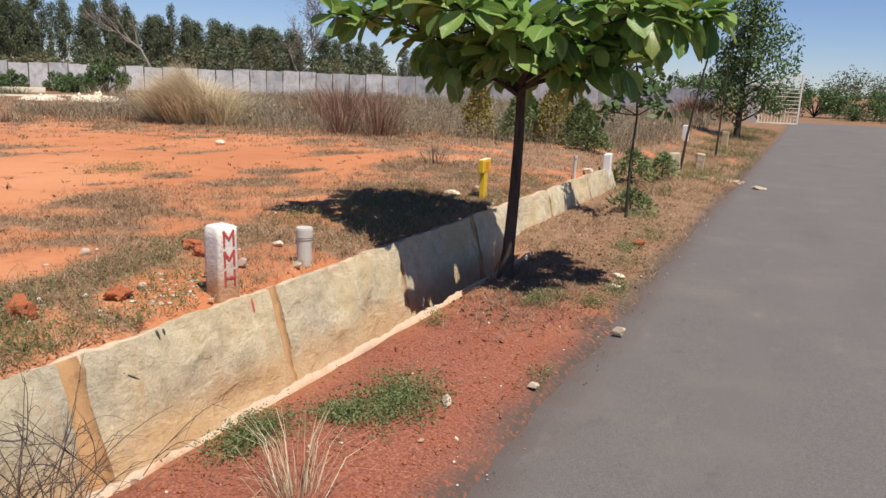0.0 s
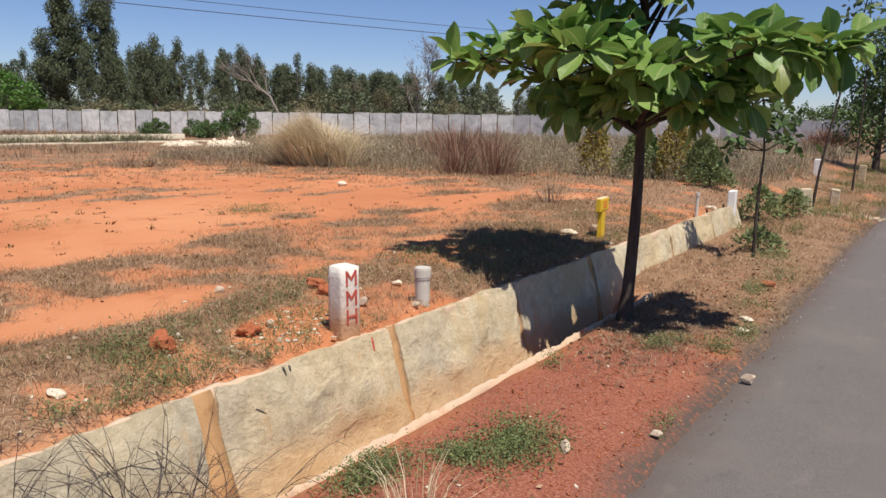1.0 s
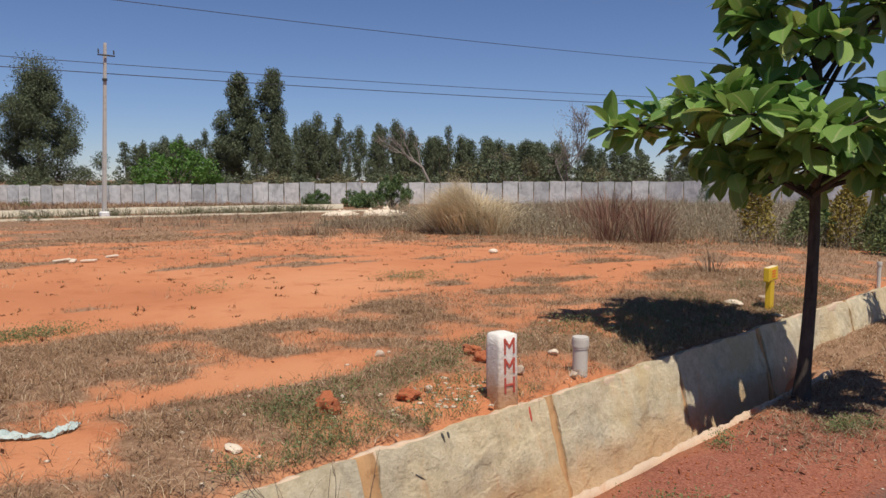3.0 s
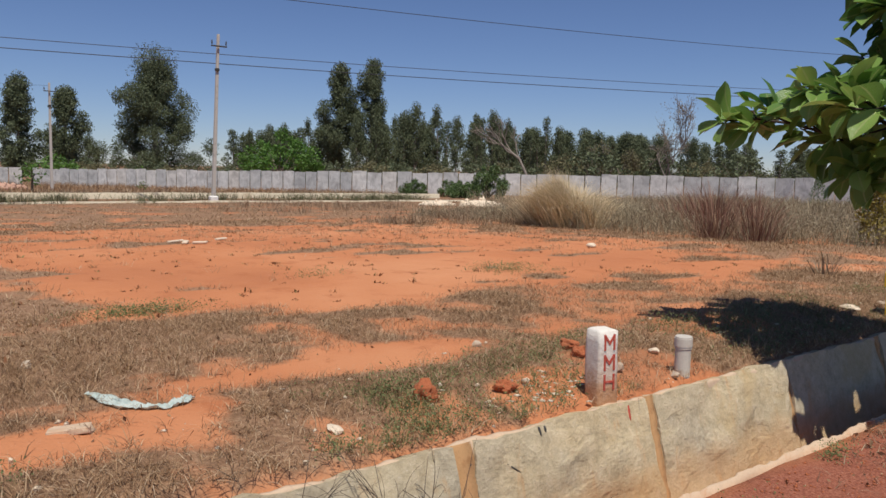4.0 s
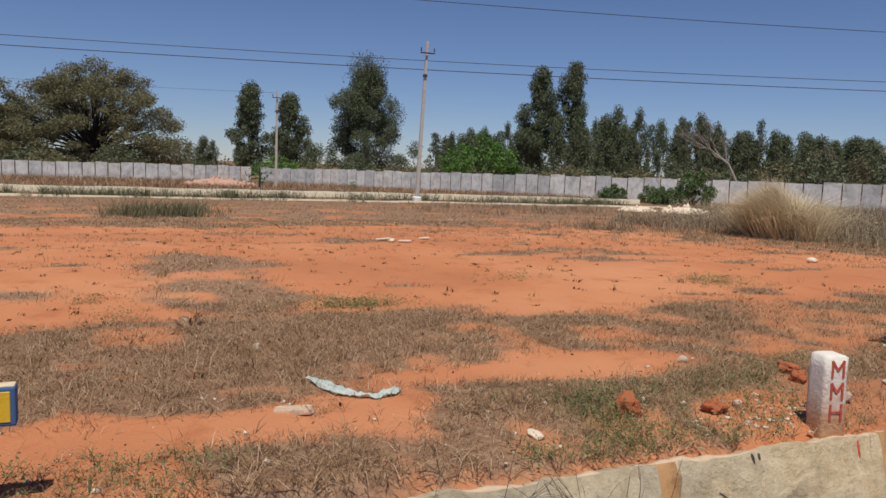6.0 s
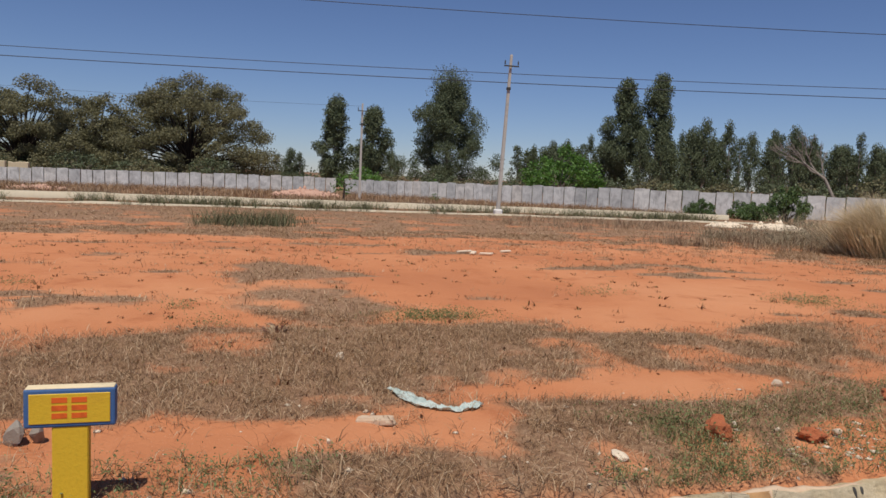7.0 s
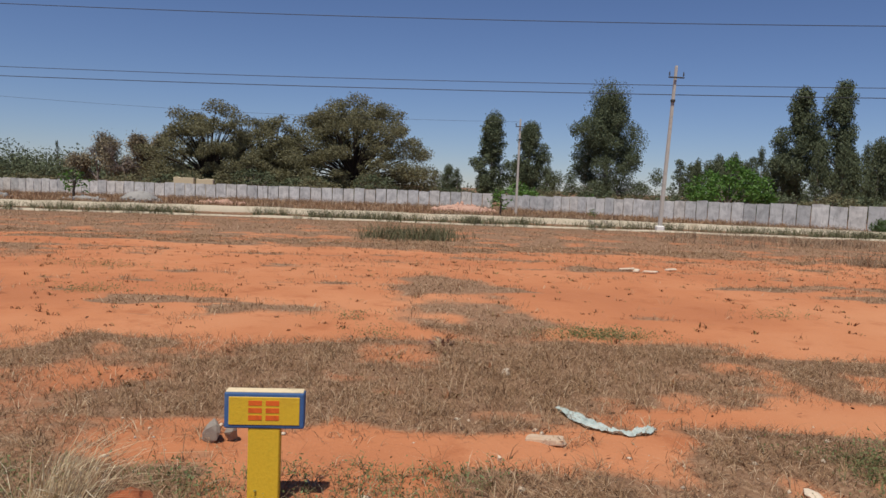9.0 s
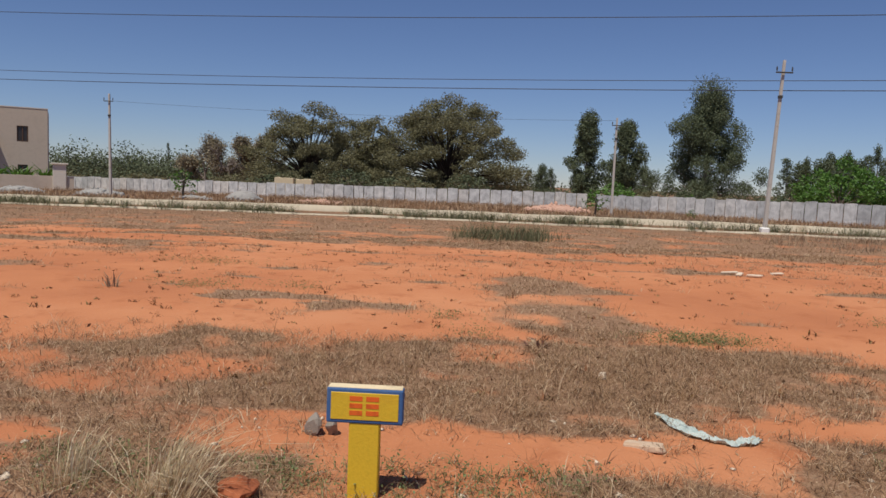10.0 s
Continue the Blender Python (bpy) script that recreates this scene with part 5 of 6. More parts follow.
def cement_piece():
    z = float(ground_z(np.array(-3.37), np.array(0.68)))
    bm = bmesh.new()
    box_bm(bm, (-0.05, -0.095, -0.012), (0.045, 0.085, 0.016), 0.003)
    bmesh.ops.subdivide_edges(bm, edges=bm.edges[:], cuts=3, use_grid_fill=True)
    for v in bm.verts:
        v.co += Vector((0.035, 0.05, 0.012)) * noise.noise(v.co * 16 + Vector((2, 5, 0)))
    thing("cement_piece", pose(-3.37, 0.68, z + 0.005, 6, -4, -28), "broken pale cement piece lying on red soil", "rubble", data=bm_mesh("cement_piece", bm, CEMENT))
    for x, y, s, t in [(-10.88, 3.55, 0.24, 10), (-10.6, 3.8, 0.2, -30), (-11.2, 4.35, 0.18, 15), (-10.75, 3.65, 0.16, 60)]:
        z = float(ground_z(np.array(x), np.array(y)))
        bm = bmesh.new()
        box_bm(bm, (-0.04, -s / 2, 0), (0.04, s / 2, 0.025), 0.006)
        for v in bm.verts:
            v.co += Vector((0.02, 0.03, 0.012)) * noise.noise(v.co * 9 + Vector((x, y, 0)))
        thing("board_scrap", pose(x, y, z + 0.012, 3, -3, t), "weathered pale board scrap on bare soil", "rubble", "board scraps", data=bm_mesh("board_scrap", bm, CHIP))


cement_piece()


def cloth():
    m = Mat("faded_cloth", 0.9, 0.2)
    n1 = m.noise(m.coord(), 20.0, 5, 0.7)
    c = m.ramp(n1, [(0.3, (0.36, 0.45, 0.43)), (0.55, (0.55, 0.63, 0.60)), (0.75, (0.66, 0.70, 0.66))])
    m.colour(c).thin(0.15, c)
    m.bump(n1, 0.5, 0.01)
    spine = [Vector(p) for p in ((-3.86, 0.84, 0), (-3.72, 0.90, 0), (-3.58, 0.95, 0), (-3.49, 1.02, 0), (-3.47, 1.10, 0), (-3.52, 1.18, 0), (-3.56, 1.25, 0))]
    wide = [0.015, 0.045, 0.042, 0.02, 0.018, 0.036, 0.022]
    nu, nv = 48, 9
    verts, faces = [], []
    for i in range(nu + 1):
        t = i / nu * 6
        k = min(5, int(t))
        p = spine[k].lerp(spine[k + 1], t - k)
        d = (spine[k + 1] - spine[k]).normalized()
        s = Vector((-d.y, d.x, 0))
        w = wide[k] * (1 - t + k) + wide[k + 1] * (t - k)
        w *= 1 + 0.35 * noise.noise(Vector((t * 2.2, 7, 0)))
        for j in range(nv + 1):
            u = j / nv * 2 - 1
            q = p + s * u * w
            z = float(ground_z(np.array(q.x), np.array(q.y)))
            fold = 0.014 * abs(noise.noise(Vector((t * 3.1, u * 2.2, 2)))) + 0.014 * math.sin(u * 9 + t * 2.3) ** 2 + 0.008 * noise.noise(Vector((t * 9, u * 6, 5)))
            verts.append((q.x, q.y, z + 0.006 + max(0, fold)))
    for i in range(nu):
        for j in range(nv):
            a = i * (nv + 1) + j
            faces.append((a, a + 1, a + nv + 2, a + nv + 1))
    tagged(new("cloth_scrap", fastmesh("cloth_scrap", verts, faces, m.m, True)), "crumpled pale blue-green cloth scrap lying on soil", "cloth")


cloth()


# ---------- posts and pipes along the verge ----------
def stub_post(x, y, high, w, lean, label, mat=WHITEWASH, turn=0):
    z = float(ground_z(np.array(x), np.array(y)))
    bm = bmesh.new()
    box_bm(bm, (-w / 2, -w / 2, -0.1), (w / 2, w / 2, high), w * 0.08)
    for v in bm.verts:
        if v.co.z > high * 0.8:
            v.co += Vector((0.01, 0.01, 0.03)) * noise.noise(v.co * 11 + Vector((x, y, 0)))
    return thing("stub_post", pose(x, y, z, lean, lean * 0.6, turn), label, "post", "marker posts", data=bm_mesh("stub_post", bm, mat))


stub_post(-2.52, 11.25, 0.52, 0.10, 1, "short pale stone marker post at the wall's end", WHITEWASH)
stub_post(-1.86, 13.3, 0.40, 0.19, -6, "leaning broken buff stone stub at the bank", GRANITE, 20)
stub_post(-1.66, 14.9, 0.32, 0.15, 5, "small buff stone stub on the bank", GRANITE, 10)
stub_post(-2.79, 20.8, 0.40, 0.16, 1, "short whitewashed square marker post by the weeds")
stub_post(-1.86, 21.3, 0.42, 0.17, 4, "leaning broken buff stone stub at the bank", GRANITE)
bm = bmesh.new()
bmesh.ops.create_cone(bm, cap_ends=True, segments=12, radius1=0.022, radius2=0.022, depth=0.34, matrix=Matrix.Translation((0, 0, 0.12)))
bmesh.ops.create_cone(bm, cap_ends=True, segments=12, radius1=0.03, radius2=0.03, depth=0.04, matrix=Matrix.Translation((0, 0, 0.27)))
thing("water_pipe", pose(-2.6, 9.8, 0.36), "thin grey upright water pipe near the wall's end", "pipe", data=bm_mesh("water_pipe", bm, PVC))


# ---------- gate at the end of the road ----------
def bar(bm, a, b, t=0.025):
    a, b = Vector(a), Vector(b)
    d = (b - a)
    m = Matrix.Translation((a + b) / 2) @ d.to_track_quat("Z", "Y").to_matrix().to_4x4()
    bmesh.ops.create_cube(bm, size=1.0, matrix=m @ Matrix.Diagonal((t, t, d.length, 1)))


def gate():
    bm = bmesh.new()
    box_bm(bm, (-0.3, -0.3, -0.2), (0.3, 0.3, 1.9), 0.03)
    box_bm(bm, (-0.36, -0.36, 1.85), (0.36, 0.36, 1.97), 0.02)
    thing("gate_post", pose(-2.55, 40.6, 0.0), "grey rendered masonry gate post", "gate post", data=bm_mesh("gate_post", bm, POLE))
    cream = plain_mat("cream_gate_paint", (0.72, 0.66, 0.55), 0.5, (0.5, 0.4, 0.3), 6.0, 0.1)
    g = thing("gate", pose(-2.28, 41.6, 0.09, 0, 0, 30), "open cream-painted steel bar gate", "gate")
    L, h0, h1 = 2.05, 1.8, 2.45

    def top(x):
        return h0 + (h1 - h0) * x / L

    for a, b, n in (((0, 0, 0), (0, 0, h0), "upright"), ((L, 0, 0), (L, 0, h1), "upright"), ((0, 0, 0), (L, 0, 0), "rail"), ((0, 0, h0), (L, 0, h1), "rail")):
        bm = bmesh.new()
        bar(bm, a, b, 0.07)
        part(n, bm_mesh(n, bm, cream), g)
    for k in range(1, 12):
        x = L * k / 12
        bm = bmesh.new()
        bar(bm, (x, 0.01, 0), (x, 0.01, top(x) * (1 - k / 12) + 0.02), 0.028)
        part("upright_bar", bm_mesh("upright_bar", bm, cream), g)
    for k in range(1, 13):
        z = h1 * k / 13
        x0 = L * max(0.02, 1 - 1.0 * z / h0 * 1.0) if z < h0 else L * (z - h0) / (h1 - h0)
        x0 = min(x0, L * 0.96)
        bm = bmesh.new()
        bar(bm, (x0, -0.02, z), (L, -0.02, z), 0.03)
        part("cross_bar", bm_mesh("cross_bar", bm, cream), g)


gate()


# ---------- house beyond the far road ----------
def house():
    plaster = plain_mat("beige_plaster", (0.52, 0.44, 0.36), 0.9, (0.44, 0.37, 0.30), 0.6, 0.2)
    trim = plain_mat("cream_trim", (0.66, 0.60, 0.52), 0.85, None, 1.5, 0.1)
    tile = plain_mat("clay_tile", (0.40, 0.17, 0.10), 0.8, None, 3.0, 0.4)
    dark = plain_mat("window_dark", (0.035, 0.03, 0.028), 0.25, None, 2.0, 0.0, 0.6)
    wood = plain_mat("window_wood", (0.10, 0.055, 0.035), 0.6)
    h = thing("house", pose(-63.6, -46.4, -0.62, 0, 0, 119.0), "two-storey beige plastered house with flat parapet roof", "house")
    # local x runs along the front, away from the corner; y goes back; holes are left for the windows
    def wall_with(name, L, H, holes):
        xs = sorted({0.0, L, *[v for q in holes for v in (q[0], q[1])]})
        zs = sorted({0.0, H, *[v for q in holes for v in (q[2], q[3])]})
        bm = bmesh.new()
        for i in range(len(xs) - 1):
            for k in range(len(zs) - 1):
                cx, cz = (xs[i] + xs[i + 1]) / 2, (zs[k] + zs[k + 1]) / 2
                if any(q[0] < cx < q[1] and q[2] < cz < q[3] for q in holes):
                    continue
                box_bm(bm, (xs[i], 0, zs[k]), (xs[i + 1], 0.25, zs[k + 1]))
        bmesh.ops.remove_doubles(bm, verts=bm.verts[:], dist=0.001)
        return part(name, bm_mesh(name, bm, plaster), h)

    holes = [(6.05, 6.95, 4.25, 5.65), (6.1, 6.9, 0.9, 2.2), (2.1, 3.3, 4.25, 5.65)]
    wall_with("front_wall", 8.5, 7.25, holes)
    for x0, x1, z0, z1 in holes:
        bm = bmesh.new()
        for a, b in (((x0, z0), (x1, z0 + 0.09)), ((x0, z1 - 0.09), (x1, z1)), ((x0, z0), (x0 + 0.09, z1)), ((x1 - 0.09, z0), (x1, z1)), (((x0 + x1) / 2 - 0.05, z0), ((x0 + x1) / 2 + 0.05, z1))):
            box_bm(bm, (a[0], 0.06, a[1]), (b[0], 0.16, b[1]))
        w = part("window", bm_mesh("window", bm, wood), h, "dark wooden window frame")
        for xa, xb in ((x0 + 0.09, (x0 + x1) / 2 - 0.05), ((x0 + x1) / 2 + 0.05, x1 - 0.09)):
            bm = bmesh.new()
            box_bm(bm, (xa, 0.11, z0 + 0.09), (xb, 0.13, z1 - 0.09))
            part("pane", bm_mesh("pane", bm, dark), w)
    for name, lo, hi, mt in (("side_wall", (0.003, 0.25, 0), (0.25, 7.5, 7.25), plaster), ("far_wall", (8.25, 0.25, 0), (8.497, 7.5, 7.25), plaster), ("back_wall", (0.25, 7.25, 0), (8.25, 7.497, 7.25), plaster), ("roof", (0.25, 0.25, 6.7), (8.25, 7.25, 6.9), trim), ("coping", (-0.03, -0.03, 7.25), (8.53, 0.3, 7.33), trim)):
        bm = bmesh.new()
        box_bm(bm, lo, hi)
        part(name, bm_mesh(name, bm, mt), h)
    bm = bmesh.new()
    box_bm(bm, (0.1, -1.3, 4.6), (4.4, -0.01, 4.75))
    for v in bm.verts:
        if v.co.y < -0.5:
            v.co.z -= 0.45
    part("awning", bm_mesh("awning", bm, tile), h, "sloping clay tile awning")
    # garden wall with a pillar in front
    bm = bmesh.new()
    box_bm(bm, (0, -0.1, -0.3), (16, 0.1, 1.25), 0.01)
    gw = thing("garden_wall", pose(-61.7, -33.3, -0.5, 0, 0, -61), "plain beige plastered garden wall before the house", "wall", kind="structure", data=bm_mesh("garden_wall", bm, plaster))
    bm = bmesh.new()
    box_bm(bm, (-0.1, -0.3, -0.2), (0.9, 0.3, 2.2), 0.02)
    box_bm(bm, (-0.25, -0.42, 2.2), (1.05, 0.42, 2.34), 0.02)
    thing("gate_pillar", pose(-61.4, -33.9, -0.5, 0, 0, -61), "pale plastered gate pillar with cap slab", "pillar", data=bm_mesh("gate_pillar", bm, trim))
    for k, (x, y) in enumerate([(-64.2, -39.8), (-63.6, -38.6), (-62.4, -40.6), (-64.6, -37.4)]):
        rng = np.random.default_rng(60 + k)
        n = 26
        v, f = blades(np.tile([0, 0, 0.5], (n, 1)) + rng.normal(0, 0.1, (n, 3)), rng.uniform(1.2, 2.0, n), rng.uniform(0.25, 0.4, n), rng.uniform(0.5, 1.2, n), rng)
        thing("garden_shrub", stand(x, y), "broad-leaved green garden plant by the house", "plant", "garden plants", data=fastmesh("garden_shrub", v, f, BRIGHTLEAF))


house()


first_or_copy(kinds, 3, None, -210.0, -86.0, 0.5, 1.12, 15)


# ---------- rubble heaps, far shrubs ----------
def heap(x, y, r, h, n, mat, label, seed):
    rng = np.random.default_rng(seed)
    vs, fs = [], []
    base = rock_bm(seed, 1.0, (1, 1, 1), 0.3, 1)
    bv = np.array([tuple(v.co) for v in base.verts])
    bf = np.array([[v.index for v in f.verts] for f in base.faces])
    base.free()
    for k in range(n):
        q = math.sqrt(rng.random())
        a = rng.uniform(0, 6.283)
        s = rng.uniform(0.05, 0.14) * (r / 1.2) ** 0.5
        px, py = x + r * q * math.cos(a), y + r * q * math.sin(a) * 1.3
        z = float(ground_z(np.array(px), np.array(py))) + h * (1 - q) ** 0.8 * rng.uniform(0.5, 1.0)
        sc = rng.uniform(0.7, 1.4, 3) * s
        vs.append(bv * sc + np.array([px, py, z]))
        fs.append(bf + k * len(bv))
    core = rock_bm(seed + 1, 1.0, (1, 1, 1), 0.15, 2)
    cv = np.array([tuple(v.co) for v in core.verts]) * np.array([r * 0.85, r * 1.1, h * 0.85]) + np.array([x, y, float(ground_z(np.array(x), np.array(y)))])
    cf = np.array([[v.index for v in f.verts] for f in core.faces]) + n * len(bv)
    core.free()
    return tagged(new("rubble_pile", fastmesh("rubble_pile", np.concatenate(vs + [cv]), np.concatenate(fs + [cf]), mat)), label, "rubble heap", kind="stuff")


PINKSTONE = plain_mat("pink_rubble", (0.52, 0.32, 0.24), 0.95, (0.36, 0.18, 0.12), 2.0, 0.5)
GREYSTONE = plain_mat("grey_rubble", (0.33, 0.315, 0.295), 0.95, (0.20, 0.19, 0.18), 3.0, 0.5)
heap(-49.8, 5.4, 1.7, 0.55, 220, PINKSTONE, "heap of pinkish broken stone by the wall", 1)
heap(-45.0, -13.9, 0.95, 0.75, 110, GREYSTONE, "heap of grey crushed stone", 2)
heap(-47.0, -23.7, 1.3, 0.55, 120, GREYSTONE, "low heap of grey crushed stone", 3)
heap(-50.0, -30.8, 1.4, 0.5, 80, GREYSTONE, "low heap of grey slabs before the garden wall", 9)
heap(-44.5, -16.8, 0.9, 0.3, 60, GREYSTONE, "scatter of pale broken slabs", 4)
heap(-21.5, 18.2, 0.8, 0.3, 60, CHIP, "low heap of pale broken stone in weeds", 5)
heap(-23.0, 17.4, 0.6, 0.2, 40, CHIP, "low heap of pale broken stone in weeds", 6)
heap(-46.0, -9.6, 1.2, 0.22, 90, PINKSTONE, "low scatter of broken stone by the far road", 8)


def broken_walls():
    """Two cream masonry stubs just beyond the boundary."""
    cream = plain_mat("cream_masonry", (0.60, 0.50, 0.34), 0.9, (0.42, 0.33, 0.22), 1.2, 0.4)
    for x, y, w, top in [(-75.0, -19.0, 1.9, 1.35), (-75.4, -17.1, 1.6, 1.25)]:
        z = float(ground_z(np.array(x), np.array(y)))
        bm = bmesh.new()
        box_bm(bm, (-0.3, -w / 2, -0.2), (0.3, w / 2, top - z), 0.03)
        bmesh.ops.subdivide_edges(bm, edges=bm.edges[:], cuts=5, use_grid_fill=True)
        for v in bm.verts:
            if v.co.z > top - z - 0.3:
                v.co.z += 0.16 * noise.noise(Vector((v.co.y * 2.2, x, y)))
        thing("broken_wall", pose(x, y, z), "broken cream masonry stub beyond the boundary wall", "wall", "broken walls", data=bm_mesh("broken_wall", bm, cream))


broken_walls()

t = make_tree("sapling", broad_tree(261, 2.0, 0.95, 10, 0.2, BRIGHTLEAF, BARK, 0.55, 330, 0.6), "small flat-topped bright green sapling", "tree", "far saplings")
t.matrix_basis = stand(-41.5, 6.55, 0.85)
for x, y, s in [(-44.5, -17.4, 1.05), (-62.0, 17.5, 1.0), (-44.0, 12.5, 0.4)]:
    keep = t.matrix_basis.copy()
    t.matrix_basis = Matrix.Identity(4)
    copy_thing(t, stand(x, y, s))
    t.matrix_basis = keep
for k, (x, y, s, sz) in enumerate([(-30.2, 26.2, 0.52, 0.85), (-31.1, 25.3, 0.5, 0.48), (-34.3, 24.3, 0.45, 0.5), (-33.6, 26.5, 0.5, 0.5), (-4.45, 37.4, 0.55, 0.4)]):
    first_or_copy(kinds, "wallbush", lambda: make_tree("wall_bush", broad_tree(271, 2.6, 1.7, 26, 0.2, SMALLLEAF, BARK, 0.1, 1300, 1.0), "dark green bush growing before the wall", "bush", "bushes before the wall"), x, y, s, sz, k * 70)


# ---------- grass, weeds, litter ----------
def scatter(rng, n, x0, x1, y0, y1, keep):
    x, y = rng.uniform(x0, x1, n), rng.uniform(y0, y1, n)
    ok = rng.random(n) < keep(x, y)
    return x[ok], y[ok]


def clumped(rng, x, y, per, spread):
    """Spreads each clump centre into several blades."""
    n = len(x)
    x = np.repeat(x, per) + rng.normal(0, spread, n * per)
    y = np.repeat(y, per) + rng.normal(0, spread, n * per)
    return x, y


def not_on_slabs(x, y):
    return (x < -2.56) | (y > WALL_END + 0.3)


def dry_grass(name, seed, n, box, per, spread, hlo, hhi, wide, label, power=1.0, lean=(0.3, 1.3)):
    rng = np.random.default_rng(seed)
    x, y = scatter(rng, n, *box, lambda a, b: cover_at(a, b) ** power)
    x, y = clumped(rng, x, y, per, spread)
    ok = not_on_slabs(x, y)
    x, y = x[ok], y[ok]
    m = len(x)
    tall = 0.6 + 0.8 * fnoise(x, y, 0.5, seed)
    v = blades(on_ground(x, y, 0.004), rng.uniform(hlo, hhi, m) * tall, rng.uniform(0.6, 1.4, m) * wide, rng.uniform(*lean, m), rng)
    return stuff(name, v, DRYGRASS, label, "grass")


dry_grass("dry_grass", 1, 34000, (-6.2, -2.5, -4.5, 9.5), 10, 0.034, 0.015, 0.065, 0.0034, "short matted dry grass on red soil", 1.2, (0.5, 2.8))
dry_grass("dry_grass", 2, 36000, (-16, -6.0, -10, 13), 6, 0.05, 0.02, 0.06, 0.006, "thin dry grass in patches on bare soil", 1.3, (0.5, 2.4))
dry_grass("dry_grass", 3, 20000, (-30, -13.0, -34, 26), 6, 0.10, 0.02, 0.075, 0.012, "dry brown grass in front of the far kerb", 1.4, (0.6, 2.6))
dry_grass("dry_grass", 4, 9000, (-66, -32.0, -45, 26), 6, 0.14, 0.10, 0.34, 0.035, "dry brown grass between kerb and boundary wall", 0.6, (0.2, 0.8))
dry_grass("dry_stems", 11, 2600, (-6.2, -2.5, -4.5, 9.5), 5, 0.03, 0.06, 0.13, 0.0028, "pale longer stems standing in the dry grass", 1.0, (0.3, 1.6))
dry_grass("dry_stems", 12, 1500, (-13, -6.0, -8, 12), 6, 0.04, 0.05, 0.13, 0.005, "pale longer stems standing in the dry grass", 1.0, (0.3, 1.6))
dry_grass("dry_grass", 5, 10000, (-14, -2.6, 9.0, 24), 7, 0.06, 0.03, 0.10, 0.007, "dry grass along the northern plot", 0.9, (0.5, 2.2))


def verge_grass():
    rng = np.random.default_rng(6)
    x, y = scatter(rng, 12500, -2.46, -0.86, 4.0, 34, lambda a, b: smooth(4.3, 6.2, b + 1.6 * (fnoise(a, b, 0.7, 61) - 0.5)) * (0.25 + 0.75 * smooth(0.35, 0.6, fnoise(a, b, 0.5, 65))) * smooth(-0.8, -1.1, a + 0.3 * (fnoise(a, b, 0.4, 3) - 0.5)))
    x, y = clumped(rng, x, y, 10, 0.04)
    ok = (x > -1.97) | ((y > 6.9) & (x > -2.40))
    x, y = x[ok], y[ok]
    m = len(x)
    stuff("dry_grass", blades(on_ground(x, y, 0.004), rng.uniform(0.015, 0.07, m), rng.uniform(0.003, 0.0055, m), rng.uniform(0.5, 2.8, m), rng), DRYGRASS, "dry trampled grass on the roadside verge", "grass")
    x, y = scatter(rng, 1500, -2.6, -0.95, 11.0, 34, lambda a, b: smooth(0.4, 0.6, fnoise(a, b, 0.9, 69)))
    x, y = clumped(rng, x, y, 12, 0.06)
    m = len(x)
    stuff("green_grass", blades(on_ground(x, y, 0.004), rng.uniform(0.05, 0.2, m), rng.uniform(0.005, 0.009, m), rng.uniform(0.4, 1.8, m), rng), GREENGRASS, "rough greenish grass on the bank", "grass")


verge_grass()


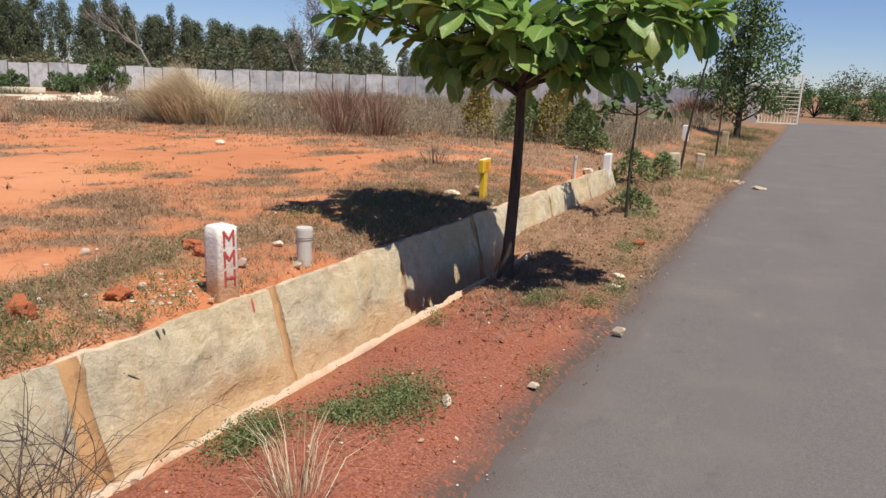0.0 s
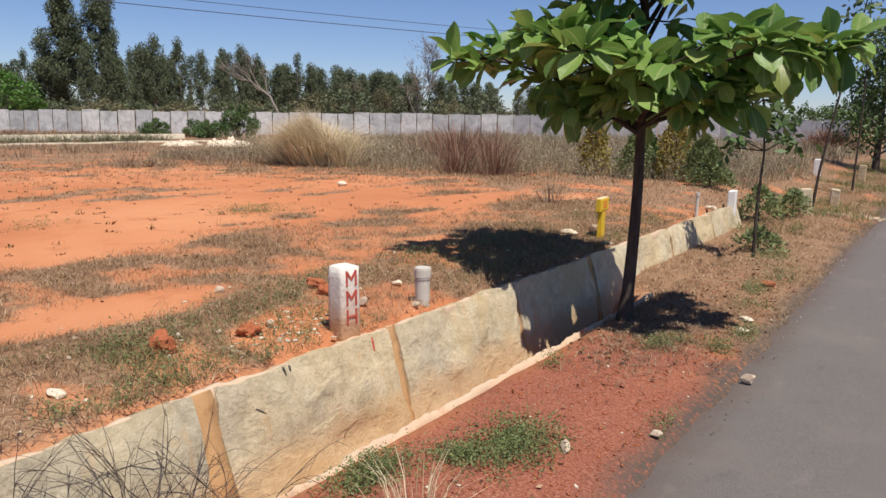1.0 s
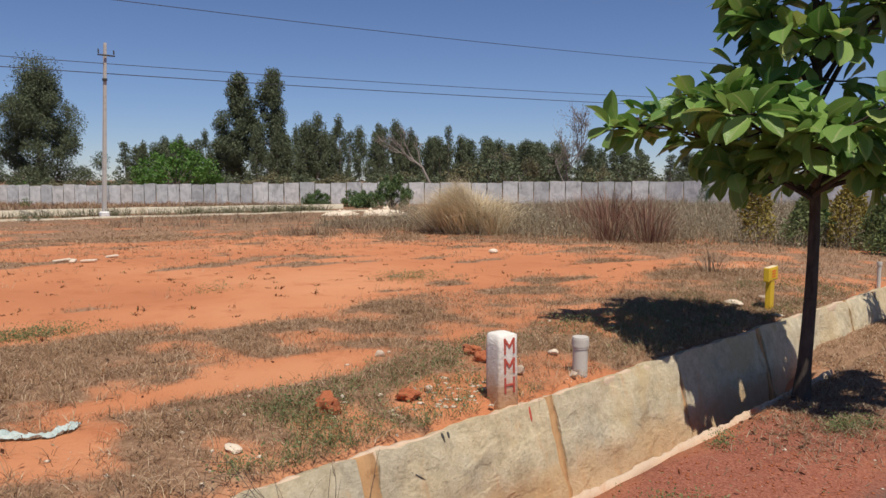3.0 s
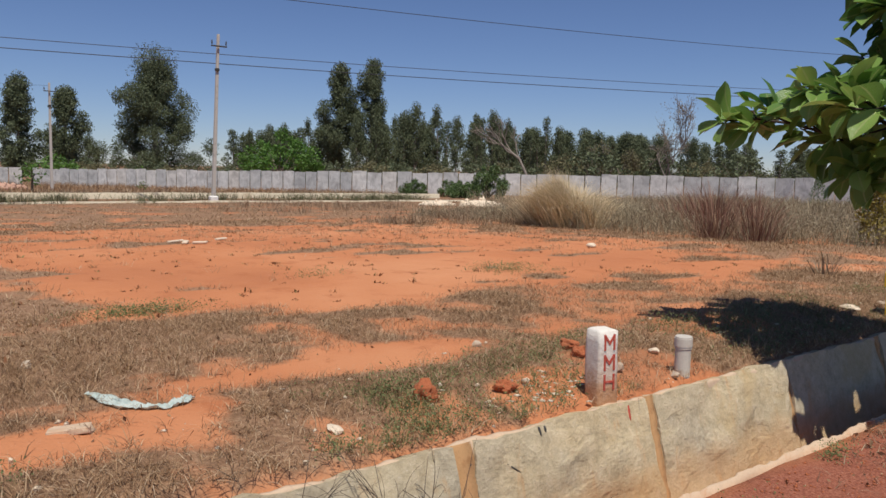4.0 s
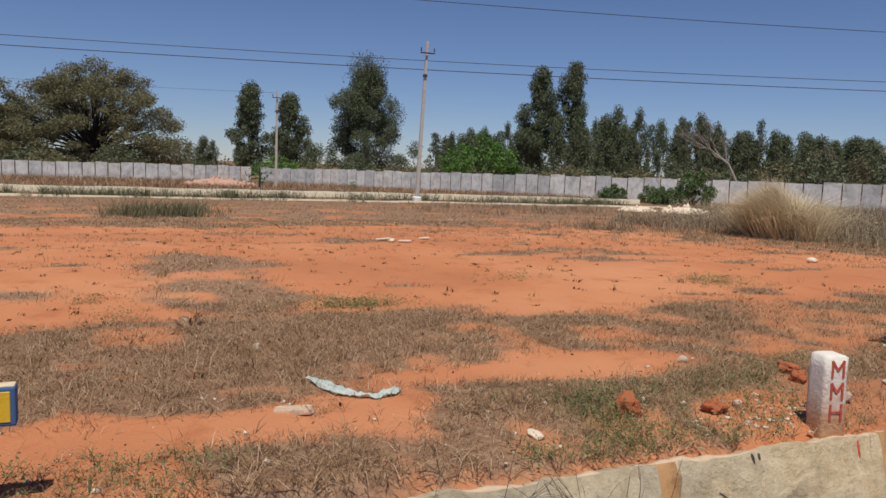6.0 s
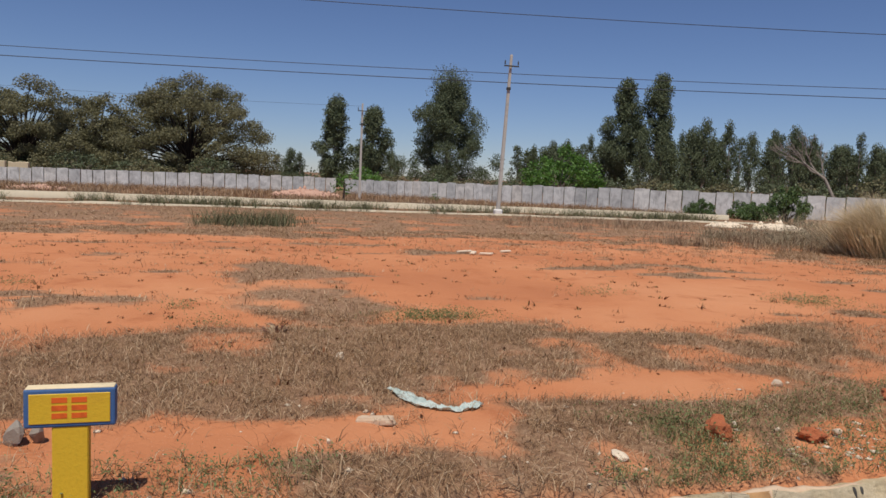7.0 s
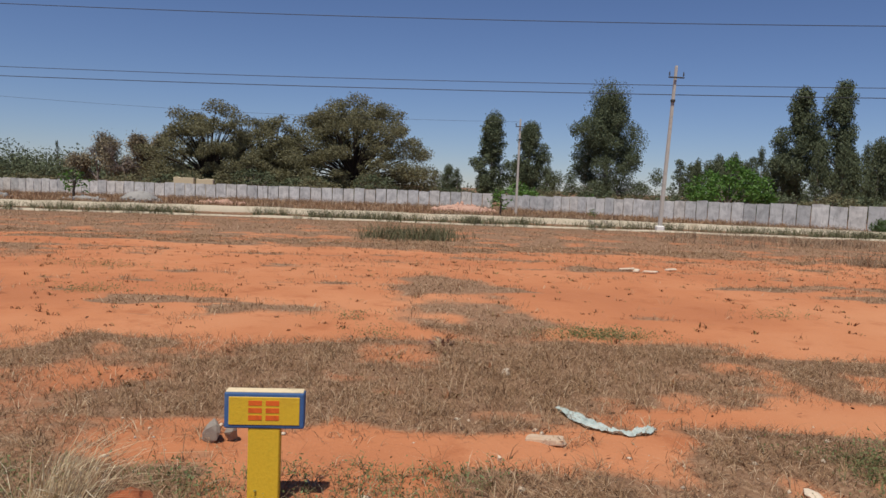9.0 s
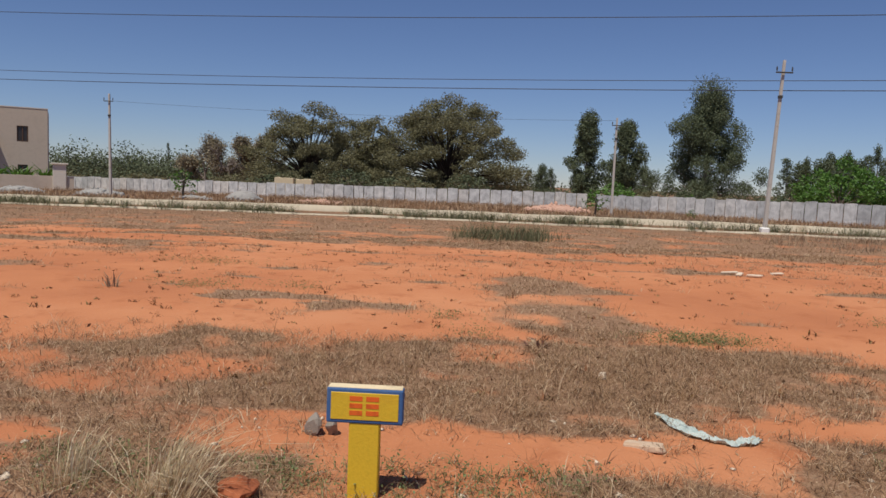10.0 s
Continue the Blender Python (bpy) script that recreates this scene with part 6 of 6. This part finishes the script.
def green_weeds():
    rng = np.random.default_rng(9)

    def strip(a, b):
        g = 0.95 * smooth(0.37, 0.56, fnoise(a, b, 0.75, 91)) * smooth(near_path(b) - 0.05, near_path(b) + 0.12, a)
        return g * smooth(-6, -3, b) * np.interp(b, [-1.0, 0.3, 0.9, 2.2, 2.7, 5, 6], [0.3, 0.35, 0.75, 0.75, 0.3, 0.3, 0.2])

    x, y = scatter(rng, 17000, -3.6, -2.55, -4, 9, strip)
    x, y = clumped(rng, x, y, 8, 0.03)
    patches = [(-1.47, 3.02, 0.19, 0.28, 800), (-1.62, 2.78, 0.12, 0.12, 240), (-1.82, 2.40, 0.13, 0.22, 520), (-1.45, 4.95, 0.10, 0.12, 130), (-1.12, 5.2, 0.08, 0.14, 110), (-1.05, 5.7, 0.08, 0.2, 120), (-1.3, 7.2, 0.12, 0.25, 160), (-0.98, 3.72, 0.09, 0.18, 60), (-5.85, 1.67, 0.14, 0.42, 420), (-6.98, 3.7, 0.2, 0.3, 60), (-6.4, 5.9, 0.3, 0.45, 260),
               (-1.35, 5.15, 0.1, 0.1, 60), (-1.2, 6.6, 0.16, 0.2, 90), (-1.25, 8.0, 0.2, 0.5, 160), (-1.5, 9.0, 0.2, 0.4, 200), (-2.1, 2.2, 0.08, 0.1, 40), (-1.86, 4.2, 0.1, 0.15, 60), (-7.6, -2.9, 0.2, 0.4, 110), (-7.7, -1.9, 0.15, 0.3, 60), (-9.5, -3.4, 0.2, 0.7, 110), (-5.7, -0.1, 0.1, 0.2, 40), (-6.4, -0.3, 0.1, 0.25, 50)]
    px, py = [x], [y]
    for cx, cy, rx, ry, k in patches:
        q = rng.normal(size=(k, 2)) * 0.55
        a, b = clumped(rng, cx + q[:, 0] * rx, cy + q[:, 1] * ry, 8, 0.02)
        px.append(a)
        py.append(b)
    x, y = np.concatenate(px), np.concatenate(py)
    ok = (x < -2.57) | ((x > -1.93) & (x < -0.95))
    x, y = x[ok], y[ok]
    p = on_ground(x, y)
    p[:, 2] += rng.random(len(x)) ** 1.5 * 0.08 * (0.5 + fnoise(x, y, 0.3, 5))
    stuff("green_weeds", leaflets(p, rng.uniform(0.007, 0.019, len(x)), rng, -0.2, 0.5), WEEDLEAF, "low green creeping weeds among dry grass", "weeds")
    m = len(x) // 7
    stuff("green_grass", blades(on_ground(x[:m], y[:m]), rng.uniform(0.02, 0.07, m), np.full(m, 0.004), rng.uniform(0.4, 1.8, m), rng), GREENGRASS, "short green grass among the weeds", "grass")


green_weeds()


def seedlings():
    rng = np.random.default_rng(10)
    n = 1300
    x, y = rng.uniform(-15, -4, n), rng.uniform(-11, 12, n)
    x, y = clumped(rng, x, y, 7, 0.022)
    m = len(x)
    s = np.repeat(rng.random(n) ** 3 * 0.9 + 0.35, 7)
    stuff("seedlings", blades(on_ground(x, y), rng.uniform(0.02, 0.06, m) * s, rng.uniform(0.008, 0.02, m), rng.uniform(0.5, 2.2, m), rng), SEEDLING, "tiny withered seedlings dotting the bare soil", "seedlings")


seedlings()


def tuft(name, x, y, n, rx, ry, hlo, hhi, wide, lean, mat, label, seed, drift=(0, 0), category="grass tuft", group=""):
    rng = np.random.default_rng(seed)
    q = rng.normal(size=(n, 2)) * 0.42
    px, py = q[:, 0] * rx, q[:, 1] * ry
    a = np.arctan2(py + drift[1] * 0.6, px + drift[0] * 0.6) + rng.normal(0, 0.5, n)
    z0 = float(ground_z(np.array(x), np.array(y)))
    pos = np.stack([px * 0.5, py * 0.5, np.full(n, -0.02)], 1)
    h = rng.uniform(hlo, hhi, n)
    r = np.hypot(q[:, 0], q[:, 1])
    w, bow = np.full(n, wide) * rng.uniform(0.6, 1.3, n), lean * (0.15 + r * rng.uniform(0.6, 1.4, n))
    h = h * (1.05 - 0.25 * r)
    ob = thing(name, pose(x, y, z0), label, category, group)
    for nm, ok in (("inner_fan", r < 0.45), ("outer_fan", r >= 0.45)):
        v, f = blades(pos[ok], h[ok], w[ok], bow[ok], rng, 0.7, a[ok])
        part(nm, fastmesh(nm, v, f, mat), ob)
    return ob


tuft("straw_tuft", -11.6, 12.4, 5600, 1.15, 1.3, 0.85, 1.45, 0.012, 1.1, TALLSTRAW, "big fountain-like tuft of tall straw grass", 20, (-0.9, -0.5))
tuft("straw_tuft", -10.7, 12.2, 900, 0.55, 0.6, 0.5, 0.95, 0.012, 1.0, TALLSTRAW, "big fountain-like tuft of tall straw grass", 21, (-0.4, 0.2))
tuft("straw_tuft", -2.62, -1.18, 300, 0.30, 0.30, 0.14, 0.40, 0.0038, 1.4, TALLSTRAW, "dry straw tuft leaning at the wall's edge", 22, (0.05, 0.35))
tuft("straw_tuft", -2.70, -1.55, 150, 0.26, 0.26, 0.14, 0.34, 0.0036, 0.9, TALLSTRAW, "dry straw tuft leaning at the wall's edge", 23, (0.05, 0.35))
tuft("straw_tuft", -1.38, 2.12, 150, 0.20, 0.22, 0.18, 0.44, 0.0032, 1.0, TALLSTRAW, "thin dry straw tuft on the red verge", 24)


def withered_shrub(x, y, label, seed, stems=46):
    """A dead drain-side shrub of thin arching twigs."""
    rng = np.random.default_rng(seed)
    tubes = []

    def arch(p, d, length, r, level):
        pts, bend = [Vector(p)], Vector(rng.normal(0, 0.5, 3))
        for k in range(7):
            d = (d + bend * 0.10 + Vector(rng.normal(0, 0.06, 3)) + Vector((0, 0, -0.035 * k))).normalized()
            pts.append(pts[-1] + d * length / 7)
        tubes.append(tube(pts, [r * (1 - 0.7 * k / 7) for k in range(8)], 5))
        if level < 2:
            for _ in range(3):
                k = int(rng.integers(2, 7))
                arch(pts[k], ((pts[k] - pts[k - 1]).normalized() + Vector(rng.normal(0, 0.55, 3))).normalized(), length * rng.uniform(0.3, 0.6), r * 0.6, level + 1)

    for _ in range(stems):
        a = rng.uniform(0, 6.283)
        d = Vector((math.cos(a) * 0.4 - 0.08, math.sin(a) * 0.55, 1.0)).normalized()
        arch((rng.normal(0, 0.05), rng.normal(0, 0.2), -0.02), d, rng.uniform(0.45, 0.85), 0.0034, 0)
    v, f = join_tubes(tubes)
    z = float(ground_z(np.array(x), np.array(y)))
    return thing("withered_shrub", pose(x, y, z), label, "dead plant", data=fastmesh("withered_shrub", v, f, TWIG, True))


withered_shrub(-2.14, 1.44, "withered dark shrub of bare twigs before the slabs", 25)
tuft("withered_twigs", -4.28, 9.05, 60, 0.3, 0.3, 0.2, 0.5, 0.01, 0.9, BROWNWEED, "small withered brown weed on bare soil", 26, category="dead plant")
tuft("withered_twigs", -5.42, 0.38, 40, 0.22, 0.25, 0.04, 0.11, 0.03, 1.6, MAROON, "curled dead brown leaves on the grass", 27, category="dead plant")
tuft("withered_twigs", -7.2, -3.6, 24, 0.12, 0.14, 0.1, 0.24, 0.014, 0.9, BROWNWEED, "small withered weed on bare soil", 28, category="dead plant")
tuft("maroon_shrub", -7.9, 12.3, 300, 0.75, 0.75, 0.3, 1.3, 0.010, 1.0, MAROON, "dry maroon-brown shrub with upright stems", 30, category="shrub", group="maroon shrubs")
tuft("maroon_shrub", -7.2, 12.55, 360, 0.85, 0.85, 0.3, 1.35, 0.010, 1.0, MAROON, "dry maroon-brown shrub with upright stems", 31, category="shrub", group="maroon shrubs")
tuft("maroon_shrub", -9.6, 15.0, 1200, 2.8, 1.6, 0.5, 1.3, 0.011, 0.8, MAROON, "dry maroon-brown shrub with upright stems", 32, category="shrub", group="maroon shrubs")
tuft("maroon_shrub", -4.6, 36.8, 900, 2.2, 1.8, 0.6, 1.3, 0.04, 0.7, MAROON, "dark maroon shrub before the grey wall", 33, category="shrub", group="maroon shrubs")


def tall_weeds():
    rng = np.random.default_rng(40)
    x, y = scatter(rng, 17000, -17, -2.9, 11.4, 25, lambda a, b: smooth(-0.4, 0.9, b - np.interp(a, [-17, -12, -9, -6.8, -4.4, -3], [11.0, 11.6, 11.6, 12.4, 13.2, 13.6]) + 1.2 * (fnoise(a, b, 1.2, 41) - 0.5)) * (0.25 + 0.75 * fnoise(a, b, 1.6, 43)) * smooth(25, 17, b))
    m0 = len(x)
    x, y = clumped(rng, x, y, 5, 0.06)
    m = len(x)
    h = rng.uniform(0.12, 0.66, m) * (0.4 + 0.9 * fnoise(x, y, 1.8, 45))
    stuff("tall_weeds", blades(on_ground(x, y), h, rng.uniform(0.004, 0.010, m), rng.uniform(0.2, 1.3, m), rng), GREYWEED, "tall withered brown weeds before the wall", "weeds")
    pick = rng.random(m) < 0.8
    p = on_ground(x[pick], y[pick])
    p[:, 2] += h[pick] * rng.uniform(0.2, 1.0, pick.sum())
    p[:, :2] += rng.normal(0, 0.05, (pick.sum(), 2))
    stuff("weed_heads", leaflets(p, rng.uniform(0.025, 0.065, pick.sum()), rng, 0.1, 0.4), GREYWEED, "seed heads and dead leaves of the tall weeds", "weeds")
    a, b = scatter(rng, 5200, -27, -3.0, 22, 42, lambda u, w: (w < 41.5 + np.minimum(0, u + 24) * 0.9) * (0.35 + 0.65 * fnoise(u, w, 2.0, 44)))
    a, b = clumped(rng, a, b, 6, 0.12)
    m = len(a)
    stuff("tall_weeds", blades(on_ground(a, b), rng.uniform(0.15, 0.7, m) * (0.5 + 0.8 * fnoise(a, b, 2.2, 46)), rng.uniform(0.012, 0.024, m), rng.uniform(0.2, 1.3, m), rng), GREYWEED, "tall withered brown weeds at the wall's foot", "weeds")
    for k, (x0, x1, y0, y1, n, lo, hi) in enumerate([(-19.2, -15.8, -1.4, 2.4, 420, 0.14, 0.46), (-25, -17, 6, 17, 500, 0.1, 0.34), (-29, -26.4, -34, 20, 1500, 0.15, 0.5), (-35, -31.6, -40, 22, 1100, 0.15, 0.55), (-16, -12, 8, 14, 500, 0.1, 0.4), (-64, -56, -40, 20, 900, 0.2, 0.6)]):
        a, b = scatter(rng, n * 2, x0, x1, y0, y1, lambda u, w: smooth(0.42, 0.62, fnoise(u, w, 1.5, 47 + k)) * (smooth(1.0, 0.5, np.hypot((u - (x0 + x1) / 2) / (x1 - x0) * 2, (w - (y0 + y1) / 2) / (y1 - y0) * 2) + 0.5 * (fnoise(u, w, 0.8, 49) - 0.5)) if k in (0, 1, 4) else 1.0))
        a, b = clumped(rng, a, b, 9, 0.07)
        m = len(a)
        wide = 0.01 if x0 > -25.5 else 0.016
        stuff("dark_weeds", blades(on_ground(a, b), rng.uniform(lo, hi, m), rng.uniform(0.7, 1.4, m) * wide, rng.uniform(0.2, 1.6, m), rng), GREYGREEN if k in (0, 2) else BROWNWEED, "clumps of dark rough weeds in dry grass", "weeds")


tall_weeds()


# ---------- garden shrubs at the plot's far corner ----------
def cone_shrub(x, y, h, r, mat, label, seed, n=2600):
    rng = np.random.default_rng(seed)
    z = rng.random(n) ** 0.8
    a = rng.uniform(0, 2 * np.pi, n)
    rad = r * (1.02 - z) ** 0.75 * np.sqrt(rng.uniform(0.25, 1, n)) * (0.75 + 0.5 * vnoise(a * 2, z * 5, 1.0, seed))
    p = np.stack([rad * np.cos(a), rad * np.sin(a), 0.05 + z * h], 1)
    ob = thing("garden_shrub", stand(x, y, sink=0.02), label, "shrub")
    v, f = join_tubes([tube([(0, 0, -0.05), (0, 0, h * 0.9)], [0.02, 0.006], 6)])
    part("stem", fastmesh("stem", v, f, BARK), ob)
    lv, lf = leaflets(p, rng.uniform(0.05, 0.11, n), rng, -0.6, 0.35)
    part("crown", fastmesh("crown", lv, lf, mat), ob)
    return ob


cone_shrub(-5.86, 14.15, 1.30, 0.38, GOLDLEAF, "golden-green conical shrub in dry weeds", 51)
cone_shrub(-4.28, 14.2, 1.22, 0.46, GOLDLEAF, "golden-green conical shrub in dry weeds", 52)
cone_shrub(-5.0, 14.2, 0.85, 0.5, WEEDLEAF, "rounded green garden shrub", 53, 3000)
cone_shrub(-4.95, 14.6, 0.8, 0.42, SMALLLEAF, "rounded dark green garden shrub", 54, 2200)
cone_shrub(-3.68, 13.9, 0.78, 0.46, WEEDLEAF, "rounded green garden shrub with small flowers", 55, 3200)
cone_shrub(-3.35, 13.2, 0.55, 0.42, WEEDLEAF, "rounded green garden shrub with small flowers", 56, 1900)
cone_shrub(-2.3, 12.0, 0.48, 0.45, WEEDLEAF, "loose green shrub at the wall's end", 57, 750)
cone_shrub(-1.95, 12.7, 0.36, 0.4, WEEDLEAF, "loose green shrub at the wall's end", 58, 550)
cone_shrub(-1.75, 9.4, 0.20, 0.36, WEEDLEAF, "low green weed clump on the verge", 59, 420)
cone_shrub(-14.5, 33.0, 1.5, 0.5, SMALLLEAF, "small dark conical shrub before the wall", 60, 900)
cone_shrub(-16.2, 33.0, 1.4, 0.5, SMALLLEAF, "small dark conical shrub before the wall", 61, 900)


# ---------- saplings along the road ----------
def sapling(x, y, pts, leaves, leaf, label, seed, r0, mat=SMALLLEAF, bark=BARK):
    rng = np.random.default_rng(seed)
    ob = thing("roadside_sapling", stand(x, y, sink=0.03), label, "tree", "roadside saplings")
    tubes = [tube(pts, [r0 * (1 - 0.7 * k / (len(pts) - 1)) for k in range(len(pts))], 7)]
    cloud = []
    for (c, r, n) in leaves:
        c = Vector(c)
        near = min((Vector(p) for p in pts), key=lambda q: (q - c).length)
        tubes.append(tube([near, near.lerp(c, 0.6) + Vector((0, 0, 0.03)), c], [r0 * 0.4, r0 * 0.3, r0 * 0.15], 5))
        q = rng.normal(size=(n, 3)) * r * 0.5
        cloud.append(np.array(c) + q)
    v, f = join_tubes(tubes)
    part("trunk", fastmesh("trunk", v, f, bark, True), ob)
    p = np.concatenate(cloud)
    lv, lf = leaflets(p, rng.uniform(0.6, 1.3, len(p)) * leaf, rng, 0.5, 0.5)
    part("crown", fastmesh("crown", lv, lf, mat), ob)
    return ob


sapling(-1.68, 8.85, [(0, 0, 0), (-0.01, 0, 0.6), (0.01, 0.02, 1.2), (-0.05, 0, 1.75)], [((-0.3, 0, 1.3), 0.16, 30), ((0.28, 0.05, 1.33), 0.18, 36), ((0, 0.1, 1.5), 0.2, 46), ((-0.2, 0.1, 1.55), 0.18, 36), ((0.2, -0.1, 1.6), 0.18, 40), ((-0.05, 0, 1.8), 0.2, 40), ((-0.42, 0, 1.18), 0.1, 14)], 0.13, "slim sapling with drooping leaves on the verge", 71, 0.022)
sapling(-1.9, 14.25, [(0, 0, 0), (0.06, 0, 0.7), (0.2, 0, 1.7), (0.42, 0.05, 3.0), (0.5, 0.05, 3.6)], [((0.3, 0, 3.2), 0.2, 26), ((0.55, 0, 3.3), 0.22, 30), ((0.5, 0.1, 3.7), 0.25, 40), ((0.35, 0.1, 3.5), 0.2, 26)], 0.14, "tall thin leaning sapling with sparse top leaves", 72, 0.026)
sapling(-1.75, 18.5, [(0, 0, 0), (0.03, 0, 1.5), (0.0, 0, 3.2)], [((0.1, 0, 3.1), 0.3, 30), ((-0.1, 0, 3.3), 0.3, 30)], 0.14, "tall thin sapling with sparse top leaves", 73, 0.026)
t = make_tree("roadside_tree", gum_tree(74, 4.5, 1.5, 0.24, 20, 0.22, SMALLLEAF, BARK, 0.4, 190), "bushy dark green roadside tree", "tree")
t.matrix_basis = stand(-1.95, 26.0)


# ---------- chips, pebbles, litter ----------
def pebbles(name, x, y, size, mat, label, seed, flat=0.6):
    rng = np.random.default_rng(seed)
    base = np.array([(1, 0, 0), (0, 1, 0), (-1, 0, 0), (0, -1, 0), (0.2, 0.1, 0.9), (0, 0, -0.7)], float)
    tri = np.array([(0, 1, 4), (1, 2, 4), (2, 3, 4), (3, 0, 4), (1, 0, 5), (2, 1, 5), (3, 2, 5), (0, 3, 5)])
    n = len(x)
    a = rng.uniform(0, 6.283, n)
    sc = size[:, None] * rng.uniform(0.6, 1.3, (n, 3)) * np.array([1, 0.8, flat])
    v = base[None] * (1 + rng.uniform(-0.25, 0.25, (n, 6, 1))) * sc[:, None, :]
    ca, sa = np.cos(a)[:, None], np.sin(a)[:, None]
    v = np.stack([v[..., 0] * ca - v[..., 1] * sa, v[..., 0] * sa + v[..., 1] * ca, v[..., 2]], -1)
    z = np.where((x > -0.88), 0.012, ground_z(x, y))
    v += np.stack([x, y, z + size * flat * 0.25], 1)[:, None, :]
    f = (tri[None] + (np.arange(n) * 6)[:, None, None]).reshape(-1, 3)
    return stuff(name, (v.reshape(-1, 3), f), mat, label, "pebbles")


rng_p = np.random.default_rng(90)
q = rng_p.normal(size=(80, 2)) * np.array([0.13, 0.2])
pebbles("stone_chips", -2.80 + q[:, 0], 2.98 + q[:, 1], rng_p.random(80) ** 1.6 * 0.026 + 0.008, CHIP, "white stone chips strewn round the boundary stone", 91, 0.28)
n = 260
px, py = rng_p.uniform(-3.7, -2.56, n), rng_p.uniform(-2, 9, n)
pebbles("stone_chips", px, py, rng_p.random(n) ** 3 * 0.022 + 0.006, CHIP, "pale stone chips in the grass", 92, 0.5)
n = 5200
px, py = rng_p.uniform(-1.92, -1.0, n), rng_p.uniform(1.0, 8, n)
pebbles("red_gravel", px, py, rng_p.random(n) ** 3 * 0.011 + 0.0035, CLOD, "loose red gravel on the verge", 93)
n = 260
px, py = rng_p.uniform(-1.92, -0.82, n), rng_p.uniform(1.2, 12, n)
pebbles("stone_chips", px, py, rng_p.random(n) ** 3 * 0.014 + 0.004, CHIP, "pale chips on the red verge", 94)
n = 1100
px = -0.9 + np.abs(rng_p.normal(0, 0.22, n))
pebbles("road_crumbs", px, rng_p.uniform(1.2, 20, n), rng_p.random(n) ** 3 * 0.008 + 0.002, ASPHALT, "loose asphalt crumbs at the road's edge", 95)
n = 60
pebbles("road_chips", rng_p.uniform(-0.6, 4, n), rng_p.uniform(1.5, 20, n), rng_p.uniform(0.004, 0.011, n), CHIP, "small pale chips on the asphalt", 96)


def litter():
    rng = np.random.default_rng(97)
    xs, ys = [], []
    for cx, cy, rx, ry, n in [(-1.6, 5.1, 0.22, 0.5, 420), (-1.45, 6.2, 0.3, 0.7, 260), (-2.2, 5.4, 0.06, 1.0, 40), (-3.0, 5.4, 0.5, 0.9, 160), (-1.5, 8.0, 0.3, 1.0, 200), (-4.6, -0.2, 0.7, 2.2, 300), (-1.5, 3.0, 0.3, 0.8, 60)]:
        q = rng.normal(size=(n, 2))
        xs.append(cx + q[:, 0] * rx)
        ys.append(cy + q[:, 1] * ry)
    x, y = np.concatenate(xs), np.concatenate(ys)
    ok = x < -0.95
    p = on_ground(x[ok], y[ok], -0.012)
    stuff("leaf_litter", leaflets(p, rng.uniform(0.015, 0.05, ok.sum()), rng, 0.05, 0.5), straw_mat("dead_leaf", [(0.0, (0.12, 0.06, 0.035)), (0.5, (0.24, 0.135, 0.075)), (1.0, (0.42, 0.29, 0.17))], 0.1), "fallen dry brown leaves under the tree", "leaf litter")


litter()


def dead_stems():
    rng = np.random.default_rng(99)
    n = 2600
    x, y = -1.5 + rng.normal(0, 0.24, n), 5.3 + rng.normal(0, 0.55, n)
    ok = (x > -1.95) & (x < -1.0)
    x, y = x[ok], y[ok]
    m = len(x)
    stuff("dead_stems", blades(on_ground(x, y), rng.uniform(0.02, 0.07, m), rng.uniform(0.003, 0.006, m), rng.uniform(1.0, 3.5, m), rng), BROWNWEED, "heap of withered cut weeds at the trunk", "weeds")


dead_stems()
# pale trampled track crossing to the road
n = 500
a = rng_p.uniform(0, 1, n)
pebbles("pale_sand", -1.65 + a * 0.8 + rng_p.normal(0, 0.03, n), 13.9 + a * 0.25 + rng_p.normal(0, 0.12, n), rng_p.uniform(0.02, 0.05, n), CEMENT, "streak of pale spilt cement by the road", 98, 0.25)
